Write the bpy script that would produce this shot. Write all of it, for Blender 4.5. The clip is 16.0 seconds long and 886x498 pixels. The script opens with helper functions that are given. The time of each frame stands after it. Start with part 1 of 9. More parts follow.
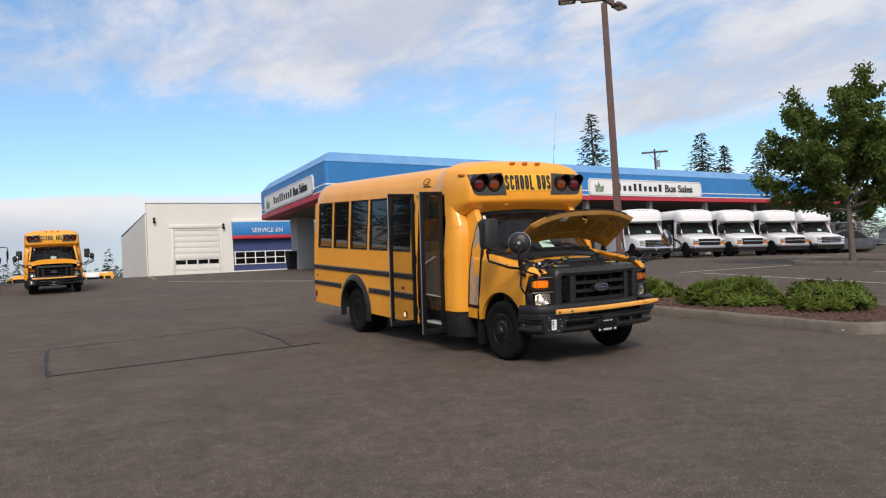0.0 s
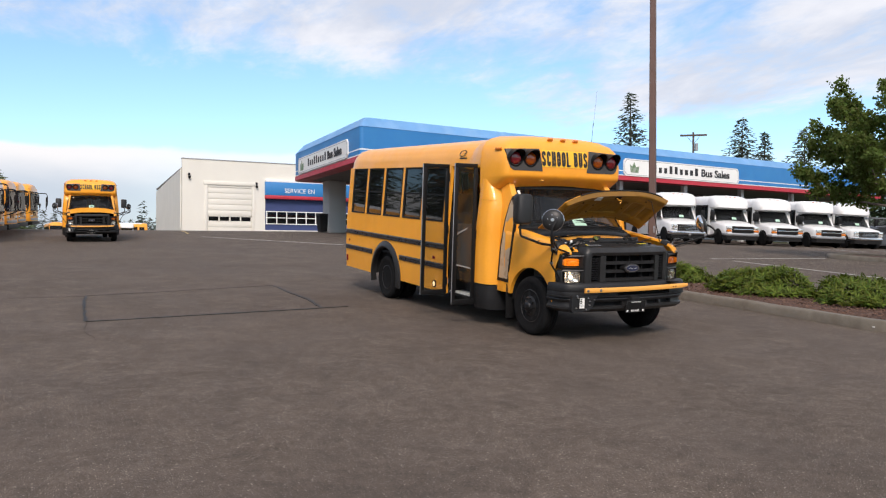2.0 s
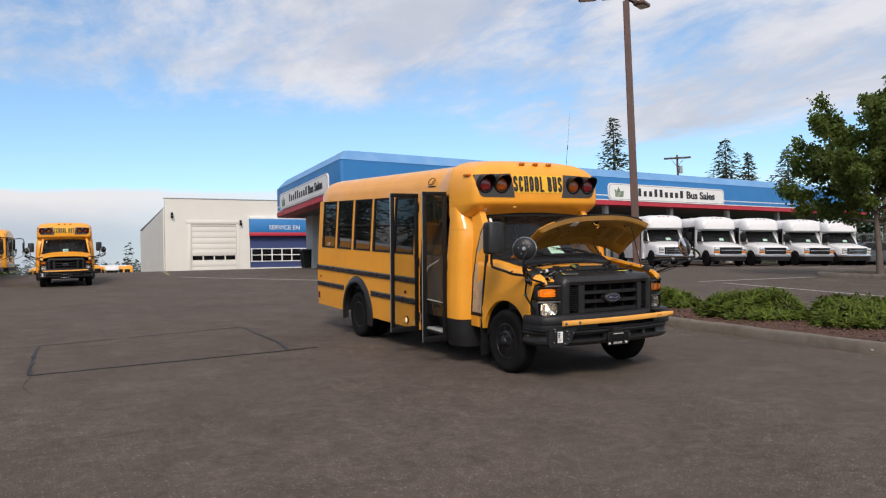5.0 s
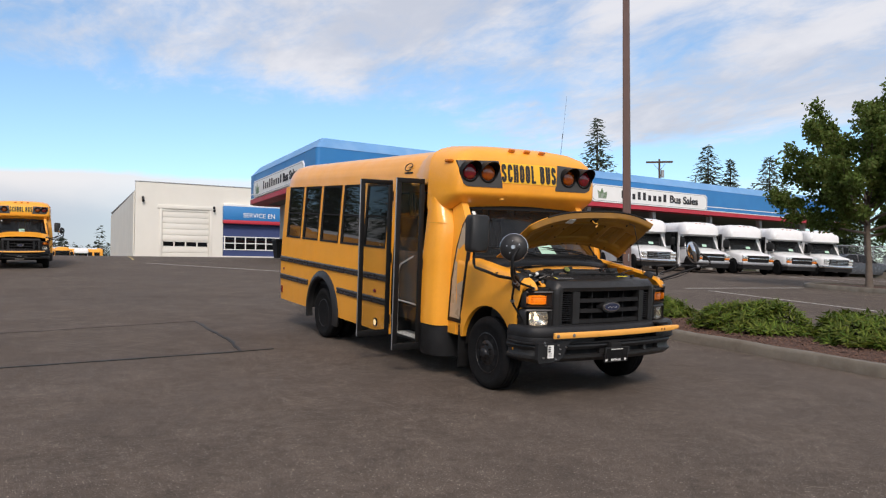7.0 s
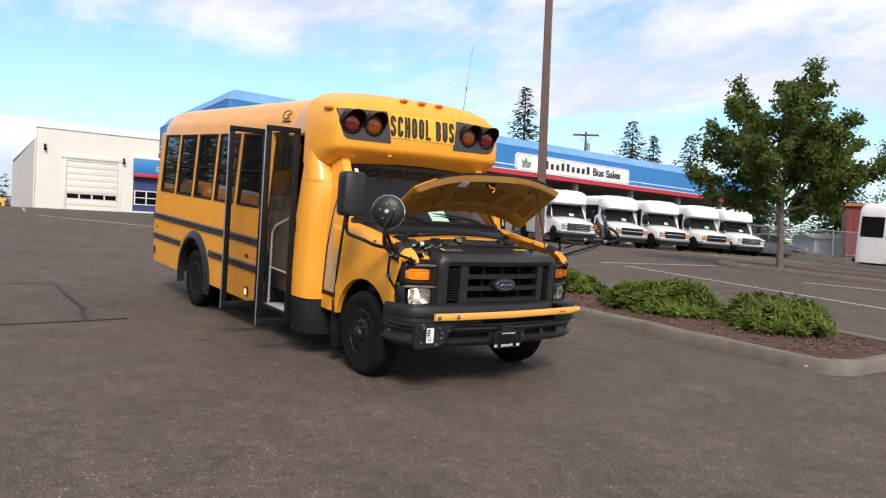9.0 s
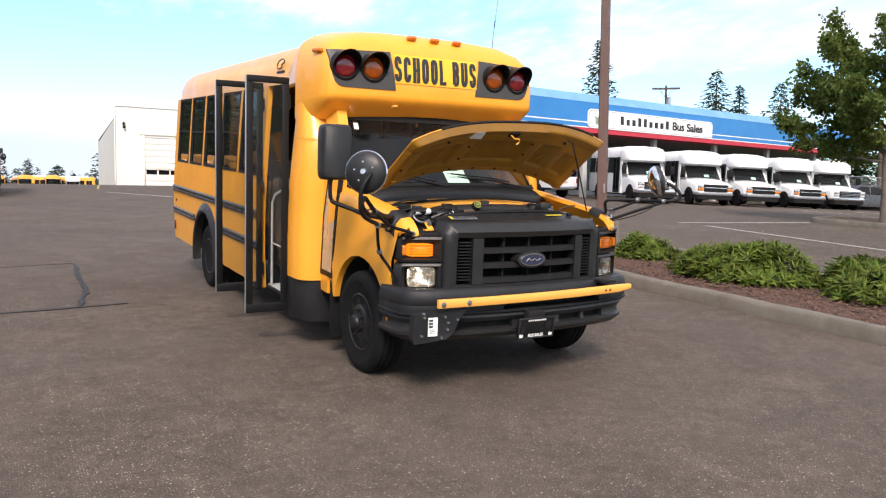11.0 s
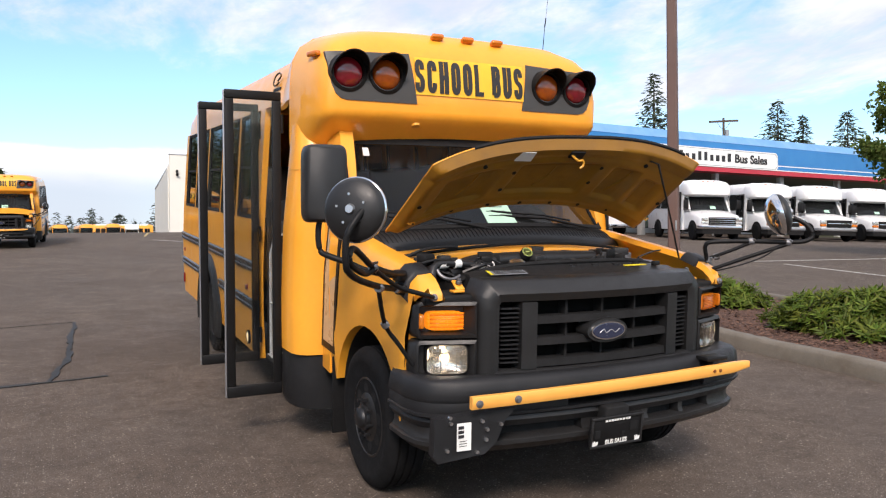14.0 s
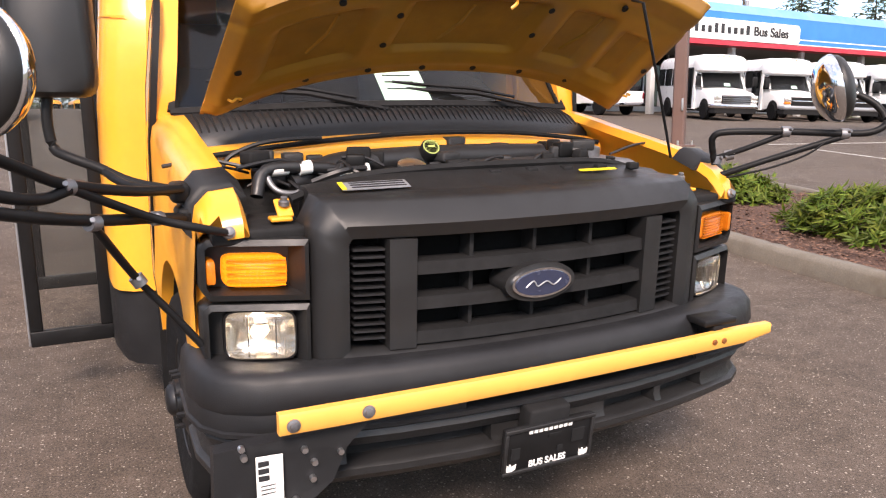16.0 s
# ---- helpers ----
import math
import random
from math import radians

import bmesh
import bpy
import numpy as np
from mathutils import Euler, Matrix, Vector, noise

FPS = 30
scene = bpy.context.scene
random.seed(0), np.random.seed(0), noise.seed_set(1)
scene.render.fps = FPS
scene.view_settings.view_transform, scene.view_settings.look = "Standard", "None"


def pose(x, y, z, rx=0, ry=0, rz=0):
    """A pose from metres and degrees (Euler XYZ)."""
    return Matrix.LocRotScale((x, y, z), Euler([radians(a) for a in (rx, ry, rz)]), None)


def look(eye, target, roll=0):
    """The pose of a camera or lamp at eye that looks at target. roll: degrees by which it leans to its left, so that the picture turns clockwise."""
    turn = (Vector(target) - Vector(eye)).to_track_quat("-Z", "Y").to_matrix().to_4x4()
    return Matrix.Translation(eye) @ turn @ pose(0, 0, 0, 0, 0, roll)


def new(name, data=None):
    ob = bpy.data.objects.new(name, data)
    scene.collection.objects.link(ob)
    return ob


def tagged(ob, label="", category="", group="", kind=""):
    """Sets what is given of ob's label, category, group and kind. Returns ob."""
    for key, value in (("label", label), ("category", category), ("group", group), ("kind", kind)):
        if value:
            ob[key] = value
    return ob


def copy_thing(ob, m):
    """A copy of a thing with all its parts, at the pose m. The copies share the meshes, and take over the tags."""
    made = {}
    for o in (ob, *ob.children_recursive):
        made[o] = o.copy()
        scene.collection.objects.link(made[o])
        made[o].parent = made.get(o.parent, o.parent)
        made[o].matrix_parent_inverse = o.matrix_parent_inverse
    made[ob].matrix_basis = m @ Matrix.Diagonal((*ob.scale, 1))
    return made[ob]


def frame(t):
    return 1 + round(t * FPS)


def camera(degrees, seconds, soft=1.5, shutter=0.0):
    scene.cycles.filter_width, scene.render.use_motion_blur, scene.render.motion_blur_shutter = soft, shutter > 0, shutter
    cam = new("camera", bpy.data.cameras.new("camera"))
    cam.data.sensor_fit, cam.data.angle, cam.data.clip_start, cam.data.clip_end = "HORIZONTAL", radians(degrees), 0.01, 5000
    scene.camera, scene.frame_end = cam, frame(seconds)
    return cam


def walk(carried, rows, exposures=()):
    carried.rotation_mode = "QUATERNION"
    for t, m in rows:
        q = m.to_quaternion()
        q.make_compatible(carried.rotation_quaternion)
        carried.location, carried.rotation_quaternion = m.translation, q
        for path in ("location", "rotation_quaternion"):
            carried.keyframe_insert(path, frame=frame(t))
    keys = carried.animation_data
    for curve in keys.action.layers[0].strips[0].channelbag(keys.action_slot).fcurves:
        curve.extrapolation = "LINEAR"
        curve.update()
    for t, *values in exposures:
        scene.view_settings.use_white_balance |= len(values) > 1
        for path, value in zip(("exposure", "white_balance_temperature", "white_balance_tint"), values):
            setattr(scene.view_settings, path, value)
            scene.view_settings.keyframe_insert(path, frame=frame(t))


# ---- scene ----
cam = camera(60.50, 16.0, 1.2)
PATH = [
    (0, (-6.536, -8.102, 1.087), (-5.5210, -6.3799, 1.1624), -3.31),
    (0.5, (-6.550, -8.140, 1.086), (-5.5521, -6.4099, 1.1895), -2.56),
    (1, (-6.545, -8.158, 1.090), (-5.6064, -6.3976, 1.2335), -1.41),
    (1.5, (-6.550, -8.159, 1.074), (-5.6515, -6.3722, 1.0963), -0.35),
    (2, (-6.623, -8.152, 1.091), (-5.6741, -6.3912, 1.0917), 0.20),
    (2.5, (-6.688, -8.094, 1.094), (-5.7127, -6.3528, 1.2242), -0.30),
    (3, (-6.725, -8.048, 1.088), (-5.7378, -6.3169, 1.2578), -1.25),
    (3.5, (-6.661, -8.027, 1.072), (-5.6748, -6.2907, 1.1867), -1.28),
    (4, (-6.446, -8.029, 1.082), (-5.4327, -6.3058, 1.1538), -1.05),
    (6.3, (-5.656, -7.087, 1.165), (-4.7475, -5.3083, 1.2620), -3.02),
    (6.5, (-5.583, -7.019, 1.157), (-4.6526, -5.2506, 1.2445), -2.60),
    (7, (-5.452, -6.666, 1.172), (-4.4299, -4.9486, 1.2416), 0.30),
    (7.5, (-5.292, -6.445, 1.165), (-4.2744, -4.7243, 1.2097), 1.31),
    (8, (-4.974, -6.293, 1.179), (-3.9420, -4.5812, 1.2432), 1.09),
    (8.5, (-4.702, -6.187, 1.185), (-3.5793, -4.5315, 1.2055), 2.10),
    (9, (-4.455, -5.981, 1.210), (-3.2709, -4.3692, 1.1938), 2.38),
    (9.2, (-4.351, -5.895, 1.205), (-3.2153, -4.2493, 1.1680), 2.56),
    (11.3, (-3.150, -5.075, 1.242), (-2.1820, -3.3286, 1.1210), -0.18),
    (11.5, (-3.076, -4.979, 1.250), (-2.1644, -3.2020, 1.1478), -0.96),
    (12, (-2.795, -4.684, 1.303), (-2.1084, -2.8075, 1.3938), -2.06),
    (12.5, (-2.684, -4.545, 1.292), (-1.9469, -2.6884, 1.3947), -2.80),
    (13, (-2.676, -4.378, 1.320), (-1.8485, -2.5596, 1.4121), -2.11),
    (13.5, (-2.684, -4.184, 1.310), (-1.7841, -2.3996, 1.3886), -1.64),
    (14, (-2.409, -3.897, 1.283), (-1.5223, -2.1039, 1.2757), -0.57),
    (14.5, (-2.127, -3.645, 1.310), (-1.3677, -1.7968, 1.2151), -0.28),
    (15, (-1.881, -3.345, 1.329), (-0.8737, -1.6361, 1.0769), 2.67),
    (15.5, (-1.617, -3.079, 1.300), (-0.3992, -1.5130, 1.0425), 3.63),
    (16, (-1.254, -2.773, 1.325), (-0.3969, -0.9951, 1.0008), -0.28),
]
walk(cam, [(t, look(eye, target, roll)) for t, eye, target, roll in PATH], exposures=[(0, -0.14, 6880, 17), (0.5, -0.16, 6880, 17), (1, -0.32, 6880, 17), (1.5, -0.36, 6880, 17), (2, 0.08, 6880, 17), (2.5, -0.14, 6880, 17), (3, -0.44, 6880, 17), (3.5, -0.46, 6880, 17), (4, -0.17, 6880, 17), (6.5, -0.18, 6880, 17), (7, -0.12, 6880, 17), (8, 0, 6920, 17), (9, 0.22, 6920, 17), (11.5, 0.58, 6880, 18), (12, 0.12, 6880, 18), (12.5, -0.03, 6880, 18), (13, 0.04, 6880, 18), (13.5, 0.1, 6880, 18), (14, 0.34, 6880, 18), (14.5, 0.48, 6980, 19), (15, 0.92, 7250, 24), (15.5, 0.94, 7250, 24), (16, 1.04, 7250, 24)])

# ---- world, sun, exposure ----
SUN_EL, SUN_AZ = 39.0, 208.0          # degrees; azimuth clockwise from +y


def make_world():
    w = bpy.data.worlds.new("sky")
    scene.world = w
    w.use_nodes = True
    nt = w.node_tree
    nt.nodes.clear()
    N, L = nt.nodes.new, nt.links.new

    def math_node(op, a, b=None, clamp=False):
        n = N("ShaderNodeMath")
        n.operation, n.use_clamp = op, clamp
        for i, v in enumerate((a, b)):
            if v is None:
                continue
            if isinstance(v, (int, float)):
                n.inputs[i].default_value = v
            else:
                L(v, n.inputs[i])
        return n.outputs[0]

    def ramp(v, lo, hi):
        n = N("ShaderNodeMapRange")
        n.interpolation_type = "SMOOTHSTEP"
        L(v, n.inputs[0])
        n.inputs[1].default_value, n.inputs[2].default_value = lo, hi
        return n.outputs[0]

    def mix(f, a, b):
        n = N("ShaderNodeMix")
        n.data_type = "RGBA"
        L(f, n.inputs[0])
        for i, v in ((6, a), (7, b)):
            if isinstance(v, tuple):
                n.inputs[i].default_value = (*v, 1)
            else:
                L(v, n.inputs[i])
        return n.outputs[2]

    sky = N("ShaderNodeTexSky")
    sky.sky_type, sky.sun_disc = "NISHITA", False
    sky.sun_elevation, sky.sun_rotation = radians(SUN_EL), radians(SUN_AZ)
    sky.air_density, sky.dust_density, sky.ozone_density = 1.0, 0.6, 1.2
    tc = N("ShaderNodeTexCoord")
    sep = N("ShaderNodeSeparateXYZ")
    L(tc.outputs["Generated"], sep.inputs[0])
    up = math_node("MAXIMUM", sep.outputs[2], 0.0)
    depth = math_node("ADD", up, 0.16)
    px, py = math_node("DIVIDE", sep.outputs[0], depth), math_node("DIVIDE", sep.outputs[1], depth)
    deck = N("ShaderNodeCombineXYZ")
    L(px, deck.inputs[0]), L(py, deck.inputs[1])

    def clouds(scale, detail, rough, offset, distortion=0.3):
        m = N("ShaderNodeMapping")
        m.inputs["Location"].default_value = offset
        m.inputs["Rotation"].default_value = (0, 0, radians(28))
        m.inputs["Scale"].default_value = (1.0, 0.62, 1)
        L(deck.outputs[0], m.inputs[0])
        n = N("ShaderNodeTexNoise")
        n.inputs["Scale"].default_value, n.inputs["Detail"].default_value = scale, detail
        n.inputs["Roughness"].default_value, n.inputs["Distortion"].default_value = rough, distortion
        L(m.outputs[0], n.inputs[0])
        return n.outputs[0]

    big, small = clouds(1.1, 3, 0.5, (3.1, 0.4, 0)), clouds(4.2, 7, 0.62, (0.2, 5.0, 0))
    fine = clouds(13.0, 6, 0.6, (4.0, 1.0, 0), 0.6)
    mass = math_node("ADD", math_node("MULTIPLY", big, 0.85), math_node("MULTIPLY", small, 0.62))
    mass = math_node("ADD", mass, math_node("MULTIPLY", fine, 0.24))
    # a broken deck overhead that reaches lower towards +x; below it a clear belt
    azim = math_node("ARCTAN2", sep.outputs[0], sep.outputs[1])
    foot = math_node("SUBTRACT", 0.238, math_node("MULTIPLY", ramp(azim, radians(18), radians(36)), 0.072))
    height_over = math_node("SUBTRACT", up, foot)
    cover = math_node("ADD", mass, math_node("MULTIPLY", ramp(height_over, -0.05, 0.045), 0.42))
    cover = math_node("ADD", cover, math_node("MULTIPLY", ramp(azim, radians(25), radians(80)), 0.10))
    veil = ramp(cover, 1.03, 1.40)
    # low bank of cloud along the horizon, bright along its top
    edge = math_node("ADD", math_node("MULTIPLY", small, 0.012), math_node("MULTIPLY", big, 0.03))
    over = math_node("SUBTRACT", up, edge)
    bank = math_node("SUBTRACT", 1.0, ramp(over, 0.097, 0.106))
    westward = math_node("SUBTRACT", 1.0, ramp(px, 0.0, 2.4))
    bank = math_node("MULTIPLY", bank, math_node("ADD", math_node("MULTIPLY", westward, 0.75), 0.2))
    grey = ramp(math_node("ADD", math_node("MULTIPLY", clouds(1.7, 5, 0.6, (7.0, 2.0, 0)), 0.7), math_node("MULTIPLY", small, 0.3)), 0.38, 0.60)
    white = mix(grey, (6.1, 6.9, 8.0), (8.5, 9.1, 9.7))
    bankc = mix(ramp(over, 0.045, 0.094), (5.4, 6.4, 7.5), (9.0, 9.3, 9.5))
    hazed = N("ShaderNodeMix")
    hazed.data_type, hazed.blend_type = "RGBA", "MULTIPLY"
    hazed.inputs[0].default_value = 1.0
    L(sky.outputs[0], hazed.inputs[6])
    hazed.inputs[7].default_value = (1.33, 1.74, 1.92, 1)
    col = mix(math_node("MULTIPLY", veil, 0.93), hazed.outputs[2], white)
    col = mix(bank, col, bankc)
    bg = N("ShaderNodeBackground")
    bg.inputs[1].default_value = 0.10
    L(col, bg.inputs[0])
    out = N("ShaderNodeOutputWorld")
    L(bg.outputs[0], out.inputs[0])


make_world()
sun_data = bpy.data.lights.new("sun", "SUN")
sun_data.energy, sun_data.angle, sun_data.color = 3.0, radians(16), (1.0, 0.93, 0.84)
sun = new("sun", sun_data)
_a, _e = radians(SUN_AZ), radians(SUN_EL)
SUN_DIR = Vector((math.sin(_a) * math.cos(_e), math.cos(_a) * math.cos(_e), math.sin(_e)))
sun.matrix_world = look(SUN_DIR * 60, (0, 0, 0))

# ---- materials ----
def material(name, base, rough=0.5, metal=0.0, var=0.12, scale=6.0, grain=0.0, grain_scale=180.0, bump=0.0, bump_scale=60.0,
             coat=0.0, second=None, spread=(0.45, 0.6), second_scale=1.2, per_object=0.0, rough_var=0.08, spec=0.5):
    """Principled surface whose colour varies at two scales, with optional stains in a second colour and fine relief."""
    m = bpy.data.materials.new(name)
    m.use_nodes = True
    nt = m.node_tree
    nt.nodes.clear()
    N, L = nt.nodes.new, nt.links.new
    out, bs = N("ShaderNodeOutputMaterial"), N("ShaderNodeBsdfPrincipled")
    L(bs.outputs[0], out.inputs[0])
    tc = N("ShaderNodeTexCoord")

    def noise_tex(s, detail=4, rough_=0.55):
        n = N("ShaderNodeTexNoise")
        n.inputs["Scale"].default_value, n.inputs["Detail"].default_value, n.inputs["Roughness"].default_value = s, detail, rough_
        L(tc.outputs["Object"], n.inputs[0])
        return n.outputs[0]

    def mixc(f, a, b, blend="MIX"):
        n = N("ShaderNodeMix")
        n.data_type, n.blend_type = "RGBA", blend
        if isinstance(f, float):
            n.inputs[0].default_value = f
        else:
            L(f, n.inputs[0])
        for i, v in ((6, a), (7, b)):
            if isinstance(v, tuple):
                n.inputs[i].default_value = (*v, 1)
            else:
                L(v, n.inputs[i])
        return n.outputs[2]

    def remap(v, a, b, c, d):
        n = N("ShaderNodeMapRange")
        L(v, n.inputs[0])
        for i, k in enumerate((a, b, c, d)):
            n.inputs[1 + i].default_value = k
        return n.outputs[0]

    big = noise_tex(scale)
    lo, hi = tuple(max(0.0, c * (1 - var)) for c in base), tuple(min(1.0, c * (1 + var)) for c in base)
    col = mixc(remap(big, 0.3, 0.7, 0, 1), lo, hi)
    if grain:
        g = noise_tex(grain_scale, 3, 0.7)
        col = mixc(remap(g, 0.32, 0.68, 0, 1), mixc(1.0, col, (1 - grain,) * 3, "MULTIPLY"), mixc(1.0, col, (1 + grain,) * 3, "MULTIPLY"))
    if second:
        col = mixc(remap(noise_tex(second_scale, 5, 0.62), spread[0], spread[1], 0, 1), col, second)
    if per_object:
        oi = N("ShaderNodeObjectInfo")
        hs = N("ShaderNodeHueSaturation")
        L(remap(oi.outputs["Random"], 0, 1, 1 - per_object, 1 + per_object), hs.inputs["Value"])
        L(col, hs.inputs["Color"])
        col = hs.outputs[0]
    L(col, bs.inputs["Base Color"])
    L(remap(noise_tex(scale * 2.3), 0.3, 0.7, max(0.02, rough - rough_var), min(1.0, rough + rough_var)), bs.inputs["Roughness"])
    bs.inputs["Metallic"].default_value = metal
    bs.inputs["Specular IOR Level"].default_value = spec
    bs.inputs["Coat Weight"].default_value, bs.inputs["Coat Roughness"].default_value = coat, 0.08
    if bump:
        b = N("ShaderNodeBump")
        b.inputs["Strength"].default_value, b.inputs["Distance"].default_value = bump, 0.01
        L(noise_tex(bump_scale, 5, 0.6), b.inputs["Height"])
        L(b.outputs[0], bs.inputs["Normal"])
    return m


def glass(name, tint, through_, rough=0.02, ior=1.52):
    """A pane: a share of clear tinted view through it, with a glossy face on top."""
    m = bpy.data.materials.new(name)
    m.use_nodes = True
    nt = m.node_tree
    nt.nodes.clear()
    N, L = nt.nodes.new, nt.links.new
    out, mixs, fr = N("ShaderNodeOutputMaterial"), N("ShaderNodeMixShader"), N("ShaderNodeFresnel")
    fr.inputs[0].default_value = ior
    body, clear, dark, gl = N("ShaderNodeMixShader"), N("ShaderNodeBsdfTransparent"), N("ShaderNodeBsdfDiffuse"), N("ShaderNodeBsdfGlossy")
    clear.inputs[0].default_value = (*tint, 1)
    dark.inputs[0].default_value = (0.012, 0.013, 0.014, 1)
    gl.inputs["Roughness"].default_value = rough
    body.inputs[0].default_value = through_
    L(dark.outputs[0], body.inputs[1]), L(clear.outputs[0], body.inputs[2])
    L(fr.outputs[0], mixs.inputs[0]), L(body.outputs[0], mixs.inputs[1]), L(gl.outputs[0], mixs.inputs[2])
    L(mixs.outputs[0], out.inputs[0])
    return m


def glow(name, base, emit, strength, rough=0.25):
    m = material(name, base, rough, var=0.1, scale=40)
    b = next(n for n in m.node_tree.nodes if n.type == "BSDF_PRINCIPLED")
    b.inputs["Emission Color"].default_value, b.inputs["Emission Strength"].default_value = (*emit, 1), strength
    return m


YELLOW = material("bus_yellow_paint", (0.92, 0.385, 0.034), 0.36, var=0.04, scale=1.6, coat=0.4, grain=0.02, grain_scale=30, second=(0.84, 0.34, 0.026), spread=(0.5, 0.85), second_scale=2.2)
YELLOW_DULL = material("aged_bus_yellow", (0.74, 0.34, 0.035), 0.45, var=0.07, scale=2, second=(0.5, 0.27, 0.06), spread=(0.5, 0.9), second_scale=3)
# Hood underside: bus yellow with shade mixed into the colour, deeper in the pockets.
HOOD_POCKET_SHADE = material("hood_pocket_shaded_yellow", (0.245, 0.113, 0.009), 0.5, var=0.15, scale=6, second=(0.17, 0.082, 0.010), spread=(0.45, 0.75), second_scale=5)
HOOD_SHADE = material("hood_underside_shaded_yellow", (0.27, 0.122, 0.008), 0.42, var=0.12, scale=5, coat=0.15, second=(0.20, 0.098, 0.014), spread=(0.45, 0.8), second_scale=4)
BAR_YELLOW = material("crossing_bar_yellow", (0.88, 0.405, 0.080), 0.4, var=0.05, scale=7, second=(0.66, 0.33, 0.04), spread=(0.6, 0.9), second_scale=9)
SIGN_YELLOW = material("reflective_yellow", (0.88, 0.50, 0.03), 0.4, var=0.03, scale=9)
PLASTIC = material("black_textured_plastic", (0.0150, 0.0149, 0.0154), 0.42, var=0.14, scale=7, bump=0.12, bump_scale=420, spec=0.42, second=(0.022, 0.022, 0.0225), spread=(0.5, 0.85), second_scale=5)
GREY_PLASTIC = material("weathered_grey_plastic", (0.0125, 0.0127, 0.0140), 0.50, var=0.12, scale=6, bump=0.12, bump_scale=380, spec=0.34, second=(0.022, 0.0225, 0.024), spread=(0.5, 0.85), second_scale=4)
BLACK = material("black_paint", (0.009, 0.009, 0.0095), 0.5, var=0.2, scale=8, spec=0.2)
LAMP_GREY = material("lamp_panel_grey", (0.050, 0.049, 0.048), 0.5, var=0.1, scale=9)
GRILLE_SHADE = material("shaded_grille_mesh", (0.005, 0.005, 0.005), 0.9, var=0.2, scale=20, spec=0.08)
RIM_BLACK = material("satin_black_wheel", (0.022, 0.021, 0.021), 0.36, 0.3, var=0.2, scale=12, spec=0.5, second=(0.040, 0.036, 0.032), spread=(0.55, 0.8), second_scale=14)
RUST = material("rusty_bolt", (0.22, 0.075, 0.02), 0.6, 0.3, var=0.3, scale=60)
BLACK_MATT = material("black_matt", (0.011, 0.011, 0.0115), 0.8, var=0.25, scale=12, spec=0.25)
RUBBER = material("tyre_rubber", (0.009, 0.009, 0.0095), 0.85, var=0.2, scale=14, bump=0.2, bump_scale=120, spec=0.14, second=(0.020, 0.018, 0.016), spread=(0.7, 0.9), second_scale=6)
STEEL = material("bare_steel", (0.66, 0.66, 0.67), 0.34, 1.0, var=0.1, scale=30)
CHROME = material("chrome", (0.72, 0.73, 0.75), 0.08, 1.0, var=0.03, scale=9)
DARK_METAL = material("dark_hub_metal", (0.040, 0.040, 0.042), 0.42, 0.7, var=0.25, scale=18)
DULL_METAL = material("dull_cast_metal", (0.24, 0.24, 0.25), 0.5, 0.8, var=0.2, scale=25)
WHITE_PAINT = material("white_vehicle_paint", (0.75, 0.75, 0.745), 0.32, var=0.03, scale=2, coat=0.3, second=(0.69, 0.69, 0.68), spread=(0.55, 0.9), second_scale=3)
SILVER = material("silver_trim", (0.34, 0.35, 0.37), 0.4, 0.5, var=0.08, scale=6)
WHITE_LABEL = material("white_label", (0.78, 0.78, 0.75), 0.5, var=0.04, scale=20)
PAPER = material("pale_green_paper", (0.40, 0.62, 0.49), 0.7, var=0.04, scale=12)
INK = material("black_ink", (0.02, 0.02, 0.022), 0.6, var=0.1, scale=30)
STRIPE_GREY = material("rub_rail_black", (0.020, 0.021, 0.026), 0.3, var=0.15, scale=6)
GLASS_DARK = glass("tinted_bus_glass", (0.30, 0.32, 0.30), 0.30, ior=1.45)
GLASS_CLEAR = glass("clear_door_glass", (0.93, 0.945, 0.94), 0.95)
GLASS_SHIELD = glass("windshield_glass", (0.55, 0.61, 0.61), 0.6, ior=1.40)
GLASS_SHOP = glass("shop_glass", (0.4, 0.43, 0.44), 0.35)
SEAT = material("dark_vinyl_seat", (0.022, 0.018, 0.018), 0.5, var=0.15, scale=9, bump=0.1, bump_scale=90)
SEAT_GREY = material("grey_blue_seat", (0.16, 0.18, 0.21), 0.7, var=0.12, scale=8)
INTERIOR = material("grey_interior_panel", (0.035, 0.035, 0.036), 0.7, var=0.1, scale=5)
FLOOR_RUBBER = material("black_rubber_floor", (0.016, 0.016, 0.017), 0.8, var=0.15, scale=9)
RAIL_GREY = material("pale_grey_rail", (0.60, 0.60, 0.60), 0.35, 0.2, var=0.06, scale=20)
STEP_WHITE = material("pale_step_edge", (0.64, 0.64, 0.62), 0.6, var=0.12, scale=14)
TAN_REFLECTION = material("tan_pane_reflection", (0.46, 0.37, 0.27), 0.3, var=0.10, scale=4, coat=0.3, second=(0.36, 0.27, 0.18), spread=(0.45, 0.8), second_scale=2)
RED_LENS = material("red_lens", (0.16, 0.008, 0.014), 0.12, var=0.2, scale=30, coat=0.6)
AMBER_LENS = material("amber_lens", (0.26, 0.052, 0.004), 0.12, var=0.15, scale=30, coat=0.6)
AMBER_LIT = glow("amber_lamp_lit", (0.70, 0.14, 0.004), (1.0, 0.32, 0.018), 0.5)
AMBER_DIM = material("amber_plastic", (0.62, 0.17, 0.012), 0.2, var=0.12, scale=50, bump=0.25, bump_scale=150, coat=0.4)
LAMP_CLEAR = material("headlamp_reflector", (0.92, 0.90, 0.86), 0.14, 0.8, var=0.04, scale=30, bump=0.7, bump_scale=26)
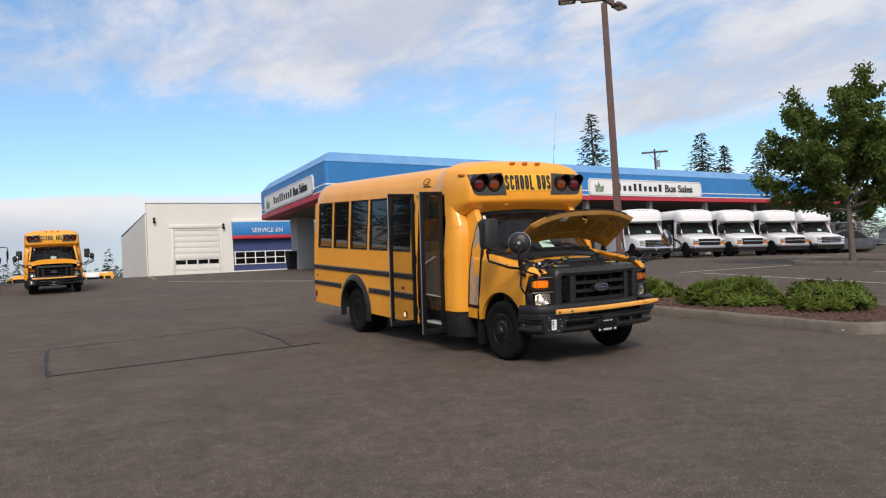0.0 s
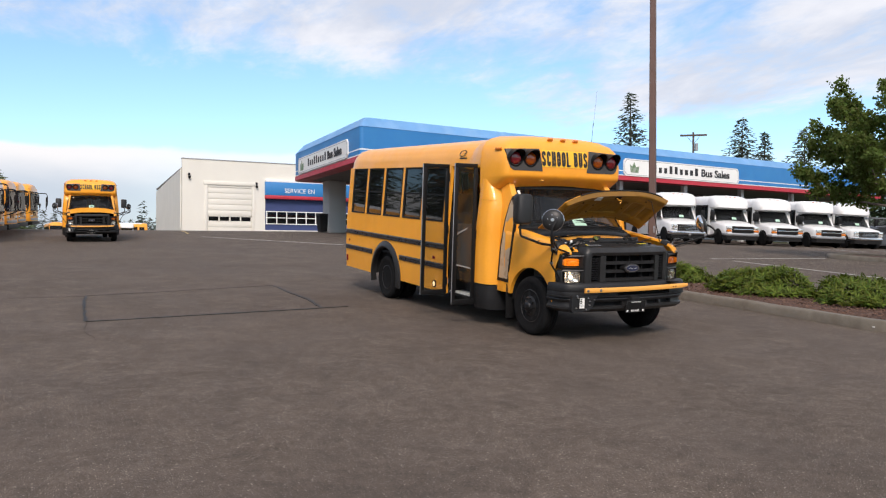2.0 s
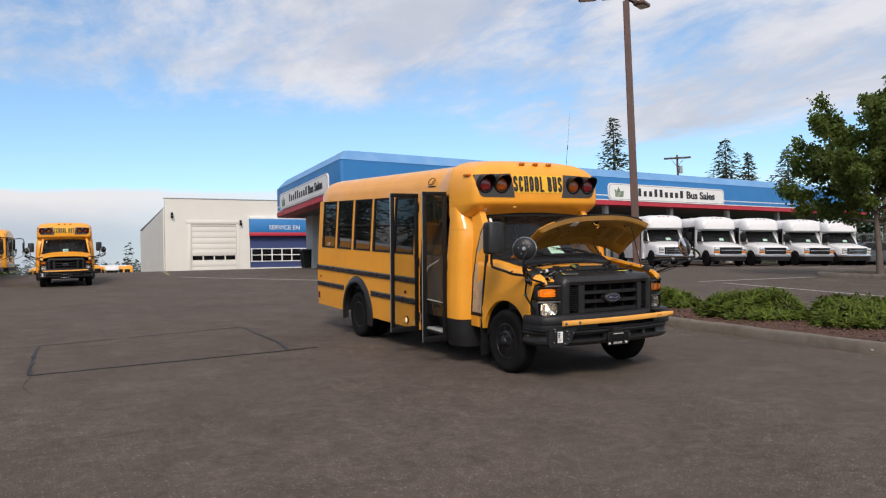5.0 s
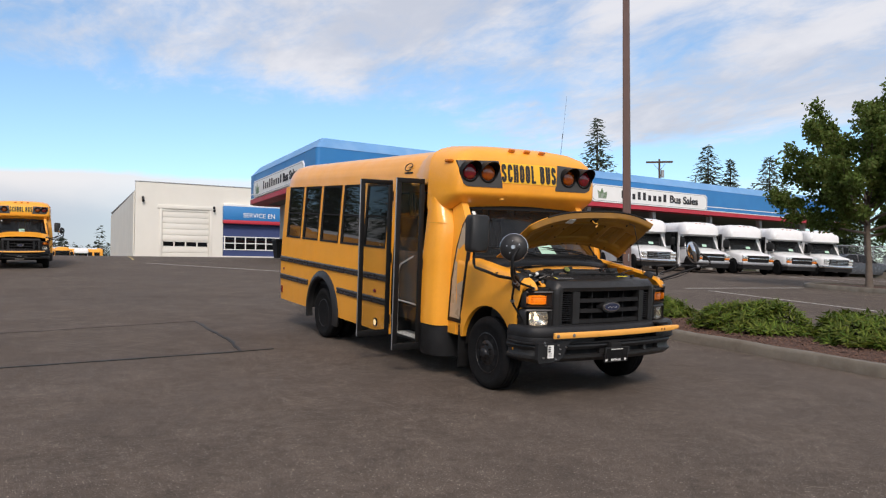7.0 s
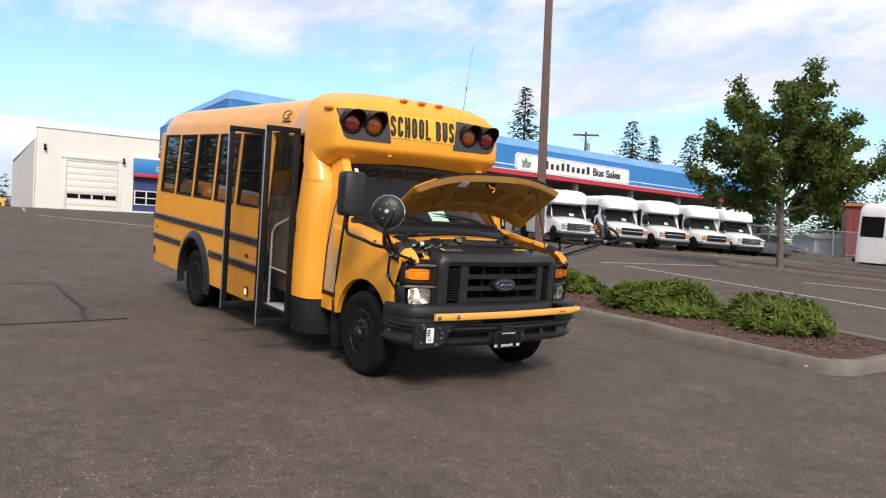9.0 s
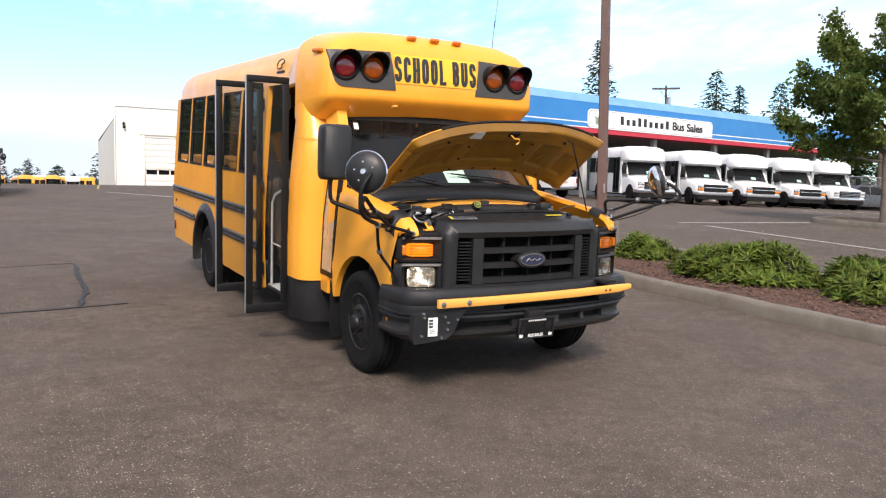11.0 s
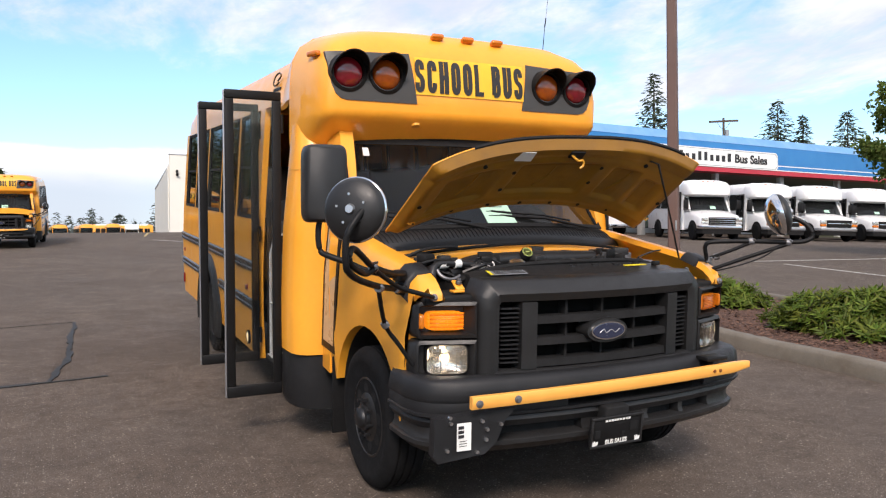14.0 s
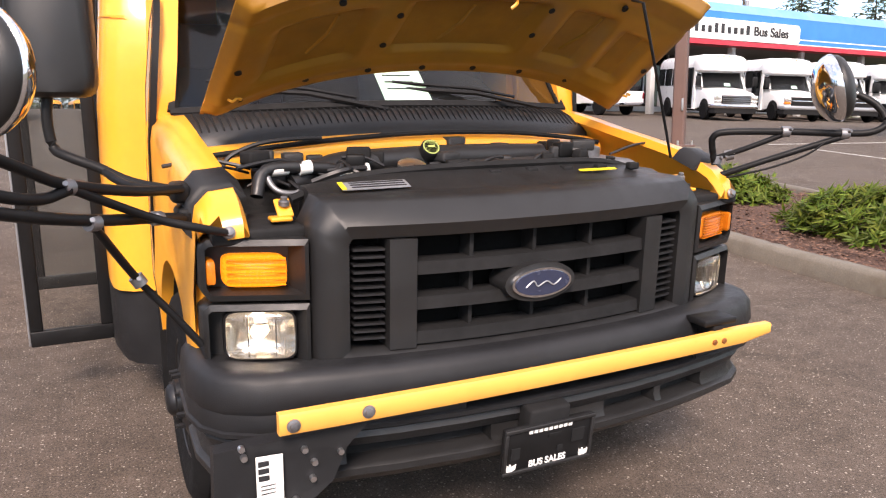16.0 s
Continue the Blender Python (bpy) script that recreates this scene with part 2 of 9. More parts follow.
LAMP_BOWL = material("lit_headlamp_bowl", (0.82, 0.79, 0.74), 0.12, 0.92, var=0.08, scale=30, bump=0.03, bump_scale=14)
# Faint glow painted into the bowl in place of the bulb's reflected light.
_bowl = next(n for n in LAMP_BOWL.node_tree.nodes if n.type == "BSDF_PRINCIPLED")
_bowl.inputs["Emission Color"].default_value, _bowl.inputs["Emission Strength"].default_value = (1.0, 0.82, 0.58, 1), 0.05
LAMP_BULB = glow("headlamp_bulb_lit", (0.9, 0.85, 0.75), (1.0, 0.80, 0.50), 3.0)
GLASS_LAMP = glass("headlamp_glass", (0.97, 0.97, 0.96), 0.97)
LAMP_LIT = glow("small_lamp_lit", (0.8, 0.6, 0.35), (1.0, 0.72, 0.4), 1.1)
BLUE_OVAL = material("dark_blue_enamel", (0.026, 0.032, 0.062), 0.25, var=0.08, scale=12, coat=0.4)
ENGINE = material("engine_black", (0.018, 0.018, 0.019), 0.6, var=0.4, scale=14, bump=0.3, bump_scale=60, second=(0.055, 0.052, 0.048), spread=(0.55, 0.75), second_scale=11)
HOSE = material("hose_black", (0.015, 0.015, 0.016), 0.45, var=0.2, scale=18)
CAP_GREEN = material("pale_green_print", (0.36, 0.42, 0.12), 0.5, var=0.06, scale=20)
BRIGHT_YELLOW = material("bright_yellow_plastic", (0.78, 0.62, 0.03), 0.4, var=0.06, scale=20)

CONCRETE = material("kerb_concrete", (0.155, 0.137, 0.112), 0.88, var=0.14, scale=2.4, grain=0.16, grain_scale=90, bump=0.35, bump_scale=70, second=(0.12, 0.10, 0.076), spread=(0.45, 0.68), second_scale=2.6)
MULCH = material("bark_mulch", (0.115, 0.058, 0.038), 0.95, var=0.3, scale=12, grain=0.45, grain_scale=160, bump=0.9, bump_scale=120, second=(0.05, 0.026, 0.02), spread=(0.42, 0.6), second_scale=70)
CHIP = material("bark_chip", (0.17, 0.092, 0.062), 0.95, var=0.45, scale=45, grain=0.4, grain_scale=200, second=(0.06, 0.034, 0.026), spread=(0.4, 0.6), second_scale=26)
PAINT_LINE = material("worn_white_line", (0.48, 0.47, 0.44), 0.85, var=0.12, scale=5, second=(0.12, 0.11, 0.10), spread=(0.5, 0.64), second_scale=14)
PAINT_YELLOW = material("worn_yellow_line", (0.45, 0.34, 0.12), 0.85, var=0.15, scale=5, second=(0.1, 0.09, 0.08), spread=(0.48, 0.62), second_scale=14)
CRACK = material("crack_dust", (0.034, 0.0255, 0.0215), 0.9, var=0.3, scale=3)
TAR = material("crack_tar", (0.009, 0.0085, 0.008), 0.7, var=0.2, scale=8)
BROWN_STEEL = material("brown_painted_steel", (0.125, 0.072, 0.058), 0.5, var=0.1, scale=3, second=(0.135, 0.078, 0.062), spread=(0.5, 0.8), second_scale=2)
FASCIA_BLUE = material("fascia_blue", (0.020, 0.185, 0.47), 0.42, var=0.05, scale=0.4, second=(0.030, 0.215, 0.50), spread=(0.45, 0.75), second_scale=0.5)
# Sloping fascia top, in a paler blue than the face below.
FASCIA_BLUE_TOP = material("fascia_blue_pale", (0.12, 0.31, 0.58), 0.5, var=0.08, scale=0.7, second=(0.20, 0.38, 0.62), spread=(0.45, 0.75), second_scale=0.8)
FASCIA_RED = material("fascia_red", (0.48, 0.03, 0.05), 0.45, var=0.06, scale=0.8)
FASCIA_WHITE = material("fascia_white", (0.78, 0.78, 0.76), 0.5, var=0.04, scale=1)
NAVY = material("navy_painted_wall", (0.035, 0.055, 0.16), 0.55, var=0.08, scale=0.7)
WALL_WHITE = material("white_painted_wall", (0.74, 0.72, 0.65), 0.7, var=0.03, scale=0.5, second=(0.72, 0.70, 0.64), spread=(0.5, 0.85), second_scale=0.4, bump=0.08, bump_scale=25)
WALL_GREY = material("grey_painted_wall", (0.50, 0.50, 0.49), 0.75, var=0.05, scale=0.6)
SOFFIT = material("soffit_grey", (0.20, 0.20, 0.20), 0.8, var=0.08, scale=0.6)
SHOP_UNLIT = material("shop_unlit_interior", (0.05, 0.05, 0.055), 0.8, var=0.3, scale=0.8)
RED_WALL = material("red_metal_siding", (0.17, 0.030, 0.022), 0.55, var=0.08, scale=0.5)
GALV = material("galvanised_steel", (0.36, 0.37, 0.38), 0.5, 0.6, var=0.1, scale=5)
CAR_GREY = material("dark_grey_car_paint", (0.05, 0.052, 0.058), 0.25, var=0.05, scale=3, coat=0.6)
BARK = material("tree_bark", (0.12, 0.095, 0.075), 0.9, var=0.2, scale=5, grain=0.2, grain_scale=60, bump=0.6, bump_scale=30)
DARK_BARK = material("conifer_bark", (0.09, 0.065, 0.05), 0.95, var=0.2, scale=4, bump=0.6, bump_scale=18)


def leaf(name, base, back=0.35, spread=0.3):
    """Leaf: colour varies from leaf to leaf, some light passes through."""
    m = bpy.data.materials.new(name)
    m.use_nodes = True
    nt = m.node_tree
    nt.nodes.clear()
    N, L = nt.nodes.new, nt.links.new
    out, mx = N("ShaderNodeOutputMaterial"), N("ShaderNodeMixShader")
    bs, tr = N("ShaderNodeBsdfPrincipled"), N("ShaderNodeBsdfTranslucent")
    geo, hs = N("ShaderNodeNewGeometry"), N("ShaderNodeHueSaturation")
    mr, mh = N("ShaderNodeMapRange"), N("ShaderNodeMapRange")
    L(geo.outputs["Random Per Island"], mr.inputs[0])
    mr.inputs[3].default_value, mr.inputs[4].default_value = 1 - spread, 1 + spread
    L(geo.outputs["Random Per Island"], mh.inputs[0])
    mh.inputs[3].default_value, mh.inputs[4].default_value = 0.475, 0.52
    hs.inputs["Color"].default_value = (*base, 1)
    L(mr.outputs[0], hs.inputs["Value"]), L(mh.outputs[0], hs.inputs["Hue"])
    L(hs.outputs[0], bs.inputs["Base Color"]), L(hs.outputs[0], tr.inputs[0])
    bs.inputs["Roughness"].default_value = 0.55
    bs.inputs["Specular IOR Level"].default_value = 0.22
    mx.inputs[0].default_value = back
    L(bs.outputs[0], mx.inputs[1]), L(tr.outputs[0], mx.inputs[2]), L(mx.outputs[0], out.inputs[0])
    return m


LEAF_TREE = leaf("maple_leaf", (0.108, 0.152, 0.034), 0.48)
LEAF_SHRUB = leaf("shrub_leaf", (0.082, 0.125, 0.016))
LEAF_SHRUB_LIGHT = leaf("shrub_leaf_young", (0.15, 0.195, 0.028))
NEEDLE = leaf("conifer_needle", (0.043, 0.070, 0.031), 0.25)
NEEDLE_HEDGE = leaf("hedge_needle", (0.110, 0.145, 0.062), 0.38)
NEEDLE_FAR = leaf("far_needle", (0.092, 0.115, 0.092), 0.3)
NEEDLE_GREY = leaf("grey_green_needle", (0.110, 0.135, 0.095), 0.35)


def asphalt():
    """Worn asphalt: pale stones in dark binder, broad stains and tyre-worn tones."""
    m = material("asphalt", (0.0880, 0.0685, 0.0560), 0.9, var=0.1, scale=0.35, bump=0.0, bump_scale=150, spec=0.25)
    nt = m.node_tree
    N, L = nt.nodes.new, nt.links.new
    bs = next(n for n in nt.nodes if n.type == "BSDF_PRINCIPLED")
    tc = next(n for n in nt.nodes if n.type == "TEX_COORD")
    base = bs.inputs["Base Color"].links[0].from_socket

    def tex(kind, s, detail=3):
        n = N(kind)
        n.inputs["Scale"].default_value = s
        if "Detail" in n.inputs:
            n.inputs["Detail"].default_value = detail
        L(tc.outputs["Object"], n.inputs[0])
        return n

    def remap(v, a, b, c=0.0, d=1.0):
        n = N("ShaderNodeMapRange")
        L(v, n.inputs[0])
        for i, k in enumerate((a, b, c, d)):
            n.inputs[1 + i].default_value = k
        return n.outputs[0]

    def mixc(f, a, b, blend="MIX"):
        n = N("ShaderNodeMix")
        n.data_type, n.blend_type = "RGBA", blend
        L(f, n.inputs[0])
        for i, v in ((6, a), (7, b)):
            if isinstance(v, tuple):
                n.inputs[i].default_value = (*v, 1)
            else:
                L(v, n.inputs[i])
        return n.outputs[2]

    def scaled(v, k):
        n = N("ShaderNodeVectorMath")
        n.operation = "SCALE"
        L(v, n.inputs[0])
        L(k, n.inputs[3])
        return n.outputs[0]

    def split(v):
        n = N("ShaderNodeSeparateColor")
        L(v, n.inputs[0])
        return n.outputs

    # crushed stone in binder: each stone has its own tone
    cells = tex("ShaderNodeTexVoronoi", 240, 0)
    tone = split(cells.outputs["Color"])
    col = scaled(base, remap(tone[0], 0.0, 1.0, 0.45, 1.55))
    col = mixc(remap(tone[1], 0.975, 0.98, 0, 0.9), col, (0.15, 0.130, 0.108))
    col = mixc(remap(tone[2], 0.70, 0.95, 0, 0.40), col, (0.125, 0.092, 0.060))
    coarse = tex("ShaderNodeTexVoronoi", 75, 0)
    coarse.voronoi_dimensions = "2D"
    pick = split(coarse.outputs["Color"])
    heart = remap(coarse.outputs["Distance"], 0.15, 0.25, 1.0, 0.0)
    fleck = N("ShaderNodeMath")
    fleck.operation = "MULTIPLY"
    L(remap(pick[0], 0.78, 0.97, 0, 1.0), fleck.inputs[0]), L(heart, fleck.inputs[1])
    col = mixc(fleck.outputs[0], col, (0.42, 0.37, 0.31))
    chips = tex("ShaderNodeTexVoronoi", 24, 0)
    chips.voronoi_dimensions = "2D"
    chip = N("ShaderNodeMath")
    chip.operation = "MULTIPLY"
    L(remap(split(chips.outputs["Color"])[0], 0.80, 0.95, 0, 0.85), chip.inputs[0])
    L(remap(chips.outputs["Distance"], 0.08, 0.15, 1.0, 0.0), chip.inputs[1])
    col = mixc(chip.outputs[0], col, (0.46, 0.40, 0.33))
    # mottling, worn and stained areas
    mottle = tex("ShaderNodeTexNoise", 9, 5)
    col = scaled(col, remap(mottle.outputs[0], 0.32, 0.68, 0.82, 1.18))
    blotch = tex("ShaderNodeTexNoise", 2.1, 6)
    col = scaled(col, remap(blotch.outputs[0], 0.34, 0.66, 0.88, 1.13))
    stain = tex("ShaderNodeTexNoise", 0.55, 6)
    col = mixc(remap(stain.outputs[0], 0.46, 0.74, 0, 0.35), col, (0.0640, 0.0505, 0.0430))
    pale = tex("ShaderNodeTexNoise", 0.23, 5)
    col = mixc(remap(pale.outputs[0], 0.50, 0.76, 0, 0.25), col, (0.1150, 0.0910, 0.0770))
    relief = N("ShaderNodeBump")
    relief.inputs["Strength"].default_value, relief.inputs["Distance"].default_value = 0.5, 0.004
    L(cells.outputs["Distance"], relief.inputs["Height"])
    L(relief.outputs[0], bs.inputs["Normal"])
    L(col, bs.inputs["Base Color"])
    return m


ASPHALT = asphalt()
GRASS = material("rough_grass_ground", (0.06, 0.075, 0.03), 0.95, var=0.3, scale=0.2, grain=0.3, grain_scale=8, second=(0.10, 0.09, 0.05), spread=(0.4, 0.7), second_scale=0.1)

# ---- mesh helpers ----
def part(name, bm, mat, parent=None, label="", smooth=True, sharp=46):
    """Links a bmesh as one mesh object under a thing or a part."""
    me = bpy.data.meshes.new(name)
    if smooth:
        bm.normal_update()
        for f in bm.faces:
            f.smooth = True
        for e in bm.edges:
            if len(e.link_faces) == 2 and e.calc_face_angle(0.0) > radians(sharp):
                e.smooth = False
    bm.to_mesh(me)
    bm.free()
    for m in (mat if isinstance(mat, (list, tuple)) else [mat]):
        me.materials.append(m)
    ob = new(name, me)
    if parent:
        ob.parent = parent
    if label:
        ob["label"] = label
    return ob


def thicken(bm, t, inside):
    """Gives an open sheet the thickness t on the side of the point inside."""
    bmesh.ops.recalc_face_normals(bm, faces=bm.faces)
    bm.normal_update()
    f0 = bm.faces[:][len(bm.faces) // 2]
    if (Vector(inside) - f0.calc_center_median()).dot(f0.normal) > 0:
        bmesh.ops.reverse_faces(bm, faces=bm.faces)
        bm.normal_update()
    faces = bm.faces[:]
    rim = [(e.verts[0], e.verts[1]) for e in bm.edges if len(e.link_faces) == 1]
    back = {v: bm.verts.new(v.co - v.normal * t) for v in bm.verts[:]}
    for f in faces:
        bm.faces.new([back[v] for v in reversed(f.verts)])
    for a, b in rim:
        bm.faces.new((a, b, back[b], back[a]))
    bmesh.ops.recalc_face_normals(bm, faces=bm.faces)


def thing(name, label, category, m=None, group="", kind=""):
    ob = new(name)
    ob.empty_display_size = 0.2
    tagged(ob, label, category, group, kind)
    if m is not None:
        ob.matrix_basis = m
    return ob


def B():
    return bmesh.new()


def box(bm, x0, x1, y0, y1, z0, z1, bevel=0.0, seg=2):
    m = Matrix.LocRotScale(((x0 + x1) / 2, (y0 + y1) / 2, (z0 + z1) / 2), None, (abs(x1 - x0), abs(y1 - y0), abs(z1 - z0)))
    r = bmesh.ops.create_cube(bm, size=1, matrix=m)
    if bevel:
        es = list({e for v in r["verts"] for e in v.link_edges})
        bmesh.ops.bevel(bm, geom=es, offset=bevel, segments=seg, profile=0.5, affect="EDGES", clamp_overlap=True)
    return r["verts"]


def obox(bm, m, sx, sy, sz, bevel=0.0):
    r = bmesh.ops.create_cube(bm, size=1, matrix=m @ Matrix.Diagonal((sx, sy, sz, 1)))
    if bevel:
        bmesh.ops.bevel(bm, geom=list({e for v in r["verts"] for e in v.link_edges}), offset=bevel, segments=2, profile=0.5, affect="EDGES", clamp_overlap=True)


def cyl(bm, a, b, r0, r1=None, seg=16, cap=True):
    a, b = Vector(a), Vector(b)
    d = b - a
    m = Matrix.Translation((a + b) / 2) @ d.to_track_quat("Z", "Y").to_matrix().to_4x4()
    bmesh.ops.create_cone(bm, cap_ends=cap, segments=seg, radius1=r0, radius2=r0 if r1 is None else r1, depth=d.length, matrix=m)


def rings(bm, sections, close=True, cap=True):
    """Skin through rings of equally many points."""
    vs = [[bm.verts.new(p) for p in s] for s in sections]
    n = len(sections[0])
    for a, b in zip(vs, vs[1:]):
        for i in range(n if close else n - 1):
            j = (i + 1) % n
            bm.faces.new((a[i], a[j], b[j], b[i]))
    if cap and close:
        bm.faces.new(vs[0][::-1])
        bm.faces.new(vs[-1])
    return vs


def tube(bm, pts, r, seg=8, smooth_steps=0):
    pts = [Vector(p) for p in pts]
    if smooth_steps:
        fine = []
        n = len(pts)
        for i in range(n - 1):
            p0, p1, p2, p3 = pts[max(i - 1, 0)], pts[i], pts[i + 1], pts[min(i + 2, n - 1)]
            for k in range(smooth_steps):
                t = k / smooth_steps
                fine.append(0.5 * ((2 * p1) + (p2 - p0) * t + (2 * p0 - 5 * p1 + 4 * p2 - p3) * t * t + (3 * p1 - p0 - 3 * p2 + p3) * t ** 3))
        pts = fine + [pts[-1]]
    secs = []
    for i, p in enumerate(pts):
        d = (pts[min(i + 1, len(pts) - 1)] - pts[max(i - 1, 0)]).normalized()
        u = d.cross(Vector((0, 0, 1)) if abs(d.z) < 0.95 else Vector((0, 1, 0))).normalized()
        v = d.cross(u)
        if isinstance(r, (list, tuple)):
            q = i * (len(r) - 1) / max(1, len(pts) - 1)
            k = min(int(q), len(r) - 2)
            rr = r[k] + (r[k + 1] - r[k]) * (q - k)
        else:
            rr = r
        secs.append([p + (u * math.cos(2 * math.pi * k / seg) + v * math.sin(2 * math.pi * k / seg)) * rr for k in range(seg)])
    rings(bm, secs)


def prism(bm, outline, place, depth):
    """A flat outline (u, v) laid through place(u, v, w) with w from 0 to depth."""
    a = [bm.verts.new(place(u, v, 0)) for u, v in outline]
    b = [bm.verts.new(place(u, v, depth)) for u, v in outline]
    n = len(a)
    bm.faces.new(a[::-1])
    bm.faces.new(b)
    for i in range(n):
        bm.faces.new((a[i], a[(i + 1) % n], b[(i + 1) % n], b[i]))
    bmesh.ops.recalc_face_normals(bm, faces=bm.faces)


def lathe(bm, profile, origin, axis, seg=28):
    """Turns (radius, height) points about an axis through origin."""
    q = Vector(axis).normalized().to_track_quat("Z", "Y").to_matrix()
    o = Vector(origin)
    secs = [[o + q @ Vector((r * math.cos(2 * math.pi * k / seg), r * math.sin(2 * math.pi * k / seg), h)) for k in range(seg)] for r, h in profile]
    rings(bm, secs)


def letters(text, size, m, mat, parent, name="lettering", depth=0.004, label="", width=1.0, bold=0.0):
    cu = bpy.data.curves.new("letters", "FONT")
    cu.body, cu.size, cu.extrude, cu.align_x, cu.align_y = text, size, depth, "CENTER", "CENTER"
    cu.offset = bold
    tmp = new("letters_tmp", cu)
    bpy.context.view_layer.update()
    me = bpy.data.meshes.new_from_object(tmp.evaluated_get(bpy.context.evaluated_depsgraph_get()))
    bpy.data.objects.remove(tmp)
    bpy.data.curves.remove(cu)
    me.name = name
    me.transform(m @ Matrix.Diagonal((width, 1, 1, 1)))
    me.materials.clear()
    me.materials.append(mat)
    ob = new(name, me)
    ob.parent = parent
    if label:
        ob["label"] = label
    return ob


GLYPHS = {"S": [[(0.95, 0.74), (0.93, 0.92), (0.68, 1.0), (0.32, 1.0), (0.06, 0.90), (0.05, 0.66), (0.28, 0.54), (0.72, 0.46), (0.95, 0.34), (0.94, 0.10), (0.68, 0.0), (0.32, 0.0), (0.07, 0.08), (0.05, 0.26)]],
          "C": [[(0.95, 0.72), (0.93, 0.90), (0.70, 1.0), (0.30, 1.0), (0.06, 0.88), (0.05, 0.6), (0.05, 0.4), (0.06, 0.12), (0.30, 0.0), (0.70, 0.0), (0.93, 0.10), (0.95, 0.28)]],
          "H": [[(0.05, 0), (0.05, 1)], [(0.95, 0), (0.95, 1)], [(0.05, 0.5), (0.95, 0.5)]],
          "O": [[(0.70, 1.0), (0.30, 1.0), (0.06, 0.88), (0.05, 0.6), (0.05, 0.4), (0.06, 0.12), (0.30, 0.0), (0.70, 0.0), (0.94, 0.12), (0.95, 0.4), (0.95, 0.6), (0.94, 0.88), (0.70, 1.0)]],
          "L": [[(0.05, 1), (0.05, 0), (0.92, 0)]],
          "B": [[(0.05, 0), (0.05, 1), (0.6, 1.0), (0.88, 0.92), (0.9, 0.72), (0.78, 0.54), (0.5, 0.52), (0.05, 0.52)], [(0.5, 0.52), (0.82, 0.46), (0.95, 0.28), (0.88, 0.06), (0.6, 0.0), (0.05, 0.0)]],
          "U": [[(0.05, 1), (0.05, 0.35), (0.06, 0.12), (0.30, 0.0), (0.70, 0.0), (0.94, 0.12), (0.95, 0.35), (0.95, 1)]]}


def stroke_text(text, width, height, stroke, place, mat, parent, name, label, depth=0.003):
    """Block letters drawn with an even stroke; place() lays a flat point on the board."""
    pitch = width / (sum(0.5 if ch == " " else 1.0 for ch in text) - 0.2)
    run = 0.0
    for k, ch in enumerate(text):
        if ch not in GLYPHS:
            run += 0.5
            continue
        bm = B()
        x0, w, h = -width / 2 + run * pitch + stroke / 2, pitch * 0.80 - stroke, height - stroke
        run += 1.0
        for i, line in enumerate(GLYPHS[ch]):
            pts = [Vector((x0 + u * w, v * h - h / 2)) for u, v in line]
            if ch in "SCOU":
                soft = [pts[0]]
                for a, b in zip(pts, pts[1:]):
                    soft += [a.lerp(b, 0.27), a.lerp(b, 0.73)]
                pts = soft + [pts[-1]] if ch != "O" else soft[1:] + [soft[1]]
            fine = [pts[0]]
            for a, b in zip(pts, pts[1:]):
                steps = max(1, int((b - a).length / 0.03))
                fine += [a.lerp(b, q / steps) for q in range(1, steps + 1)]
            pts = fine
            left, right = [], []
            for j, p in enumerate(pts):
                a, b = pts[max(j - 1, 0)], pts[min(j + 1, len(pts) - 1)]
                if j == len(pts) - 1 and (pts[0] - p).length < 1e-6:
                    b = pts[1]
                if j == 0 and (pts[-1] - p).length < 1e-6:
                    a = pts[-2]
                d1, d2 = (p - a).normalized(), (b - p).normalized()
                t = (d1 + d2).normalized()
                nrm = Vector((-t.y, t.x))
                ref = d1 if d1.length > 0 else d2
                grow = stroke / 2 / max(0.6, abs(nrm.dot(Vector((-ref.y, ref.x)))))
                if j in (0, len(pts) - 1) and ch in "HLUB":
                    p = p + t * (stroke / 2) * (-1 if j == 0 else 1) * (0.0 if ch == "B" else 1.0)
                left.append(p + nrm * grow)
                right.append(p - nrm * grow)
            z = depth * (1 + 0.1 * i)
            rings(bm, [[place(*l, 0), place(*l, z), place(*q, z), place(*q, 0)] for l, q in zip(left, right)])
        bmesh.ops.recalc_face_normals(bm, faces=bm.faces)
        part(name, bm, mat, parent, label if k == 0 else "", smooth=False)


# ---- ground ----
SLOPE_X, SLOPE_Y = 0.01475, 0.0523


def ground_z(x, y):
    """The lot climbs towards the buildings and levels off beside them; beyond, the land falls away."""
    xs = x if x < 18 else 18 + 4 * (1 - math.exp(-(x - 18) / 4)) - max(0.0, x - 24) * 0.9
    xs = max(min(xs, 30), -60)
    s = SLOPE_X * xs + SLOPE_Y * max(min(y, 140), -60)
    if s > 2:
        s = 2 + 0.6 * (1 - math.exp(-(s - 2) / 0.6))
    far = max(0.0, math.hypot(x, y) - 105)
    return s - 0.012 * min(far, 400)


def axis_steps(lo, hi, step, outer):
    near = list(np.arange(lo, hi + 0.1, step))
    out, k = [], step
    v = hi
    while v < outer:
        k *= 1.45
        v += k
        out.append(v)
    k, v, left = step, lo, []
    while v > -outer:
        k *= 1.45
        v -= k
        left.append(v)
    return left[::-1] + near + out


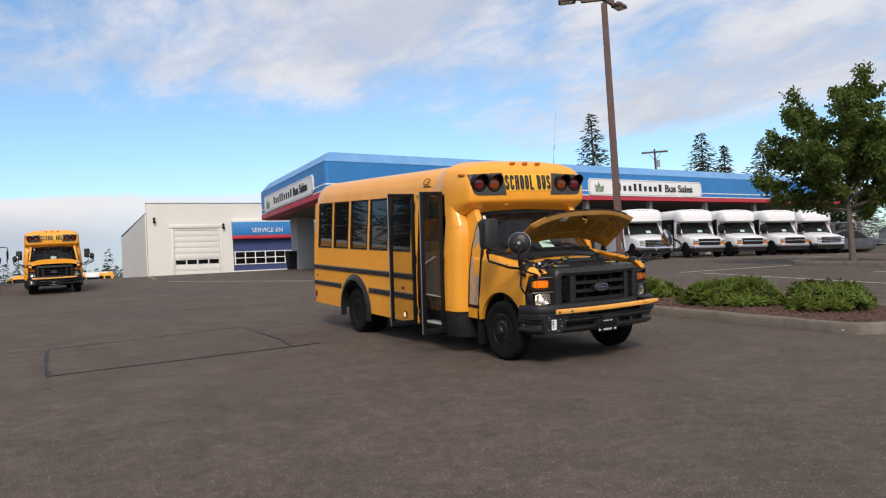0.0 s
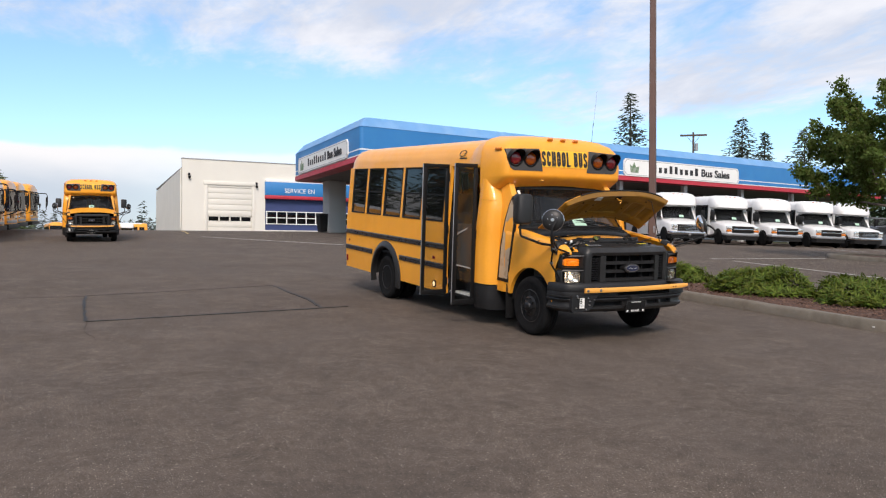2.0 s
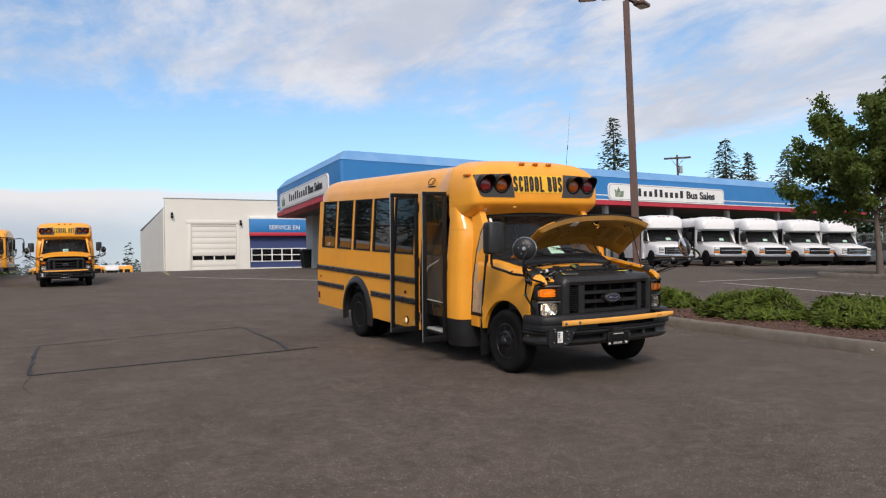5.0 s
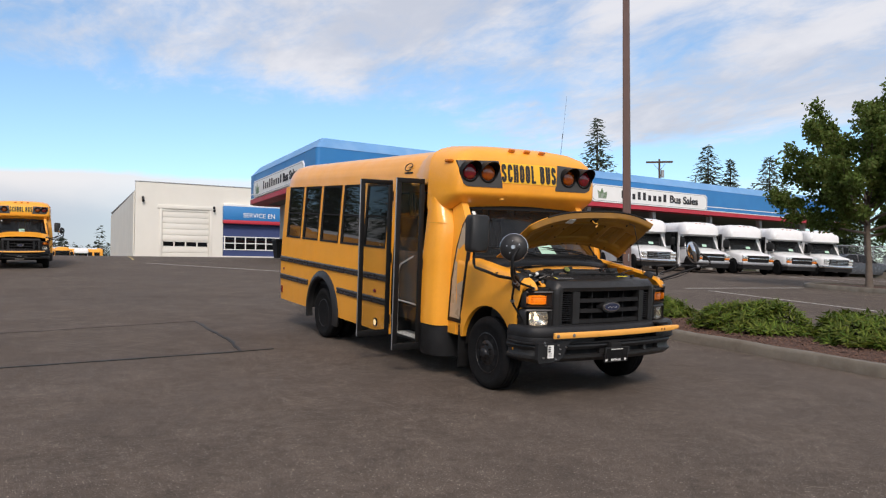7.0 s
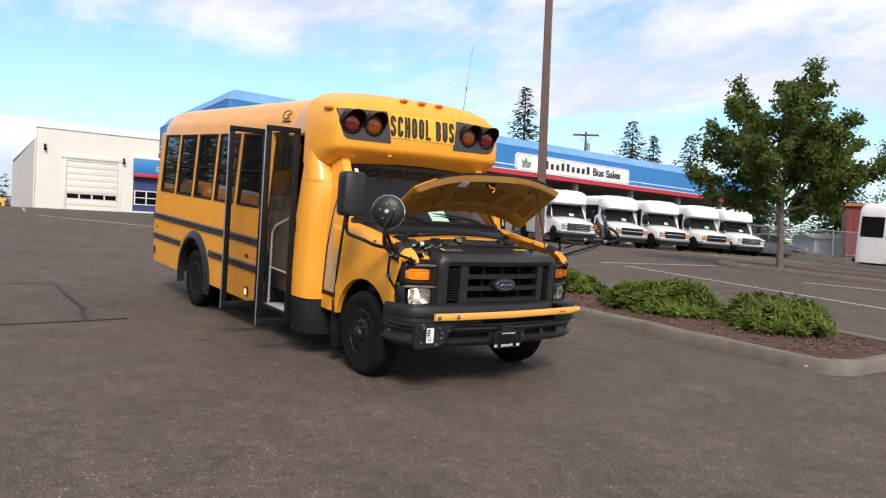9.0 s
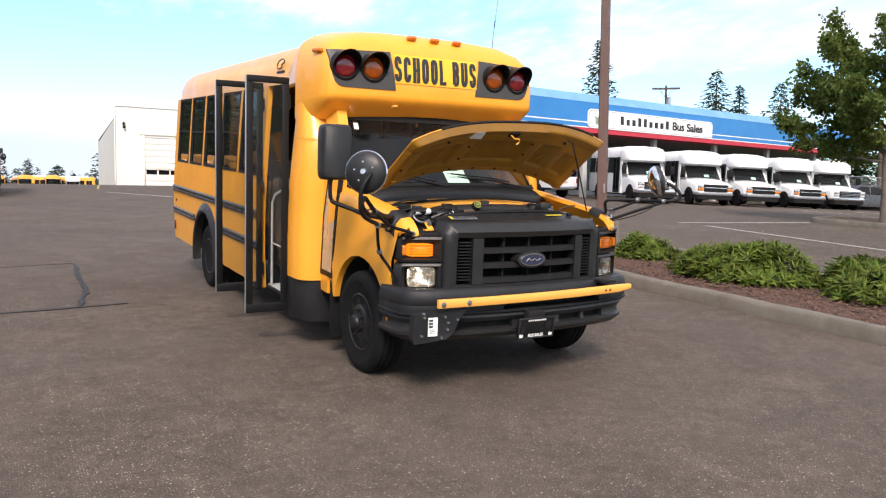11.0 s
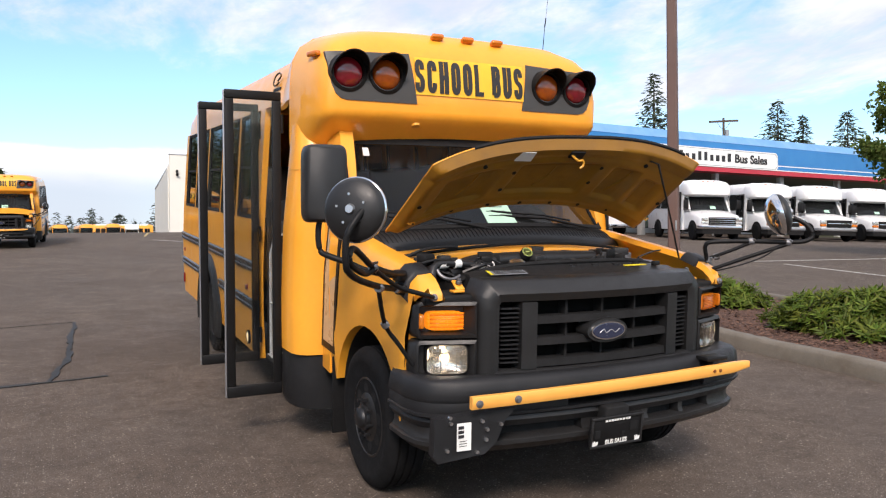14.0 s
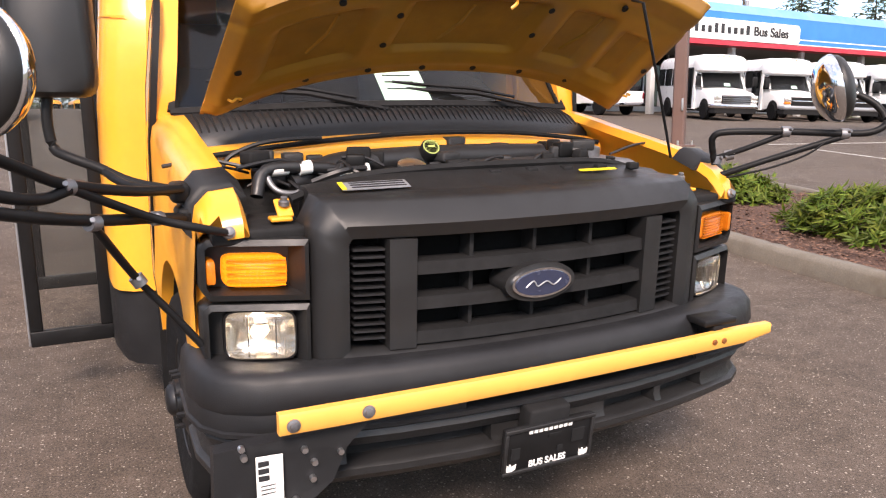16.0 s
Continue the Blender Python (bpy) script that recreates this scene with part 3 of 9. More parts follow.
def make_ground():
    bm = B()
    xs, ys = axis_steps(-64, 64, 3.2, 3800), axis_steps(-48, 112, 3.2, 3800)
    vs = [[bm.verts.new((x, y, ground_z(x, y))) for x in xs] for y in ys]
    for j in range(len(ys) - 1):
        for i in range(len(xs) - 1):
            f = bm.faces.new((vs[j][i], vs[j][i + 1], vs[j + 1][i + 1], vs[j + 1][i]))
            cx, cy = (xs[i] + xs[i + 1]) / 2, (ys[j] + ys[j + 1]) / 2
            f.material_index = 0 if -64 < cx < 43 and -48 < cy < 104 else 1
    ob = part("ground", bm, [ASPHALT, GRASS])
    tagged(ob, "worn grey asphalt lot with fine pale stones and stains", "ground", kind="structure")


make_ground()


def strip(name, pts, width, mat, label, lift=0.004, wobble=0.0, category="road marking", parent=None, seed=1):
    """A thin band laid along points of the ground."""
    rnd = random.Random(seed)
    fine = []
    for (x0, y0), (x1, y1) in zip(pts, pts[1:]):
        n = max(1, int(math.hypot(x1 - x0, y1 - y0) / (0.12 if wobble else 1.5)))
        fine += [(x0 + (x1 - x0) * k / n, y0 + (y1 - y0) * k / n) for k in range(n)]
    fine.append(pts[-1])
    bm = B()
    prev = None
    drift = 0.0
    for i, (x, y) in enumerate(fine):
        a, b = fine[max(i - 1, 0)], fine[min(i + 1, len(fine) - 1)]
        d = Vector((b[0] - a[0], b[1] - a[1])).normalized()
        nrm = Vector((-d.y, d.x))
        drift = drift * 0.8 + rnd.uniform(-1, 1) * wobble
        w = width / 2 * (1 + (rnd.uniform(-0.5, 0.5) if wobble else 0))
        c = Vector((x, y)) + nrm * drift
        l, r = c + nrm * w, c - nrm * w
        cur = [bm.verts.new((p.x, p.y, ground_z(p.x, p.y) + h)) for p, h in ((l, lift), (r, lift), (r, -0.01), (l, -0.01))]
        if prev:
            for k in range(4):
                bm.faces.new((prev[k], prev[(k + 1) % 4], cur[(k + 1) % 4], cur[k]))
        prev = cur
    bmesh.ops.recalc_face_normals(bm, faces=bm.faces)
    ob = part(name, bm, mat, parent, smooth=False)
    return tagged(ob, label, category, kind="structure")


# repair patch with tarred edges
def make_patch():
    c = [(-5.98, 3.30), (-2.58, 3.44), (-2.33, 7.10), (-5.84, 6.45)]
    bm = B()
    n = 10
    grid = []
    for j in range(n + 1):
        row = []
        for i in range(n + 1):
            u, v = i / n, j / n
            p = [(1 - u) * (1 - v) * a + u * (1 - v) * b + u * v * d + (1 - u) * v * e for a, b, d, e in zip(*c)]
            row.append(bm.verts.new((p[0], p[1], ground_z(*p) + 0.004)))
        grid.append(row)
    for j in range(n):
        for i in range(n):
            bm.faces.new((grid[j][i], grid[j][i + 1], grid[j + 1][i + 1], grid[j + 1][i]))
    ob = part("asphalt_patch", bm, ASPHALT)
    tagged(ob, "rectangular asphalt repair patch with tarred joints", "pavement patch", kind="structure")
    strip("patch_joint", [c[0], (-4.2, 3.36), c[1]], 0.05, TAR, "black tar joint along the repair patch", 0.009, 0.012, "tar joint", seed=3)
    strip("patch_joint", [c[1], (-2.40, 4.6), (-2.36, 5.9), c[2]], 0.055, TAR, "black tar joint along the repair patch", 0.009, 0.016, "tar joint", seed=4)
    strip("patch_joint", [c[0], (-5.93, 5.0), c[3]], 0.04, TAR, "black tar joint along the repair patch", 0.009, 0.016, "tar joint", seed=5)
    strip("patch_joint", [c[3], c[2]], 0.014, TAR, "thin tar joint along the repair patch", 0.009, 0.016, "tar joint", seed=12)
    strip("patch_joint", [c[1], (-2.1, 3.52)], 0.03, TAR, "short tar crack at the patch corner", 0.009, 0.012, "tar joint", seed=6)
    strip("crack", [(-5.98, 3.30), (-6.02, 2.4), (-5.97, 1.6)], 0.004, CRACK, "thin crack running across the asphalt", 0.004, 0.02, "crack", seed=7)
    strip("crack", [(-7.0, 6.6), (-6.4, 6.5), (-5.84, 6.45)], 0.008, CRACK, "thin crack running across the asphalt", 0.004, 0.02, "crack", seed=8)


make_patch()
strip("parking_line", [(14.4, 10.95), (19.2, 9.9)], 0.10, PAINT_LINE, "worn white parking line on asphalt")
strip("parking_line", [(14.35, 9.9), (12.75, 3.9), (12.0, 1.0), (11.3, -3)], 0.09, PAINT_LINE, "worn white parking line on asphalt")
strip("parking_line", [(16.4, 5.2), (17.6, 2.0)], 0.09, PAINT_LINE, "worn white parking line on asphalt")
strip("parking_line", [(1.0, 32.1), (5.2, 22.8)], 0.12, PAINT_LINE, "worn white parking line on asphalt")
strip("parking_line", [(1.9, 44.0), (1.0, 36.0)], 0.12, PAINT_YELLOW, "worn yellow lane line on asphalt")
for k in range(3):
    strip("parking_line", [(29 + 4 * k, 14.6 - 0.5 * k), (30.5 + 4 * k, 18.2 - 0.5 * k)], 0.12, PAINT_LINE, "worn white parking line on asphalt")


# ---- kerbed islands ----
def rounded(outline, radius, seg=6):
    """Rounds the corners of a closed plan outline."""
    pts, n = [], len(outline)
    for i in range(n):
        p, a, b = (Vector(outline[k % n]) for k in (i, i - 1, i + 1))
        r = radius[i] if isinstance(radius, (list, tuple)) else radius
        u, v = (a - p).normalized(), (b - p).normalized()
        s, e = p + u * r, p + v * r
        for k in range(seg + 1):
            t = k / seg
            pts.append((s * (1 - t) ** 2 + p * 2 * t * (1 - t) + e * t * t)[:])
    return pts


def offset_in(pts, d):
    c = []
    n = len(pts)
    for i in range(n):
        a, b = Vector(pts[i - 1]), Vector(pts[(i + 1) % n])
        t = (b - a)
        t = t.normalized() if t.length > 1e-6 else Vector((1, 0))
        c.append((Vector(pts[i]) + Vector((-t.y, t.x)) * d)[:])
    return c


def make_island(outline, radius, label, seed):
    """A concrete kerb round a raised bed of bark mulch."""
    rnd = random.Random(seed)
    pts = rounded(outline, radius)
    dense = []
    for i, p in enumerate(pts):
        q = pts[(i + 1) % len(pts)]
        n = max(1, int(math.hypot(q[0] - p[0], q[1] - p[1]) / 0.5))
        dense += [(p[0] + (q[0] - p[0]) * k / n, p[1] + (q[1] - p[1]) * k / n) for k in range(n)]
    inner = offset_in(dense, 0.16)
    mid_o, mid_i = offset_in(dense, 0.03), offset_in(dense, 0.135)
    bm = B()
    secs = []
    for o, mo, mi, i in zip(dense, mid_o, mid_i, inner):
        z = ground_z(*o)
        j = rnd.uniform(-0.006, 0.006)
        secs.append([(o[0], o[1], z - 0.05), (o[0] + j, o[1], z + 0.12 + j), (*mo, z + 0.155 + j), (*mi, z + 0.16 + j), (*i, z + 0.14), (*i, z - 0.05)])
    secs.append(secs[0])
    rings(bm, secs, close=False, cap=False)
    kerb = part("kerb", bm, CONCRETE)
    tagged(kerb, label, "kerb", kind="structure")
    # pale scuffs along the face of the kerb
    for k in range(9):
        i = rnd.randrange(len(dense))
        (xa, ya), (xb, yb) = dense[i], dense[(i + 1) % len(dense)]
        d = Vector((xb - xa, yb - ya)).normalized()
        z = ground_z(xa, ya) + rnd.uniform(0.02, 0.11)
        bm = B()
        obox(bm, Matrix.Translation((xa, ya, z)) @ Matrix.Rotation(math.atan2(d.y, d.x), 4, "Z") @ Matrix.Rotation(rnd.uniform(-0.5, 0.5), 4, "Y"), rnd.uniform(0.015, 0.05), 0.004, rnd.uniform(0.008, 0.022), 0.001)
        part("paint_scuff", bm, PAINT_LINE, kerb, smooth=False)
    # bed
    bm = B()
    cx, cy = sum(p[0] for p in inner) / len(inner), sum(p[1] for p in inner) / len(inner)
    loops = []
    for f in (1.0, 0.93, 0.82, 0.66, 0.48, 0.28, 0.1):
        loops.append([bm.verts.new((cx + (x - cx) * f, cy + (y - cy) * f, ground_z(cx + (x - cx) * f, cy + (y - cy) * f) + 0.09 + 0.05 * (1 - f) + rnd.uniform(-0.018, 0.018))) for x, y in inner])
    for a, b in zip(loops, loops[1:]):
        for i in range(len(a)):
            j = (i + 1) % len(a)
            bm.faces.new((a[i], a[j], b[j], b[i]))
    bm.faces.new(loops[-1])
    bed = part("mulch_bed", bm, MULCH)
    tagged(bed, "reddish-brown bark mulch bed inside the kerb", "mulch", kind="structure")
    return inner, (cx, cy)


ISLE, ISLE_C = make_island([(3.66, -2.05), (6.25, -2.05), (6.85, 1.3), (7.75, 6.2), (4.72, 7.0), (3.95, 1.9)], [0.55, 0.6, 0.3, 1.0, 1.0, 0.3], "grey concrete kerb round the shrub bed", 5)
ISLE2, ISLE2_C = make_island([(18.6, -8.0), (22.6, -8.0), (22.9, 6.0), (21.6, 10.6), (19.5, 10.3), (19.0, 4.5)], [0.8, 0.8, 0.5, 0.9, 0.7, 0.5], "grey concrete kerb round the tree bed", 6)


def make_chips():
    """Loose bark chips on the near bed."""
    rnd = random.Random(11)
    vs, fs = [], []
    def inside(x, y):
        n, c = len(ISLE), False
        for i in range(n):
            (x0, y0), (x1, y1) = ISLE[i], ISLE[i - 1]
            if (y0 > y) != (y1 > y) and x < (x1 - x0) * (y - y0) / (y1 - y0) + x0:
                c = not c
        return c
    while len(fs) < 26000:
        x, y = rnd.uniform(3.9, 8), rnd.uniform(-2, 6)
        if not inside(x, y):
            continue
        z = ground_z(x, y) + 0.125 + rnd.uniform(-0.015, 0.02)
        a, l, w = rnd.uniform(0, 6.28), rnd.uniform(0.010, 0.034), rnd.uniform(0.005, 0.012)
        u, v = Vector((math.cos(a), math.sin(a), rnd.uniform(-0.3, 0.3))) * l, Vector((-math.sin(a), math.cos(a), rnd.uniform(-0.4, 0.4))) * w
        k, c = len(vs), Vector((x, y, z))
        vs += [c - u - v, c + u - v, c + u * 0.8 + v, c - u * 0.9 + v, c + Vector((0, 0, 0.008))]
        fs += [(k, k + 1, k + 4), (k + 1, k + 2, k + 4), (k + 2, k + 3, k + 4), (k + 3, k, k + 4)]
    me = bpy.data.meshes.new("bark_chips")
    me.from_pydata([tuple(v) for v in vs], [], fs)
    me.materials.append(CHIP)
    tagged(new("bark_chips", me), "loose reddish bark chips scattered on the bed", "bark chips", kind="stuff")


make_chips()

# ---- dealership building ----
U = radians(4.5)                        # turn of the front in plan
CORNER = Vector((7.46, 26.57))
END = Vector((0.129, 0.9917))           # direction of the canopy end, in the building's plan
BLD = Matrix.Translation((CORNER.x, CORNER.y, 0)) @ Matrix.Rotation(U, 4, "Z")    # x along the front, y into the depth
Z_SOFFIT, Z_RED, Z_LINE, Z_BEVEL, Z_TOP = 5.43, 5.69, 6.04, 7.14, 7.66
FRONT_LEN, SIDE_LEN = 48.6, 13.2


def fascia_band(bm, outline, radii, z0, z1, out0, out1=None):
    """A band that follows a plan outline, its outer face pushed out by out0 at the foot and out1 at the head."""
    out1 = out0 if out1 is None else out1
    n = len(outline)
    def push(d):
        res = []
        for i in range(n):
            a, p, b = (Vector(outline[k % n]) for k in (i - 1, i, i + 1))
            t0, t1 = (p - a).normalized(), (b - p).normalized()
            n0, n1 = Vector((t0.y, -t0.x)), Vector((t1.y, -t1.x))
            m = (n0 + n1).normalized()
            res.append(p + m * d / max(0.3, m.dot(n0)))
        return rounded([tuple(q) for q in res], radii, 5)
    lo, hi, inn = push(out0), push(out1), push(-0.9)
    rings(bm, [[(*q, z) for q in r] for r, z in ((inn, z0), (lo, z0), (hi, z1), (inn, z1))], cap=False)


def make_dealership():
    t = thing("dealership_building", "long low showroom with a deep blue, white and red fascia over glass", "building", BLD, kind="structure")
    t.name = "dealership_building"
    back = END.y * SIDE_LEN
    plan = [(0, 0), (FRONT_LEN, 0), (FRONT_LEN, back), (END.x * SIDE_LEN, back)]
    # curves at the left end of the canopy
    radii = [0.25, 0.5, 0.3, 0.9]
    o = rounded(plan, radii, 5)
    for name, z0, z1, p0, p1, mat, lab in (("red_band", Z_SOFFIT, Z_RED, 0.03, 0.03, FASCIA_RED, "red fascia band"), ("white_line", Z_RED + 0.02, Z_RED + 0.07, 0.0, 0.0, FASCIA_WHITE, "white fascia line"),
                                           ("blue_stripe", Z_RED + 0.07, Z_LINE - 0.06, 0.0, 0.0, FASCIA_BLUE, ""), ("white_line", Z_LINE - 0.06, Z_LINE, 0.0, 0.0, FASCIA_WHITE, "white fascia line"), ("blue_fascia", Z_LINE, Z_BEVEL, 0.0, 0.0, FASCIA_BLUE, "saturated blue fascia"),
                                           ("fascia_top", Z_BEVEL, Z_TOP, 0.02, -0.42, FASCIA_BLUE_TOP, "lighter blue sloping fascia top")):
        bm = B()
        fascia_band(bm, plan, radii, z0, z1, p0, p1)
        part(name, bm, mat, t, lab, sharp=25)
    bm = B()
    prism(bm, [(0.95, 0.85), (FRONT_LEN - 0.85, 0.85), (FRONT_LEN - 0.85, back - 0.85), (END.x * SIDE_LEN + 0.95, back - 0.85)], lambda u, v, w: (u, v, Z_TOP - 0.30 + w), 0.06)
    part("roof", bm, SOFFIT, t)
    bm = B()
    prism(bm, offset_in(o, 0.1), lambda u, v, w: (u, v, Z_SOFFIT + 0.05 + w), 0.1)
    part("soffit", bm, SOFFIT, t, "grey soffit under the canopy")
    # glass front set back, with mullions, over a low wall
    def gz(u, v):
        p = BLD @ Vector((u, v, 0))
        return ground_z(p.x, p.y)
    wall_y = 6.0
    # Dark wall close behind the panes: the dim shop inside put into its colour.
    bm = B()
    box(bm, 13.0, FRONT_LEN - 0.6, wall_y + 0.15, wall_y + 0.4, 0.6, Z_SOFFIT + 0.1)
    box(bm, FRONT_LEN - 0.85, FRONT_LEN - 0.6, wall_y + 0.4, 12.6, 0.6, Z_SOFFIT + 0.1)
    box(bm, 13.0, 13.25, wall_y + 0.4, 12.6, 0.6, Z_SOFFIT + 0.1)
    part("back_wall", bm, SHOP_UNLIT, t)
    for k in range(17):
        u = 13.1 + k * 2.04
        bm = B()
        box(bm, u + 0.06, u + 2.0, wall_y + 0.05, wall_y + 0.09, gz(u, wall_y) + 0.35, Z_SOFFIT - 0.15)
        part("shop_pane", bm, GLASS_SHOP, t, "dark reflecting shop window", smooth=False)
        bm = B()
        box(bm, u - 0.04, u + 0.06, wall_y - 0.02, wall_y + 0.14, gz(u, wall_y), Z_SOFFIT + 0.05, 0.01)
        part("mullion", bm, SILVER, t)
    bm = B()
    box(bm, 13.05, FRONT_LEN - 0.65, wall_y - 0.03, wall_y + 0.14, 0.9, gz(30, wall_y) + 0.36, 0.01)
    part("plinth", bm, WALL_GREY, t)
    for u in (6.5, 12.6, 18.7, 24.8, 30.9, 37.0, 43.1, FRONT_LEN - 0.9):
        bm = B()
        box(bm, u - 0.16, u + 0.16, 0.7, 1.02, gz(u, 0.8) - 0.1, Z_SOFFIT + 0.1, 0.02)
        part("post", bm, WALL_GREY, t, "pale painted canopy post")
    bm = B()
    box(bm, 3.5, 4.7, 11.4, 12.4, gz(4, 12) - 0.2, Z_SOFFIT + 0.1, 0.03)
    part("canopy_pier", bm, WALL_GREY, t, "broad plain grey pier carrying the canopy")
    bm = B()
    box(bm, 9.6, 13.0, 6.2, 12.6, 0.8, Z_SOFFIT + 0.1)
    part("side_wall", bm, NAVY, t, "dark wall under the canopy")
    return gz


gz_b = make_dealership()


def sign_bars(parent, m, words, width, height, mat):
    """A row of plain upright bars in place of a name."""
    rnd = random.Random(4)
    total = sum(len(w) for w in words) + 0.7 * (len(words) - 1)
    step, u = width / total, -width / 2
    for w in words:
        for i, hgt in enumerate(w):
            bm = B()
            h = height * (1.0 if hgt == "t" else 0.70)
            obox(bm, m @ Matrix.Translation((u + step * 0.5, 0.5 * (h - height * 0.72), 0.012)), step * (0.50 + 0.08 * rnd.random()), h, 0.012)
            part("name_bar", bm, mat, parent, smooth=False)
            u += step
        u += 0.7 * step


def make_sign(m, width, height, label):
    """A white board with cut corners, a grey border line and a small green emblem."""
    t = thing("fascia_sign", label, "sign", m)
    c = 0.18
    def outline(w, h):
        return [(-w / 2 + c, -h / 2), (w / 2 - c, -h / 2), (w / 2, -h / 2 + c), (w / 2, h / 2 - c), (w / 2 - c, h / 2), (-w / 2 + c, h / 2), (-w / 2, h / 2 - c), (-w / 2, -h / 2 + c)]
    bm = B()
    prism(bm, outline(width, height), lambda u, v, w: (u, v, -0.12 + w), 0.12)
    part("board", bm, FASCIA_WHITE, t, "white sign board", smooth=False)
    bm = B()
    a, b = outline(width - 0.12, height - 0.12), outline(width - 0.18, height - 0.18)
    rings(bm, [[(*p, z) for p in o] for o, z in ((a, 0), (a, 0.006), (b, 0.006), (b, 0))], cap=False)
    part("border", bm, SILVER, t, smooth=False)
    bm = B()
    prism(bm, [(-0.35, -0.32), (0.32, -0.32), (0.4, 0.1), (0.1, 0.02), (-0.05, 0.34), (-0.2, 0.05), (-0.42, 0.16)], lambda u, v, w: (-width / 2 + 0.95 + u, v, 0.004 + w), 0.012)
    part("emblem", bm, material("emblem_grey", (0.30, 0.34, 0.28), 0.5, second=(0.12, 0.2, 0.1), spread=(0.45, 0.55), second_scale=3), t, smooth=False)
    sign_bars(t, Matrix.Translation((width * -0.076, -height * 0.03, 0)), ["txxttxxxt"], width * 0.40, height * 0.46, INK)
    letters("Bus Sales", height * 0.64, pose(width * 0.275, 0.0, 0.02), INK, t, "lettering", 0.01, "dark lettering", width * 0.112 / height, 0.016)


make_sign(BLD @ pose(23.75, -0.07, 6.24, 90, 0, 0), 11.3, 1.07, "white sign board with dark lettering bars on the blue front fascia")
make_sign(BLD @ pose(END.x * 6.7 - 0.07, END.y * 6.7, 6.24, 90, 0, -90 - math.degrees(math.atan2(END.x, END.y))), 9.8, 0.98, "white sign board with dark lettering bars on the shaded canopy end")


# ---- white workshop ----
def make_workshop():
    t = thing("workshop_building", "tall white workshop with sectional bus doors", "building", pose(5.75, 67, 0), kind="structure")
    z0, zt = 2.0, 9.62
    bm = B()
    # front wall with the two door openings left free
    for x0, x1, a, b in ((0, 2.35, z0, zt), (2.35, 6.65, 7.05, zt), (6.65, 7.95, z0, zt), (7.95, 17.4, 7.2, zt), (17.4, 24, z0, zt)):
        box(bm, x0, x1, 0, 0.35, a, b)
    part("wall", bm, WALL_WHITE, t, "white painted front wall", smooth=False)
    bm = B()
    secs = [[(0, 0.35, z0), (0.35, 0.35, z0), (0.35, 0.35, 8.75), (0, 0.35, 8.75)], [(1.7, 30, z0), (2.05, 30, z0), (2.05, 30, 8.5), (1.7, 30, 8.5)]]
    rings(bm, secs)
    box(bm, 23.7, 24, 0.35, 30, z0, 8.6)
    box(bm, 2.05, 24, 29.7, 30, z0, 8.5)
    part("wall", bm, WALL_WHITE, t, "white painted side wall", smooth=False)
    bm = B()
    prism(bm, [(0.02, 0.33), (24.1, 0.33), (24.1, 30.1), (1.72, 30.1)], lambda u, v, w: (u, v, 8.72 + w), 0.14)
    part("roof", bm, SOFFIT, t, smooth=False)
    bm = B()
    box(bm, -0.03, 24.03, -0.04, 0.4, zt, zt + 0.09, 0.01)
    part("parapet_cap", bm, GALV, t)
    bm = B()
    tube(bm, [(-0.08, 0.25, 8.7), (-0.08, 0.25, 3.0), (0.0, 0.1, 2.7)], 0.06, 8)
    part("downpipe", bm, WALL_WHITE, t, "white downpipe")
    for x in (0.62, 7.05):
        bm = B()
        box(bm, x - 0.09, x + 0.09, -0.22, 0.02, 8.1 - 0.02 * x * 5, 8.35 - 0.02 * x * 5, 0.03)
        cyl(bm, (x, -0.1, 8.0 - 0.1 * x), (x, -0.3, 7.9 - 0.1 * x), 0.09, 0.13, 12)
        part("floodlight", bm, GREY_PLASTIC, t, "small grey wall floodlight")
    bm = B()
    box(bm, 1.95, 7.05, -0.09, 0.02, 7.25, 7.6, 0.02)
    box(bm, 2.1, 2.35, -0.06, 0.02, z0, 7.25, 0.01)
    box(bm, 6.65, 6.9, -0.06, 0.02, z0, 7.25, 0.01)
    part("door_surround", bm, WALL_WHITE, t, "white door surround")
    d = part("bus_door", (lambda b: (box(b, 2.35, 6.65, 0.12, 0.14, z0, 7.1), b)[1])(B()), WALL_WHITE, t, "white sectional overhead door", smooth=False)
    for k in range(8):
        a = 2.62 + k * 0.55
        bm = B()
        if k == 2:
            for j in range(5):
                u = 2.42 + j * 1.04
                box(bm, u - 0.06, u + 0.06, 0.06, 0.12, a, a + 0.53)
            box(bm, 2.37, 6.63, 0.06, 0.12, a, a + 0.06)
            box(bm, 2.37, 6.63, 0.06, 0.12, a + 0.47, a + 0.53)
        else:
            box(bm, 2.37, 6.63, 0.06, 0.12, a, a + 0.53, 0.012)
        part("door_panel", bm, WALL_WHITE, d)
    for j in range(4):
        bm = B()
        box(bm, 2.49 + j * 1.04, 3.39 + j * 1.04, 0.085, 0.11, 3.78, 4.19)
        part("door_pane", bm, GLASS_SHOP, d, "dark door light", smooth=False)
    # service bay: blue fascia, red band, navy door with a grid of panes
    bm = B()
    box(bm, 7.98, 17.37, 0.2, 0.3, z0, 6.3)
    part("service_wall", bm, NAVY, t, "navy blue service bay wall", smooth=False)
    for name, a, b, pr, mat in (("blue_band", 6.42, 7.75, 0.35, FASCIA_BLUE), ("red_band", 6.08, 6.42, 0.37, FASCIA_RED), ("cap", 7.75, 7.98, 0.3, FASCIA_WHITE)):
        bm = B()
        box(bm, 7.9, 17.5, -pr, 0.18, a, b, 0.02)
        part(name, bm, mat, t)
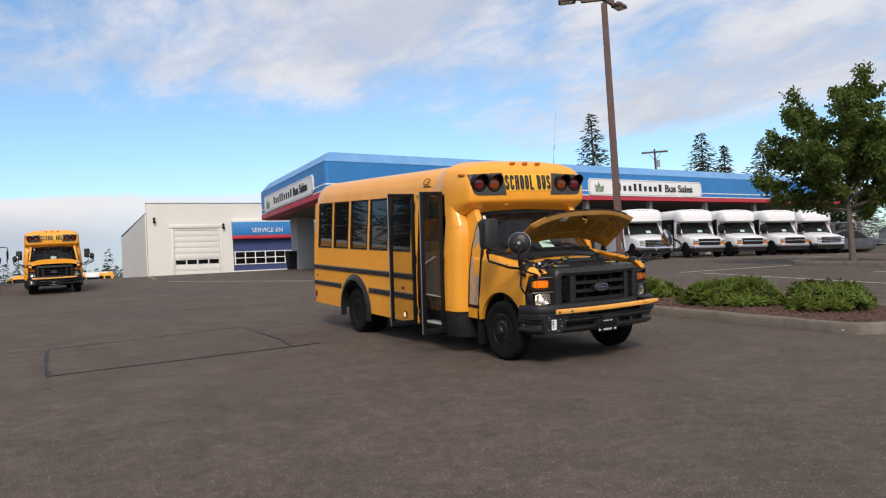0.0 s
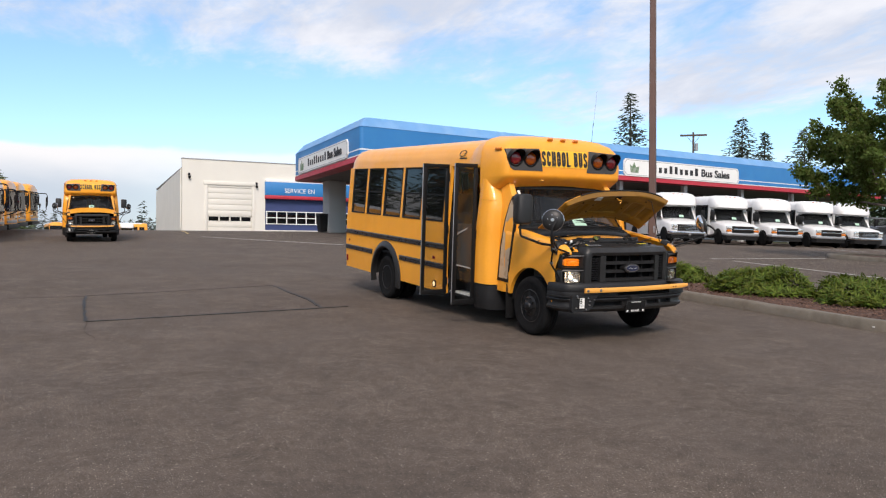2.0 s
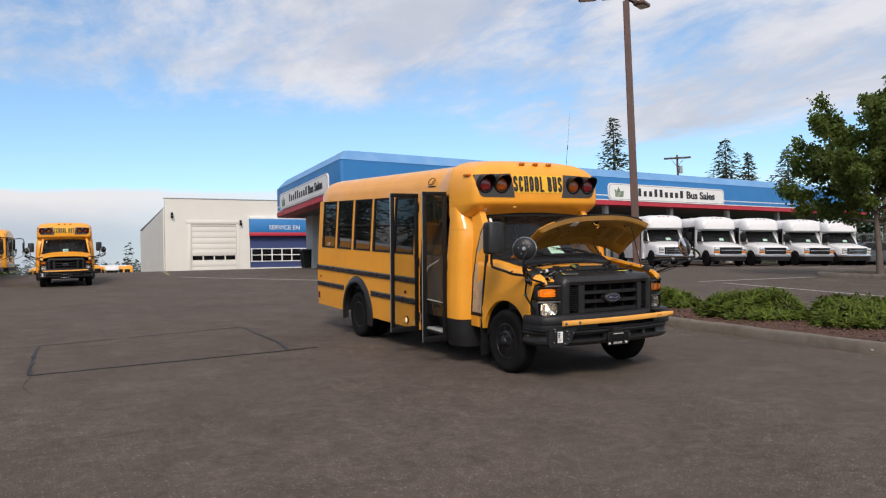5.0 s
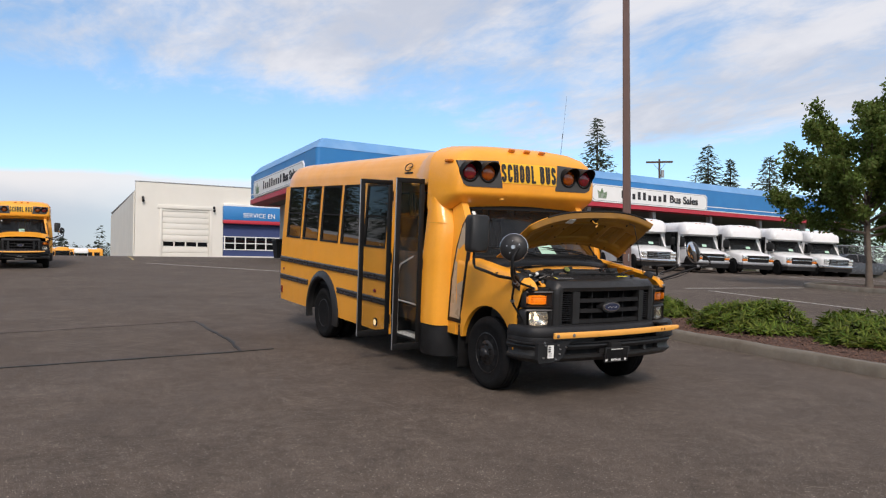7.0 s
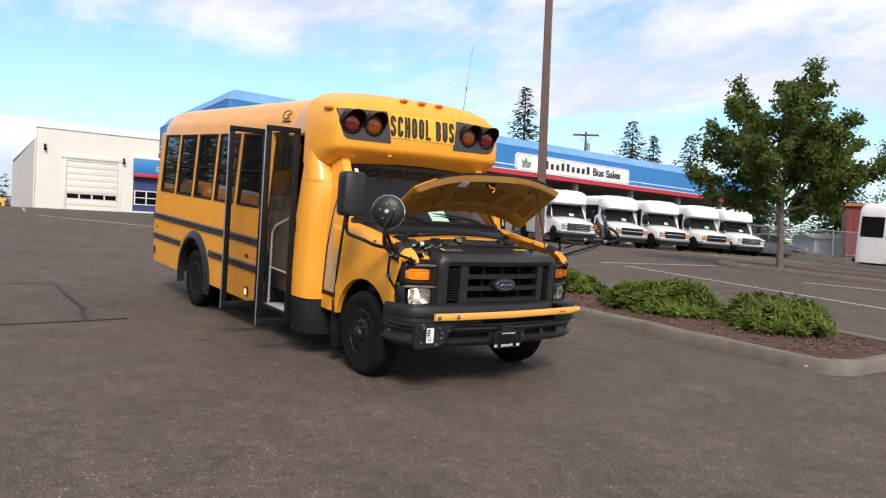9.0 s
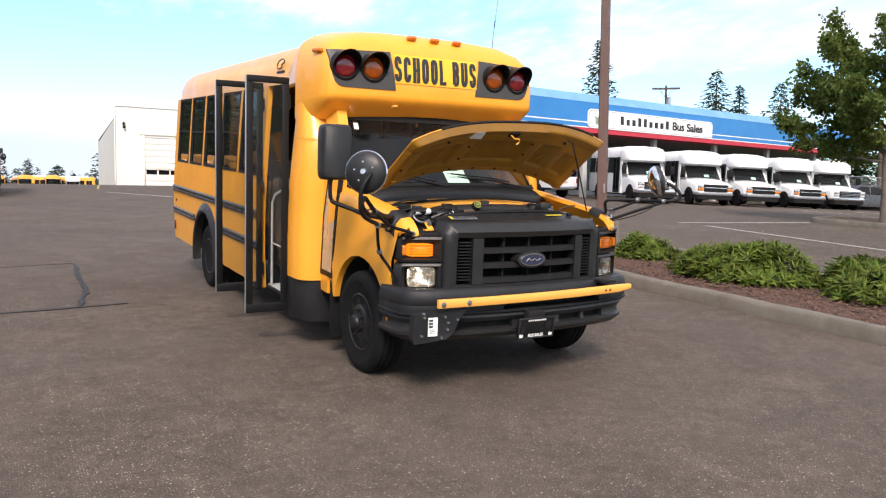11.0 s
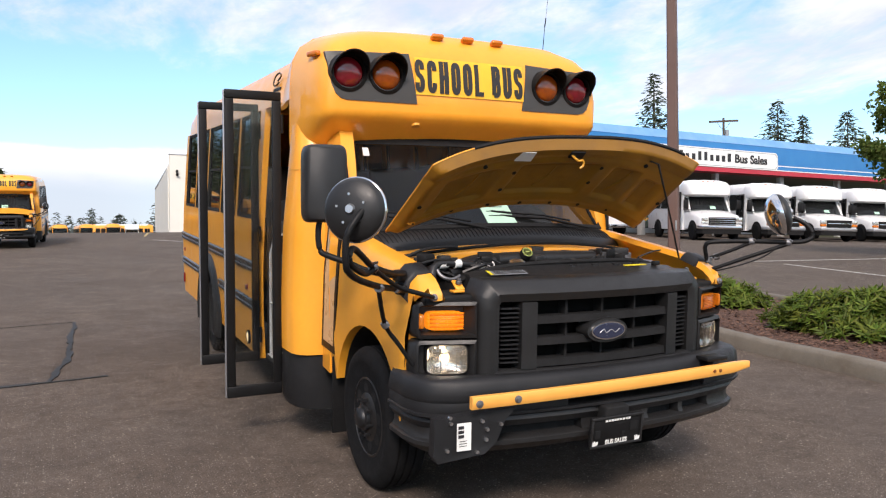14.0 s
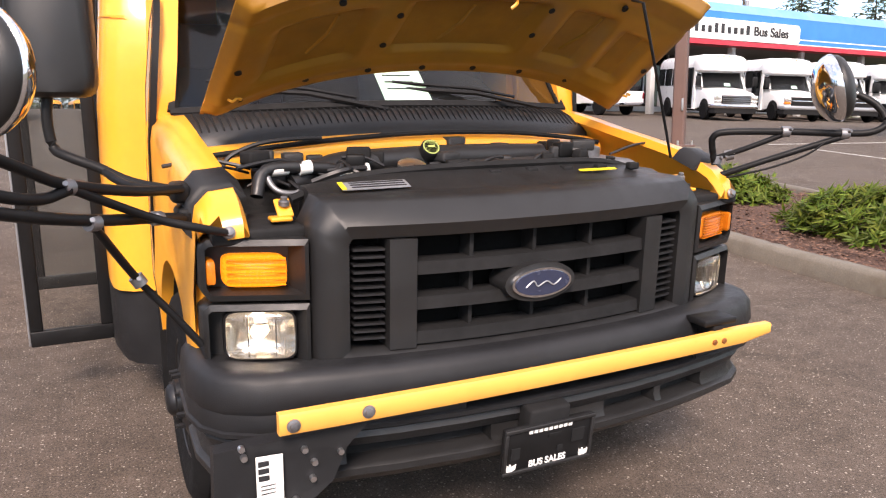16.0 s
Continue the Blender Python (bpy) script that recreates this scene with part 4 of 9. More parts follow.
    letters("SERVICE EN", 0.62, pose(11.4, -0.37, 6.9, 90, 0, 0), FASCIA_WHITE, t, "service_lettering", 0.01, "white lettering")
    for j in range(9):
        for i in range(2):
            bm = B()
            box(bm, 8.2 + j * 1.02, 9.1 + j * 1.02, 0.14, 0.17, 3.62 + i * 0.62, 4.16 + i * 0.62)
            part("service_pane", bm, GLASS_SHOP, t, "dark service door pane", smooth=False)
    bm = B()
    for i in range(3):
        box(bm, 8.05, 17.3, 0.11, 0.19, 3.54 + i * 0.62, 3.62 + i * 0.62)
    for j in range(10):
        box(bm, 8.11 + j * 1.02, 8.20 + j * 1.02, 0.105, 0.185, 3.54, 4.86)
    part("glazing_bars", bm, FASCIA_WHITE, t, "white glazing bars", smooth=False)
    bm = B()
    box(bm, 7.95, 17.4, -0.02, 0.2, z0, 2.95)
    part("service_step", bm, WALL_WHITE, t, smooth=False)


make_workshop()


# ---- lamp pole ----
def make_pole():
    x, y = 5.67, 4.70
    g = ground_z(x, y)
    t = thing("parking_lot_lamp", "tall brown steel lot lamp on a round concrete base", "street lamp", pose(x, y, g + 0.1))
    bm = B()
    lathe(bm, [(0.30, -0.25), (0.30, 0.56), (0.27, 0.6), (0.0, 0.6)], (0, 0, 0), (0, 0, 1), 24)
    part("pedestal", bm, CONCRETE, t, "round concrete pedestal")
    bm = B()
    box(bm, -0.15, 0.15, -0.15, 0.15, 0.6, 0.625, 0.004)
    part("base_plate", bm, BROWN_STEEL, t)
    for sx in (-1, 1):
        for sy in (-1, 1):
            bm = B()
            cyl(bm, (sx * 0.115, sy * 0.115, 0.62), (sx * 0.115, sy * 0.115, 0.68), 0.014, seg=8)
            part("bolt", bm, STEEL, t)
    bm = B()
    rot = Matrix.Rotation(radians(35), 3, "Z")
    secs = []
    for z, h in ((0.62, 0.078), (6.72, 0.062)):
        ring = []
        for k in range(4):
            for d in (-0.75, 0.75):
                a = k * math.pi / 2
                p = Vector((h, d * h * 0.98, 0))
                ring.append(rot @ (Matrix.Rotation(a, 3, "Z") @ p) + Vector((0, 0, z)))
        secs.append(ring)
    rings(bm, secs)
    part("pole", bm, BROWN_STEEL, t, "square tapering brown steel pole", sharp=25)
    bm = B()
    box(bm, -0.055, -0.03, -0.1, -0.085, 1.05, 1.2, 0.003)
    part("hand_hole_cover", bm, GALV, t)
    bm = B()
    cyl(bm, (0, 0, 6.70), (0, 0, 6.88), 0.028, seg=10)
    part("spigot", bm, BROWN_STEEL, t)
    for az in (142, 22, -98):
        d = Vector((math.cos(radians(az)), math.sin(radians(az)), 0))
        bm = B()
        obox(bm, Matrix.Translation(d * 0.26 + Vector((0, 0, 6.86))) @ Matrix.Rotation(radians(az), 4, "Z"), 0.52, 0.07, 0.14, 0.008)
        tube(bm, [d * 0.48 + Vector((0, 0, 6.83)), d * 0.54 + Vector((0, 0, 6.87)), d * 0.64 + Vector((0, 0, 6.88))], 0.026, 8)
        arm = part("arm", bm, BROWN_STEEL, t)
        bm = B()
        m = Matrix.Translation(d * 0.83 + Vector((0, 0, 6.87))) @ Matrix.Rotation(radians(az), 4, "Z")
        obox(bm, m, 0.40, 0.26, 0.09, 0.025)
        cyl(bm, m @ Vector((-0.05, 0, 0.04)), m @ Vector((-0.05, 0, 0.10)), 0.03, seg=8)
        head = part("lamp_head", bm, BROWN_STEEL, t, "flat brown lamp head")
        bm = B()
        obox(bm, m @ Matrix.Translation((0.02, 0, -0.048)), 0.30, 0.19, 0.015)
        part("lens", bm, WHITE_LABEL, head)


make_pole()

# ---- small school bus ----
LOT_UP = Vector((-0.01475, -0.0523, 1)).normalized()
RAKE = 1.7
PROF = [(0.26, 1.055), (0.60, 1.07), (1.0, 1.07), (1.34, 1.055), (2.2, 1.0), (2.36, 0.975), (2.46, 0.925), (2.535, 0.85), (2.585, 0.72), (2.63, 0.40), (2.645, 0.0)]
WINDOWS = [(2.27, 2.95), (3.05, 3.74), (3.83, 4.54), (4.64, 5.31), (5.41, 6.08)]
WIN_Z = (1.345, 2.195)
ARCH_Y, ARCH_R, ARCH_Z = 4.36, 0.56, 0.27


def half_width(z):
    for (z0, x0), (z1, x1) in zip(PROF, PROF[1:]):
        if z <= z1:
            return x0 + (x1 - x0) * (z - z0) / (z1 - z0)
    return 0.0


def post_width(z):
    """The door post swells out beyond the body side, less so towards the cap."""
    return half_width(z) + 0.070 - 0.022 * max(0.0, min(1.0, (z - 1.34) / 0.72))


def lot_matrix(x, y, turn=0.0):
    """A pose on the sloping lot, standing square to it."""
    e = 0.6
    z = ground_z(x, y)
    dx, dy = (ground_z(x + e, y) - ground_z(x - e, y)) / (2 * e), (ground_z(x, y + e) - ground_z(x, y - e)) / (2 * e)
    up = Vector((-dx, -dy, 1)).normalized()
    q = Vector((0, 0, 1)).rotation_difference(up)
    return Matrix.Translation((x, y, z)) @ q.to_matrix().to_4x4() @ Matrix.Rotation(radians(turn), 4, "Z")


def wall(bm, s, ys, zlo, zhi, thick=0.045):
    """A stretch of the body side s, from zlo(y) to zhi, following the tumblehome."""
    cols = []
    for y in ys:
        z0 = zlo(y) if callable(zlo) else zlo
        zs = [z0 + (zhi - z0) * k / 6 for k in range(7)]
        cols.append([(s * half_width(z), y, z) for z in zs] + [(s * (half_width(z) - thick), y, z) for z in reversed(zs)])
    rings(bm, cols)


def arch_floor(y):
    d = abs(y - ARCH_Y)
    return max(0.26, ARCH_Z + math.sqrt(max(0.0, ARCH_R ** 2 - d * d))) if d < ARCH_R else 0.26


def swept(bm, path, section, cap=True):
    """Sweeps (outward, z) section points along a plan path of (x, y)."""
    secs = []
    n = len(path)
    for i, p in enumerate(path):
        a, b = Vector(path[max(i - 1, 0)]), Vector(path[min(i + 1, n - 1)])
        t = (b - a).normalized()
        o = Vector((t.y, -t.x))
        secs.append([(p[0] + o.x * u, p[1] + o.y * u, z) for u, z in section])
    rings(bm, secs, cap=cap)
    bmesh.ops.recalc_face_normals(bm, faces=bm.faces)


def nose(x):
    return -0.825 + 0.10 * (abs(x) / 0.7) ** 2.2


def bent_bar(bm, x0, x1, d0, d1, z0, z1, n=8, lean=0.0):
    """A bar across the nose: d is the depth behind the curved front, growing to the back."""
    secs = []
    for k in range(n + 1):
        x = x0 + (x1 - x0) * k / n
        y = nose(x)
        secs.append([(x, y + d0 + lean, z0), (x, y + d0, z1), (x, y + d1, z1), (x, y + d1 + lean, z0)])
    rings(bm, secs)


def wheel(parent, x, y, z, side, radius=0.38, width=0.22, dish=0.03, dual=False, hub_out=0.045, name="wheel"):
    """A tyre on a black steel disc wheel with hand holes, hub and nuts; side -1 faces -x."""
    w = thing(name, "", "")
    for key in ("label", "category"):
        if key in w:
            del w[key]
    w.parent = parent
    o, ax = (x, y, z), (side, 0, 0)
    for k in range(2 if dual else 1):
        bm = B()
        c = (x - side * k * 0.26, y, z)
        r = radius
        prof = [(r * 0.56, -width * 0.42), (r * 0.70, -width * 0.5), (r * 0.88, -width * 0.48), (r * 0.965, -width * 0.40), (r * 0.992, -width * 0.30)]
        for g in (-0.22, -0.02, 0.18):
            prof += [(r, width * (g - 0.06)), (r, width * (g + 0.06)), (r * 0.972, width * (g + 0.075)), (r * 0.972, width * (g + 0.105)), (r, width * (g + 0.12))]
        prof += [(r * 0.992, width * 0.34), (r * 0.965, width * 0.42), (r * 0.88, width * 0.49), (r * 0.79, width * 0.5), (r * 0.775, width * 0.485), (r * 0.70, width * 0.48), (r * 0.56, width * 0.40)]
        lathe(bm, prof, c, ax, 40)
        part("tyre", bm, RUBBER, w, "black tyre")
        bm = B()
        lathe(bm, [(r * 0.57, -width * 0.42), (r * 0.57, width * 0.40), (r * 0.54, width * 0.42), (r * 0.52, width * 0.38), (r * 0.50, width * 0.10), (r * 0.40, width * 0.02 + dish), (r * 0.24, width * 0.12 + dish), (r * 0.20, width * 0.13 + dish), (0.001, width * 0.13 + dish)], c, ax, 36)
        rim = part("rim", bm, RIM_BLACK, w, "black steel wheel disc")
    bm = B()
    b0 = width * 0.13 + dish
    lathe(bm, [(radius * 0.20, b0 - 0.01), (radius * 0.19, b0 + 0.015), (radius * 0.155, b0 + 0.02), (radius * 0.145, b0 + hub_out), (radius * 0.10, b0 + hub_out + 0.012), (0.001, b0 + hub_out + 0.014)], o, ax, 24)
    part("hub", bm, DARK_METAL if hub_out > 0.03 else BLACK, w, "dark metal wheel hub")
    for k in range(8):
        a = k * math.pi / 4 + 0.2
        p = Vector((x + side * b0, y + math.cos(a) * radius * 0.255, z + math.sin(a) * radius * 0.255))
        bm = B()
        cyl(bm, p - Vector((side * 0.02, 0, 0)), p + Vector((side * 0.024, 0, 0)), 0.0115, 0.009, 6)
        part("wheel_nut", bm, DARK_METAL if hub_out > 0.03 else BLACK, w)
    # Black plugs stand in for the shade inside the hand holes.
    for k in range(8):
        a = k * math.pi / 4 + 0.6
        p = Vector((x + side * (width * 0.03 + dish), y + math.cos(a) * radius * 0.405, z + math.sin(a) * radius * 0.405))
        bm = B()
        cyl(bm, p - Vector((side * 0.03, 0, 0)), p + Vector((side * 0.006, 0, 0)), 0.030, 0.030, 14)
        part("hand_hole", bm, BLACK_MATT, w)
    return w


def cap_y(x, z):
    """Front face of the moulded cap above the windscreen."""
    w = 1.065 if z < 2.3 else 1.065 - 0.06 * ((z - 2.3) / 0.3) ** 2
    yf = 0.615 + 0.05 * max(0.0, (z - 2.2) / 0.3) ** 2
    return yf + (1.16 - yf) * min(1.0, abs(x) / w) ** 38


def make_cap(bus):
    bm = B()
    levels = [(1.90, 1.066, 0.84, 16), (1.925, 1.066, 0.80, 19), (1.945, 1.066, 0.775, 22), (1.97, 1.066, 0.742, 26), (2.00, 1.066, 0.702, 30), (2.03, 1.066, 0.662, 34), (2.052, 1.066, 0.635, 37), (2.075, 1.066, 0.619, 38), (2.10, 1.065, 0.615, 38), (2.25, 1.065, 0.616, 38),
              (2.38, 1.055, 0.633, 34), (2.47, 1.035, 0.658, 27), (2.54, 0.995, 0.70, 18), (2.60, 0.905, 0.76, 9), (2.64, 0.76, 0.92, 5), (2.652, 0.5, 1.06, 3)]
    n = 64
    secs = []
    for z, w, yf, e in levels:
        ring = []
        for i in range(n + 1):
            a = -1 + 2 * i / n
            u = math.copysign(1 - (1 - abs(a)) ** 2.4, a)
            ring.append((w * u, yf + (1.18 - yf) * abs(u) ** e, z + 0.012 * (1 - u * u) * (1 if z > 2.05 else 0.4)))
        secs.append(ring)
    rings(bm, secs, close=False, cap=False)
    thicken(bm, 0.012, (0, 1.6, 2.2))
    # fairing from the cap back to the narrower roof sides
    for s in (-1, 1):
        secs = []
        for f in (0.0, 0.25, 0.5, 0.75, 1.0):
            g = f * f * (3 - 2 * f)
            col = []
            for z, w in ((2.20, 1.066), (2.25, 1.065), (2.32, 1.061), (2.38, 1.055), (2.47, 1.035), (2.54, 0.995), (2.60, 0.905), (2.635, 0.76)):
                col.append((w + (half_width(z) - 0.006 - w) * g, 1.165 + 0.55 * f, z - 0.006 * f))
            secs.append([(s * x, y, z) for x, y, z in col] + [(s * (x - 0.02), y, z - 0.02) for x, y, z in reversed(col)])
        rings(bm, secs)
    bmesh.ops.recalc_face_normals(bm, faces=bm.faces)
    part("front_cap", bm, YELLOW, bus, "moulded yellow cap over the windscreen")


def plate_on_cap(bm, outline, lift, base=0.0):
    """Lays an (x, z) outline on the curved cap, filled with a fine grid."""
    xs = [p[0] for p in outline]
    cx, cz = sum(xs) / len(xs), sum(p[1] for p in outline) / len(outline)
    loops = []
    for f in (1.0, 0.8, 0.6, 0.4, 0.2):
        loops.append([bm.verts.new((cx + (x - cx) * f, cap_y(cx + (x - cx) * f, cz + (z - cz) * f) - lift, cz + (z - cz) * f)) for x, z in outline])
    back = [bm.verts.new((x, cap_y(x, z) + 0.02, z)) for x, z in outline]
    for a, b in zip([back] + loops, loops):
        for i in range(len(a)):
            j = (i + 1) % len(a)
            bm.faces.new((a[i], a[j], b[j], b[i]))
    bm.faces.new(loops[-1])
    bmesh.ops.recalc_face_normals(bm, faces=bm.faces)


def densify(outline, step):
    out = []
    for i, p in enumerate(outline):
        q = outline[(i + 1) % len(outline)]
        n = max(1, int(math.hypot(q[0] - p[0], q[1] - p[1]) / step))
        out += [(p[0] + (q[0] - p[0]) * k / n, p[1] + (q[1] - p[1]) * k / n) for k in range(n)]
    return out


def make_warning_lamps(bus):
    for s in (-1, 1):
        o = [(s * k - 0.02, z) for k, z in ((0.965, 2.44), (0.43, 2.465), (0.385, 2.155), (0.845, 2.155), (0.885, 2.165), (0.915, 2.19), (0.94, 2.25))]
        bm = B()
        plate_on_cap(bm, densify(o if s < 0 else o[::-1], 0.05), 0.006)
        panel = part("lamp_panel", bm, LAMP_GREY, bus, "dark grey lamp panel")
        for x, lens, lab in ((0.83, RED_LENS, "dark red warning lamp"), (0.585, AMBER_LENS, "dark amber warning lamp")):
            x = s * x - 0.026
            c = Vector((x, cap_y(x, 2.32), 2.32))
            lamp = part("warning_lamp", (lambda b: (lathe(b, [(0.118, -0.04), (0.118, 0.018), (0.100, 0.026), (0.094, 0.012), (0.094, -0.02)], c, (0, -1, 0), 30), b)[1])(B()), BLACK, panel, lab)
            bm = B()
            lathe(bm, [(0.094, -0.005), (0.092, 0.012), (0.075, 0.028), (0.045, 0.038), (0.001, 0.042)], c, (0, -1, 0), 30)
            part("lens", bm, lens, lamp)
            bm = B()
            secs = []
            for k in range(19):
                a = radians(-18 + 216 * k / 18)
                reach = 0.035 + 0.105 * max(0.0, math.sin(a)) ** 0.7
                p0, p1 = Vector((math.cos(a) * 0.118, 0, math.sin(a) * 0.118)), Vector((math.cos(a) * 0.112, 0, math.sin(a) * 0.112))
                secs.append([c + p0 + Vector((0, -0.01, 0)), c + p0 + Vector((0, -reach, 0)), c + p1 + Vector((0, -reach, 0)), c + p1 + Vector((0, -0.01, 0))])
            rings(bm, secs)
            part("visor", bm, BLACK, lamp)
    bm = B()
    plate_on_cap(bm, densify([(-0.415, 2.215), (0.375, 2.215), (0.375, 2.45), (-0.415, 2.45)], 0.05), 0.007)
    sign = part("name_board", bm, SIGN_YELLOW, bus, "reflective yellow board")
    stroke_text("SCHOOL BUS", 0.79, 0.205, 0.0285, lambda u, v, w: Vector((u - 0.026, cap_y(u - 0.026, 2.332 + v) - 0.0072 - w, 2.332 + v)), INK, sign, "letter", "black block letter", 0.005)
    for x in (-0.22, 0.0, 0.22):
        bm = B()
        obox(bm, Matrix.Translation((x, 0.72, 2.60)) @ Matrix.Rotation(radians(-32), 4, "X"), 0.085, 0.05, 0.03, 0.012)
        part("marker_lamp", bm, AMBER_DIM, bus, "small amber roof marker lamp")
    for s in (-1, 1):
        bm = B()
        obox(bm, Matrix.Translation((s * 1.018, 0.80, 2.44)) @ Matrix.Rotation(radians(s * 74), 4, "Z"), 0.12, 0.03, 0.032, 0.01)
        part("marker_lamp", bm, AMBER_DIM, bus, "small amber corner marker lamp")
    bm = B()
    lathe(bm, [(0.028, 0), (0.026, 0.014), (0.001, 0.018)], (-0.42, 0.60, 2.028), (0, -0.35, -1), 16)
    part("cap_light", bm, YELLOW_DULL, bus, "small dull lamp under the cap")


def make_body(bus, door_open):
    ys = lambda a, b, n: [a + (b - a) * k / n for k in range(n + 1)]
    for s in (-1, 1):
        front = 2.12 if s < 0 else 1.15
        bm = B()
        run = ys(front, ARCH_Y - ARCH_R - 0.002, 6) + [ARCH_Y - ARCH_R * math.cos(math.pi * k / 24) for k in range(25)] + ys(ARCH_Y + ARCH_R + 0.002, 6.30, 4)
        wall(bm, s, run, arch_floor, WIN_Z[0])
        bmesh.ops.recalc_face_normals(bm, faces=bm.faces)
        part("side_panel", bm, YELLOW, bus, "yellow riveted side panel", sharp=40)
        edges = [front] + [v for w in WINDOWS for v in w] + [6.30]
        if s > 0:
            edges = [1.15, 1.45, 2.10] + edges[1:]
        for a, b in zip(edges[::2], edges[1::2]):
            bm = B()
            wall(bm, s, [a, b], WIN_Z[0] - 0.002, WIN_Z[1] + 0.012)
            bmesh.ops.recalc_face_normals(bm, faces=bm.faces)
            part("window_pillar", bm, YELLOW, bus, sharp=40)
        # front post of the doorway, rounded into the cab
        bm = B()
        secs = []
        for z in (0.555, 0.9, 1.34, 1.5, 1.6, 1.7, 1.8, 1.9, 2.0, 2.1):
            w = post_width(z)
            pts = [(w - 0.07, 1.17), (w - 0.008, 1.155), (w, 1.12), (w - 0.003, 1.0), (w - 0.010, 0.915), (w - 0.032, 0.855), (w - 0.085, 0.815), (w - 0.21, 0.79), (w - 0.22, 0.86), (w - 0.10, 0.95), (w - 0.07, 1.05)]
            g = max(0.0, min(1.0, (z - 1.62) / 0.46))
            back = 0.5 * g * g * (3 - 2 * g)
            secs.append([(s * x, y + back * max(0.0, 1.12 - y), z) for x, y in pts])
        rings(bm, secs)
        bmesh.ops.recalc_face_normals(bm, faces=bm.faces)
        part("door_post", bm, YELLOW, bus, "broad yellow post beside the doorway", sharp=50)
        # seam across the post
        bm = B()
        w = post_width(1.72) + 0.0015
        path = [(w - 0.008, 1.155), (w, 1.12), (w - 0.003, 1.0), (w - 0.010, 0.915), (w - 0.032, 0.855), (w - 0.085, 0.815)]
        rings(bm, [[(s * x, y, 1.716), (s * x, y, 1.722), (s * (x - 0.006), y, 1.722), (s * (x - 0.006), y, 1.716)] for x, y in path])
        bmesh.ops.recalc_face_normals(bm, faces=bm.faces)
        part("panel_seam", bm, YELLOW_DULL, bus)
    # roof and cant rails as one skin
    bm = B()
    n = 26
    secs = []
    for y, k, drop in ((1.10, 1, 0), (2.0, 1, 0), (3.5, 1, 0), (5.0, 1, 0), (5.9, 1, 0), (6.15, 0.995, 0.01), (6.25, 0.98, 0.035), (6.30, 0.95, 0.09)):
        ring = []
        zs = [p[0] for p in PROF if p[0] >= 2.2]
        half = []
        for z0, z1 in zip(zs, zs[1:]):
            half += [(half_width(z0 + (z1 - z0) * q / 3), z0 + (z1 - z0) * q / 3) for q in range(3)]
        half.append((0.0, 2.645))
        full = [(-x, z) for x, z in half] + [(x, z) for x, z in half[-2::-1]]
        for x, z in full:
            ring.append((x * k, y, z if z < 2.25 else z - drop))
        secs.append(ring)
    rings(bm, secs, close=False, cap=False)
    bm.faces.new([bm.verts.new((x * 0.995, y - 0.01, z)) for x, y, z in secs[-1]])
    bmesh.ops.recalc_face_normals(bm, faces=bm.faces)
    part("roof", bm, YELLOW, bus, "yellow curved roof", sharp=40)
    # rear wall
    bm = B()
    for a, b, c, d in ((-1.0, 1.0, 0.3, 1.4), (-1.0, -0.8, 1.4, 2.2), (-0.3, 0.3, 1.4, 2.2), (0.8, 1.0, 1.4, 2.2)):
        box(bm, a, b, 6.24, 6.30, c, d)
    bmesh.ops.recalc_face_normals(bm, faces=bm.faces)
    part("rear_wall", bm, YELLOW, bus, "yellow rear wall", smooth=False)
    for a, b in ((-0.8, -0.3), (0.3, 0.8)):
        bm = B()
        box(bm, a, b, 6.262, 6.270, 1.4, 2.2)
        part("rear_pane", bm, GLASS_DARK, bus, "dark rear window", smooth=False)
    # black skirt under the doorway post
    for s in (-1, 1):
        bm = B()
        secs = []
        for z, k in ((0.20, 0.98), (0.25, 1.0), (0.548, 1.0)):
            w = (post_width(0.5) + 0.004) * k
            secs.append([(s * x, y, z) for x, y in ((w - 0.06, 1.165), (w - 0.012, 1.145), (w, 1.09), (w - 0.006, 1.0), (w - 0.024, 0.925), (w - 0.058, 0.865), (w - 0.11, 0.825), (w - 0.21, 0.80), (w - 0.36, 0.80), (w - 0.36, 1.165))])
        rings(bm, secs)
        bmesh.ops.recalc_face_normals(bm, faces=bm.faces)
        part("skirt", bm, GREY_PLASTIC, bus, "dark grey lower skirt")
    # windows: rubber frame, cross bar, upper and lower pane
    for s in (-1, 1):
        wins = WINDOWS if s < 0 else [(1.45, 2.10)] + WINDOWS
        for y0, y1 in wins:
            def at(y, z, out):
                return (s * (half_width(z) + out), y, z)
            bm = B()
            z0, z1 = WIN_Z
            zm = z0 + (z1 - z0) * 0.49
            loops = []
            for d, out in ((0.0, 0.006), (0.0, -0.03), (0.028, -0.03), (0.028, 0.002)):
                loops.append([at(y0 + d, z0 + d, out), at(y1 - d, z0 + d, out), at(y1 - d, z1 - d, out), at(y0 + d, z1 - d, out)])
            rings(bm, loops + [loops[0]], cap=False)
            bmesh.ops.recalc_face_normals(bm, faces=bm.faces)
            wnd = part("window", bm, BLACK_MATT, bus, "black-framed split side window", smooth=False)
            bm = B()
            rings(bm, [[at(y, zm - 0.012, -0.001), at(y, zm + 0.012, -0.001), at(y, zm + 0.012, -0.028), at(y, zm - 0.012, -0.028)] for y in (y0 + 0.028, y1 - 0.028)])
            part("cross_bar", bm, BLACK_MATT, wnd, smooth=False)
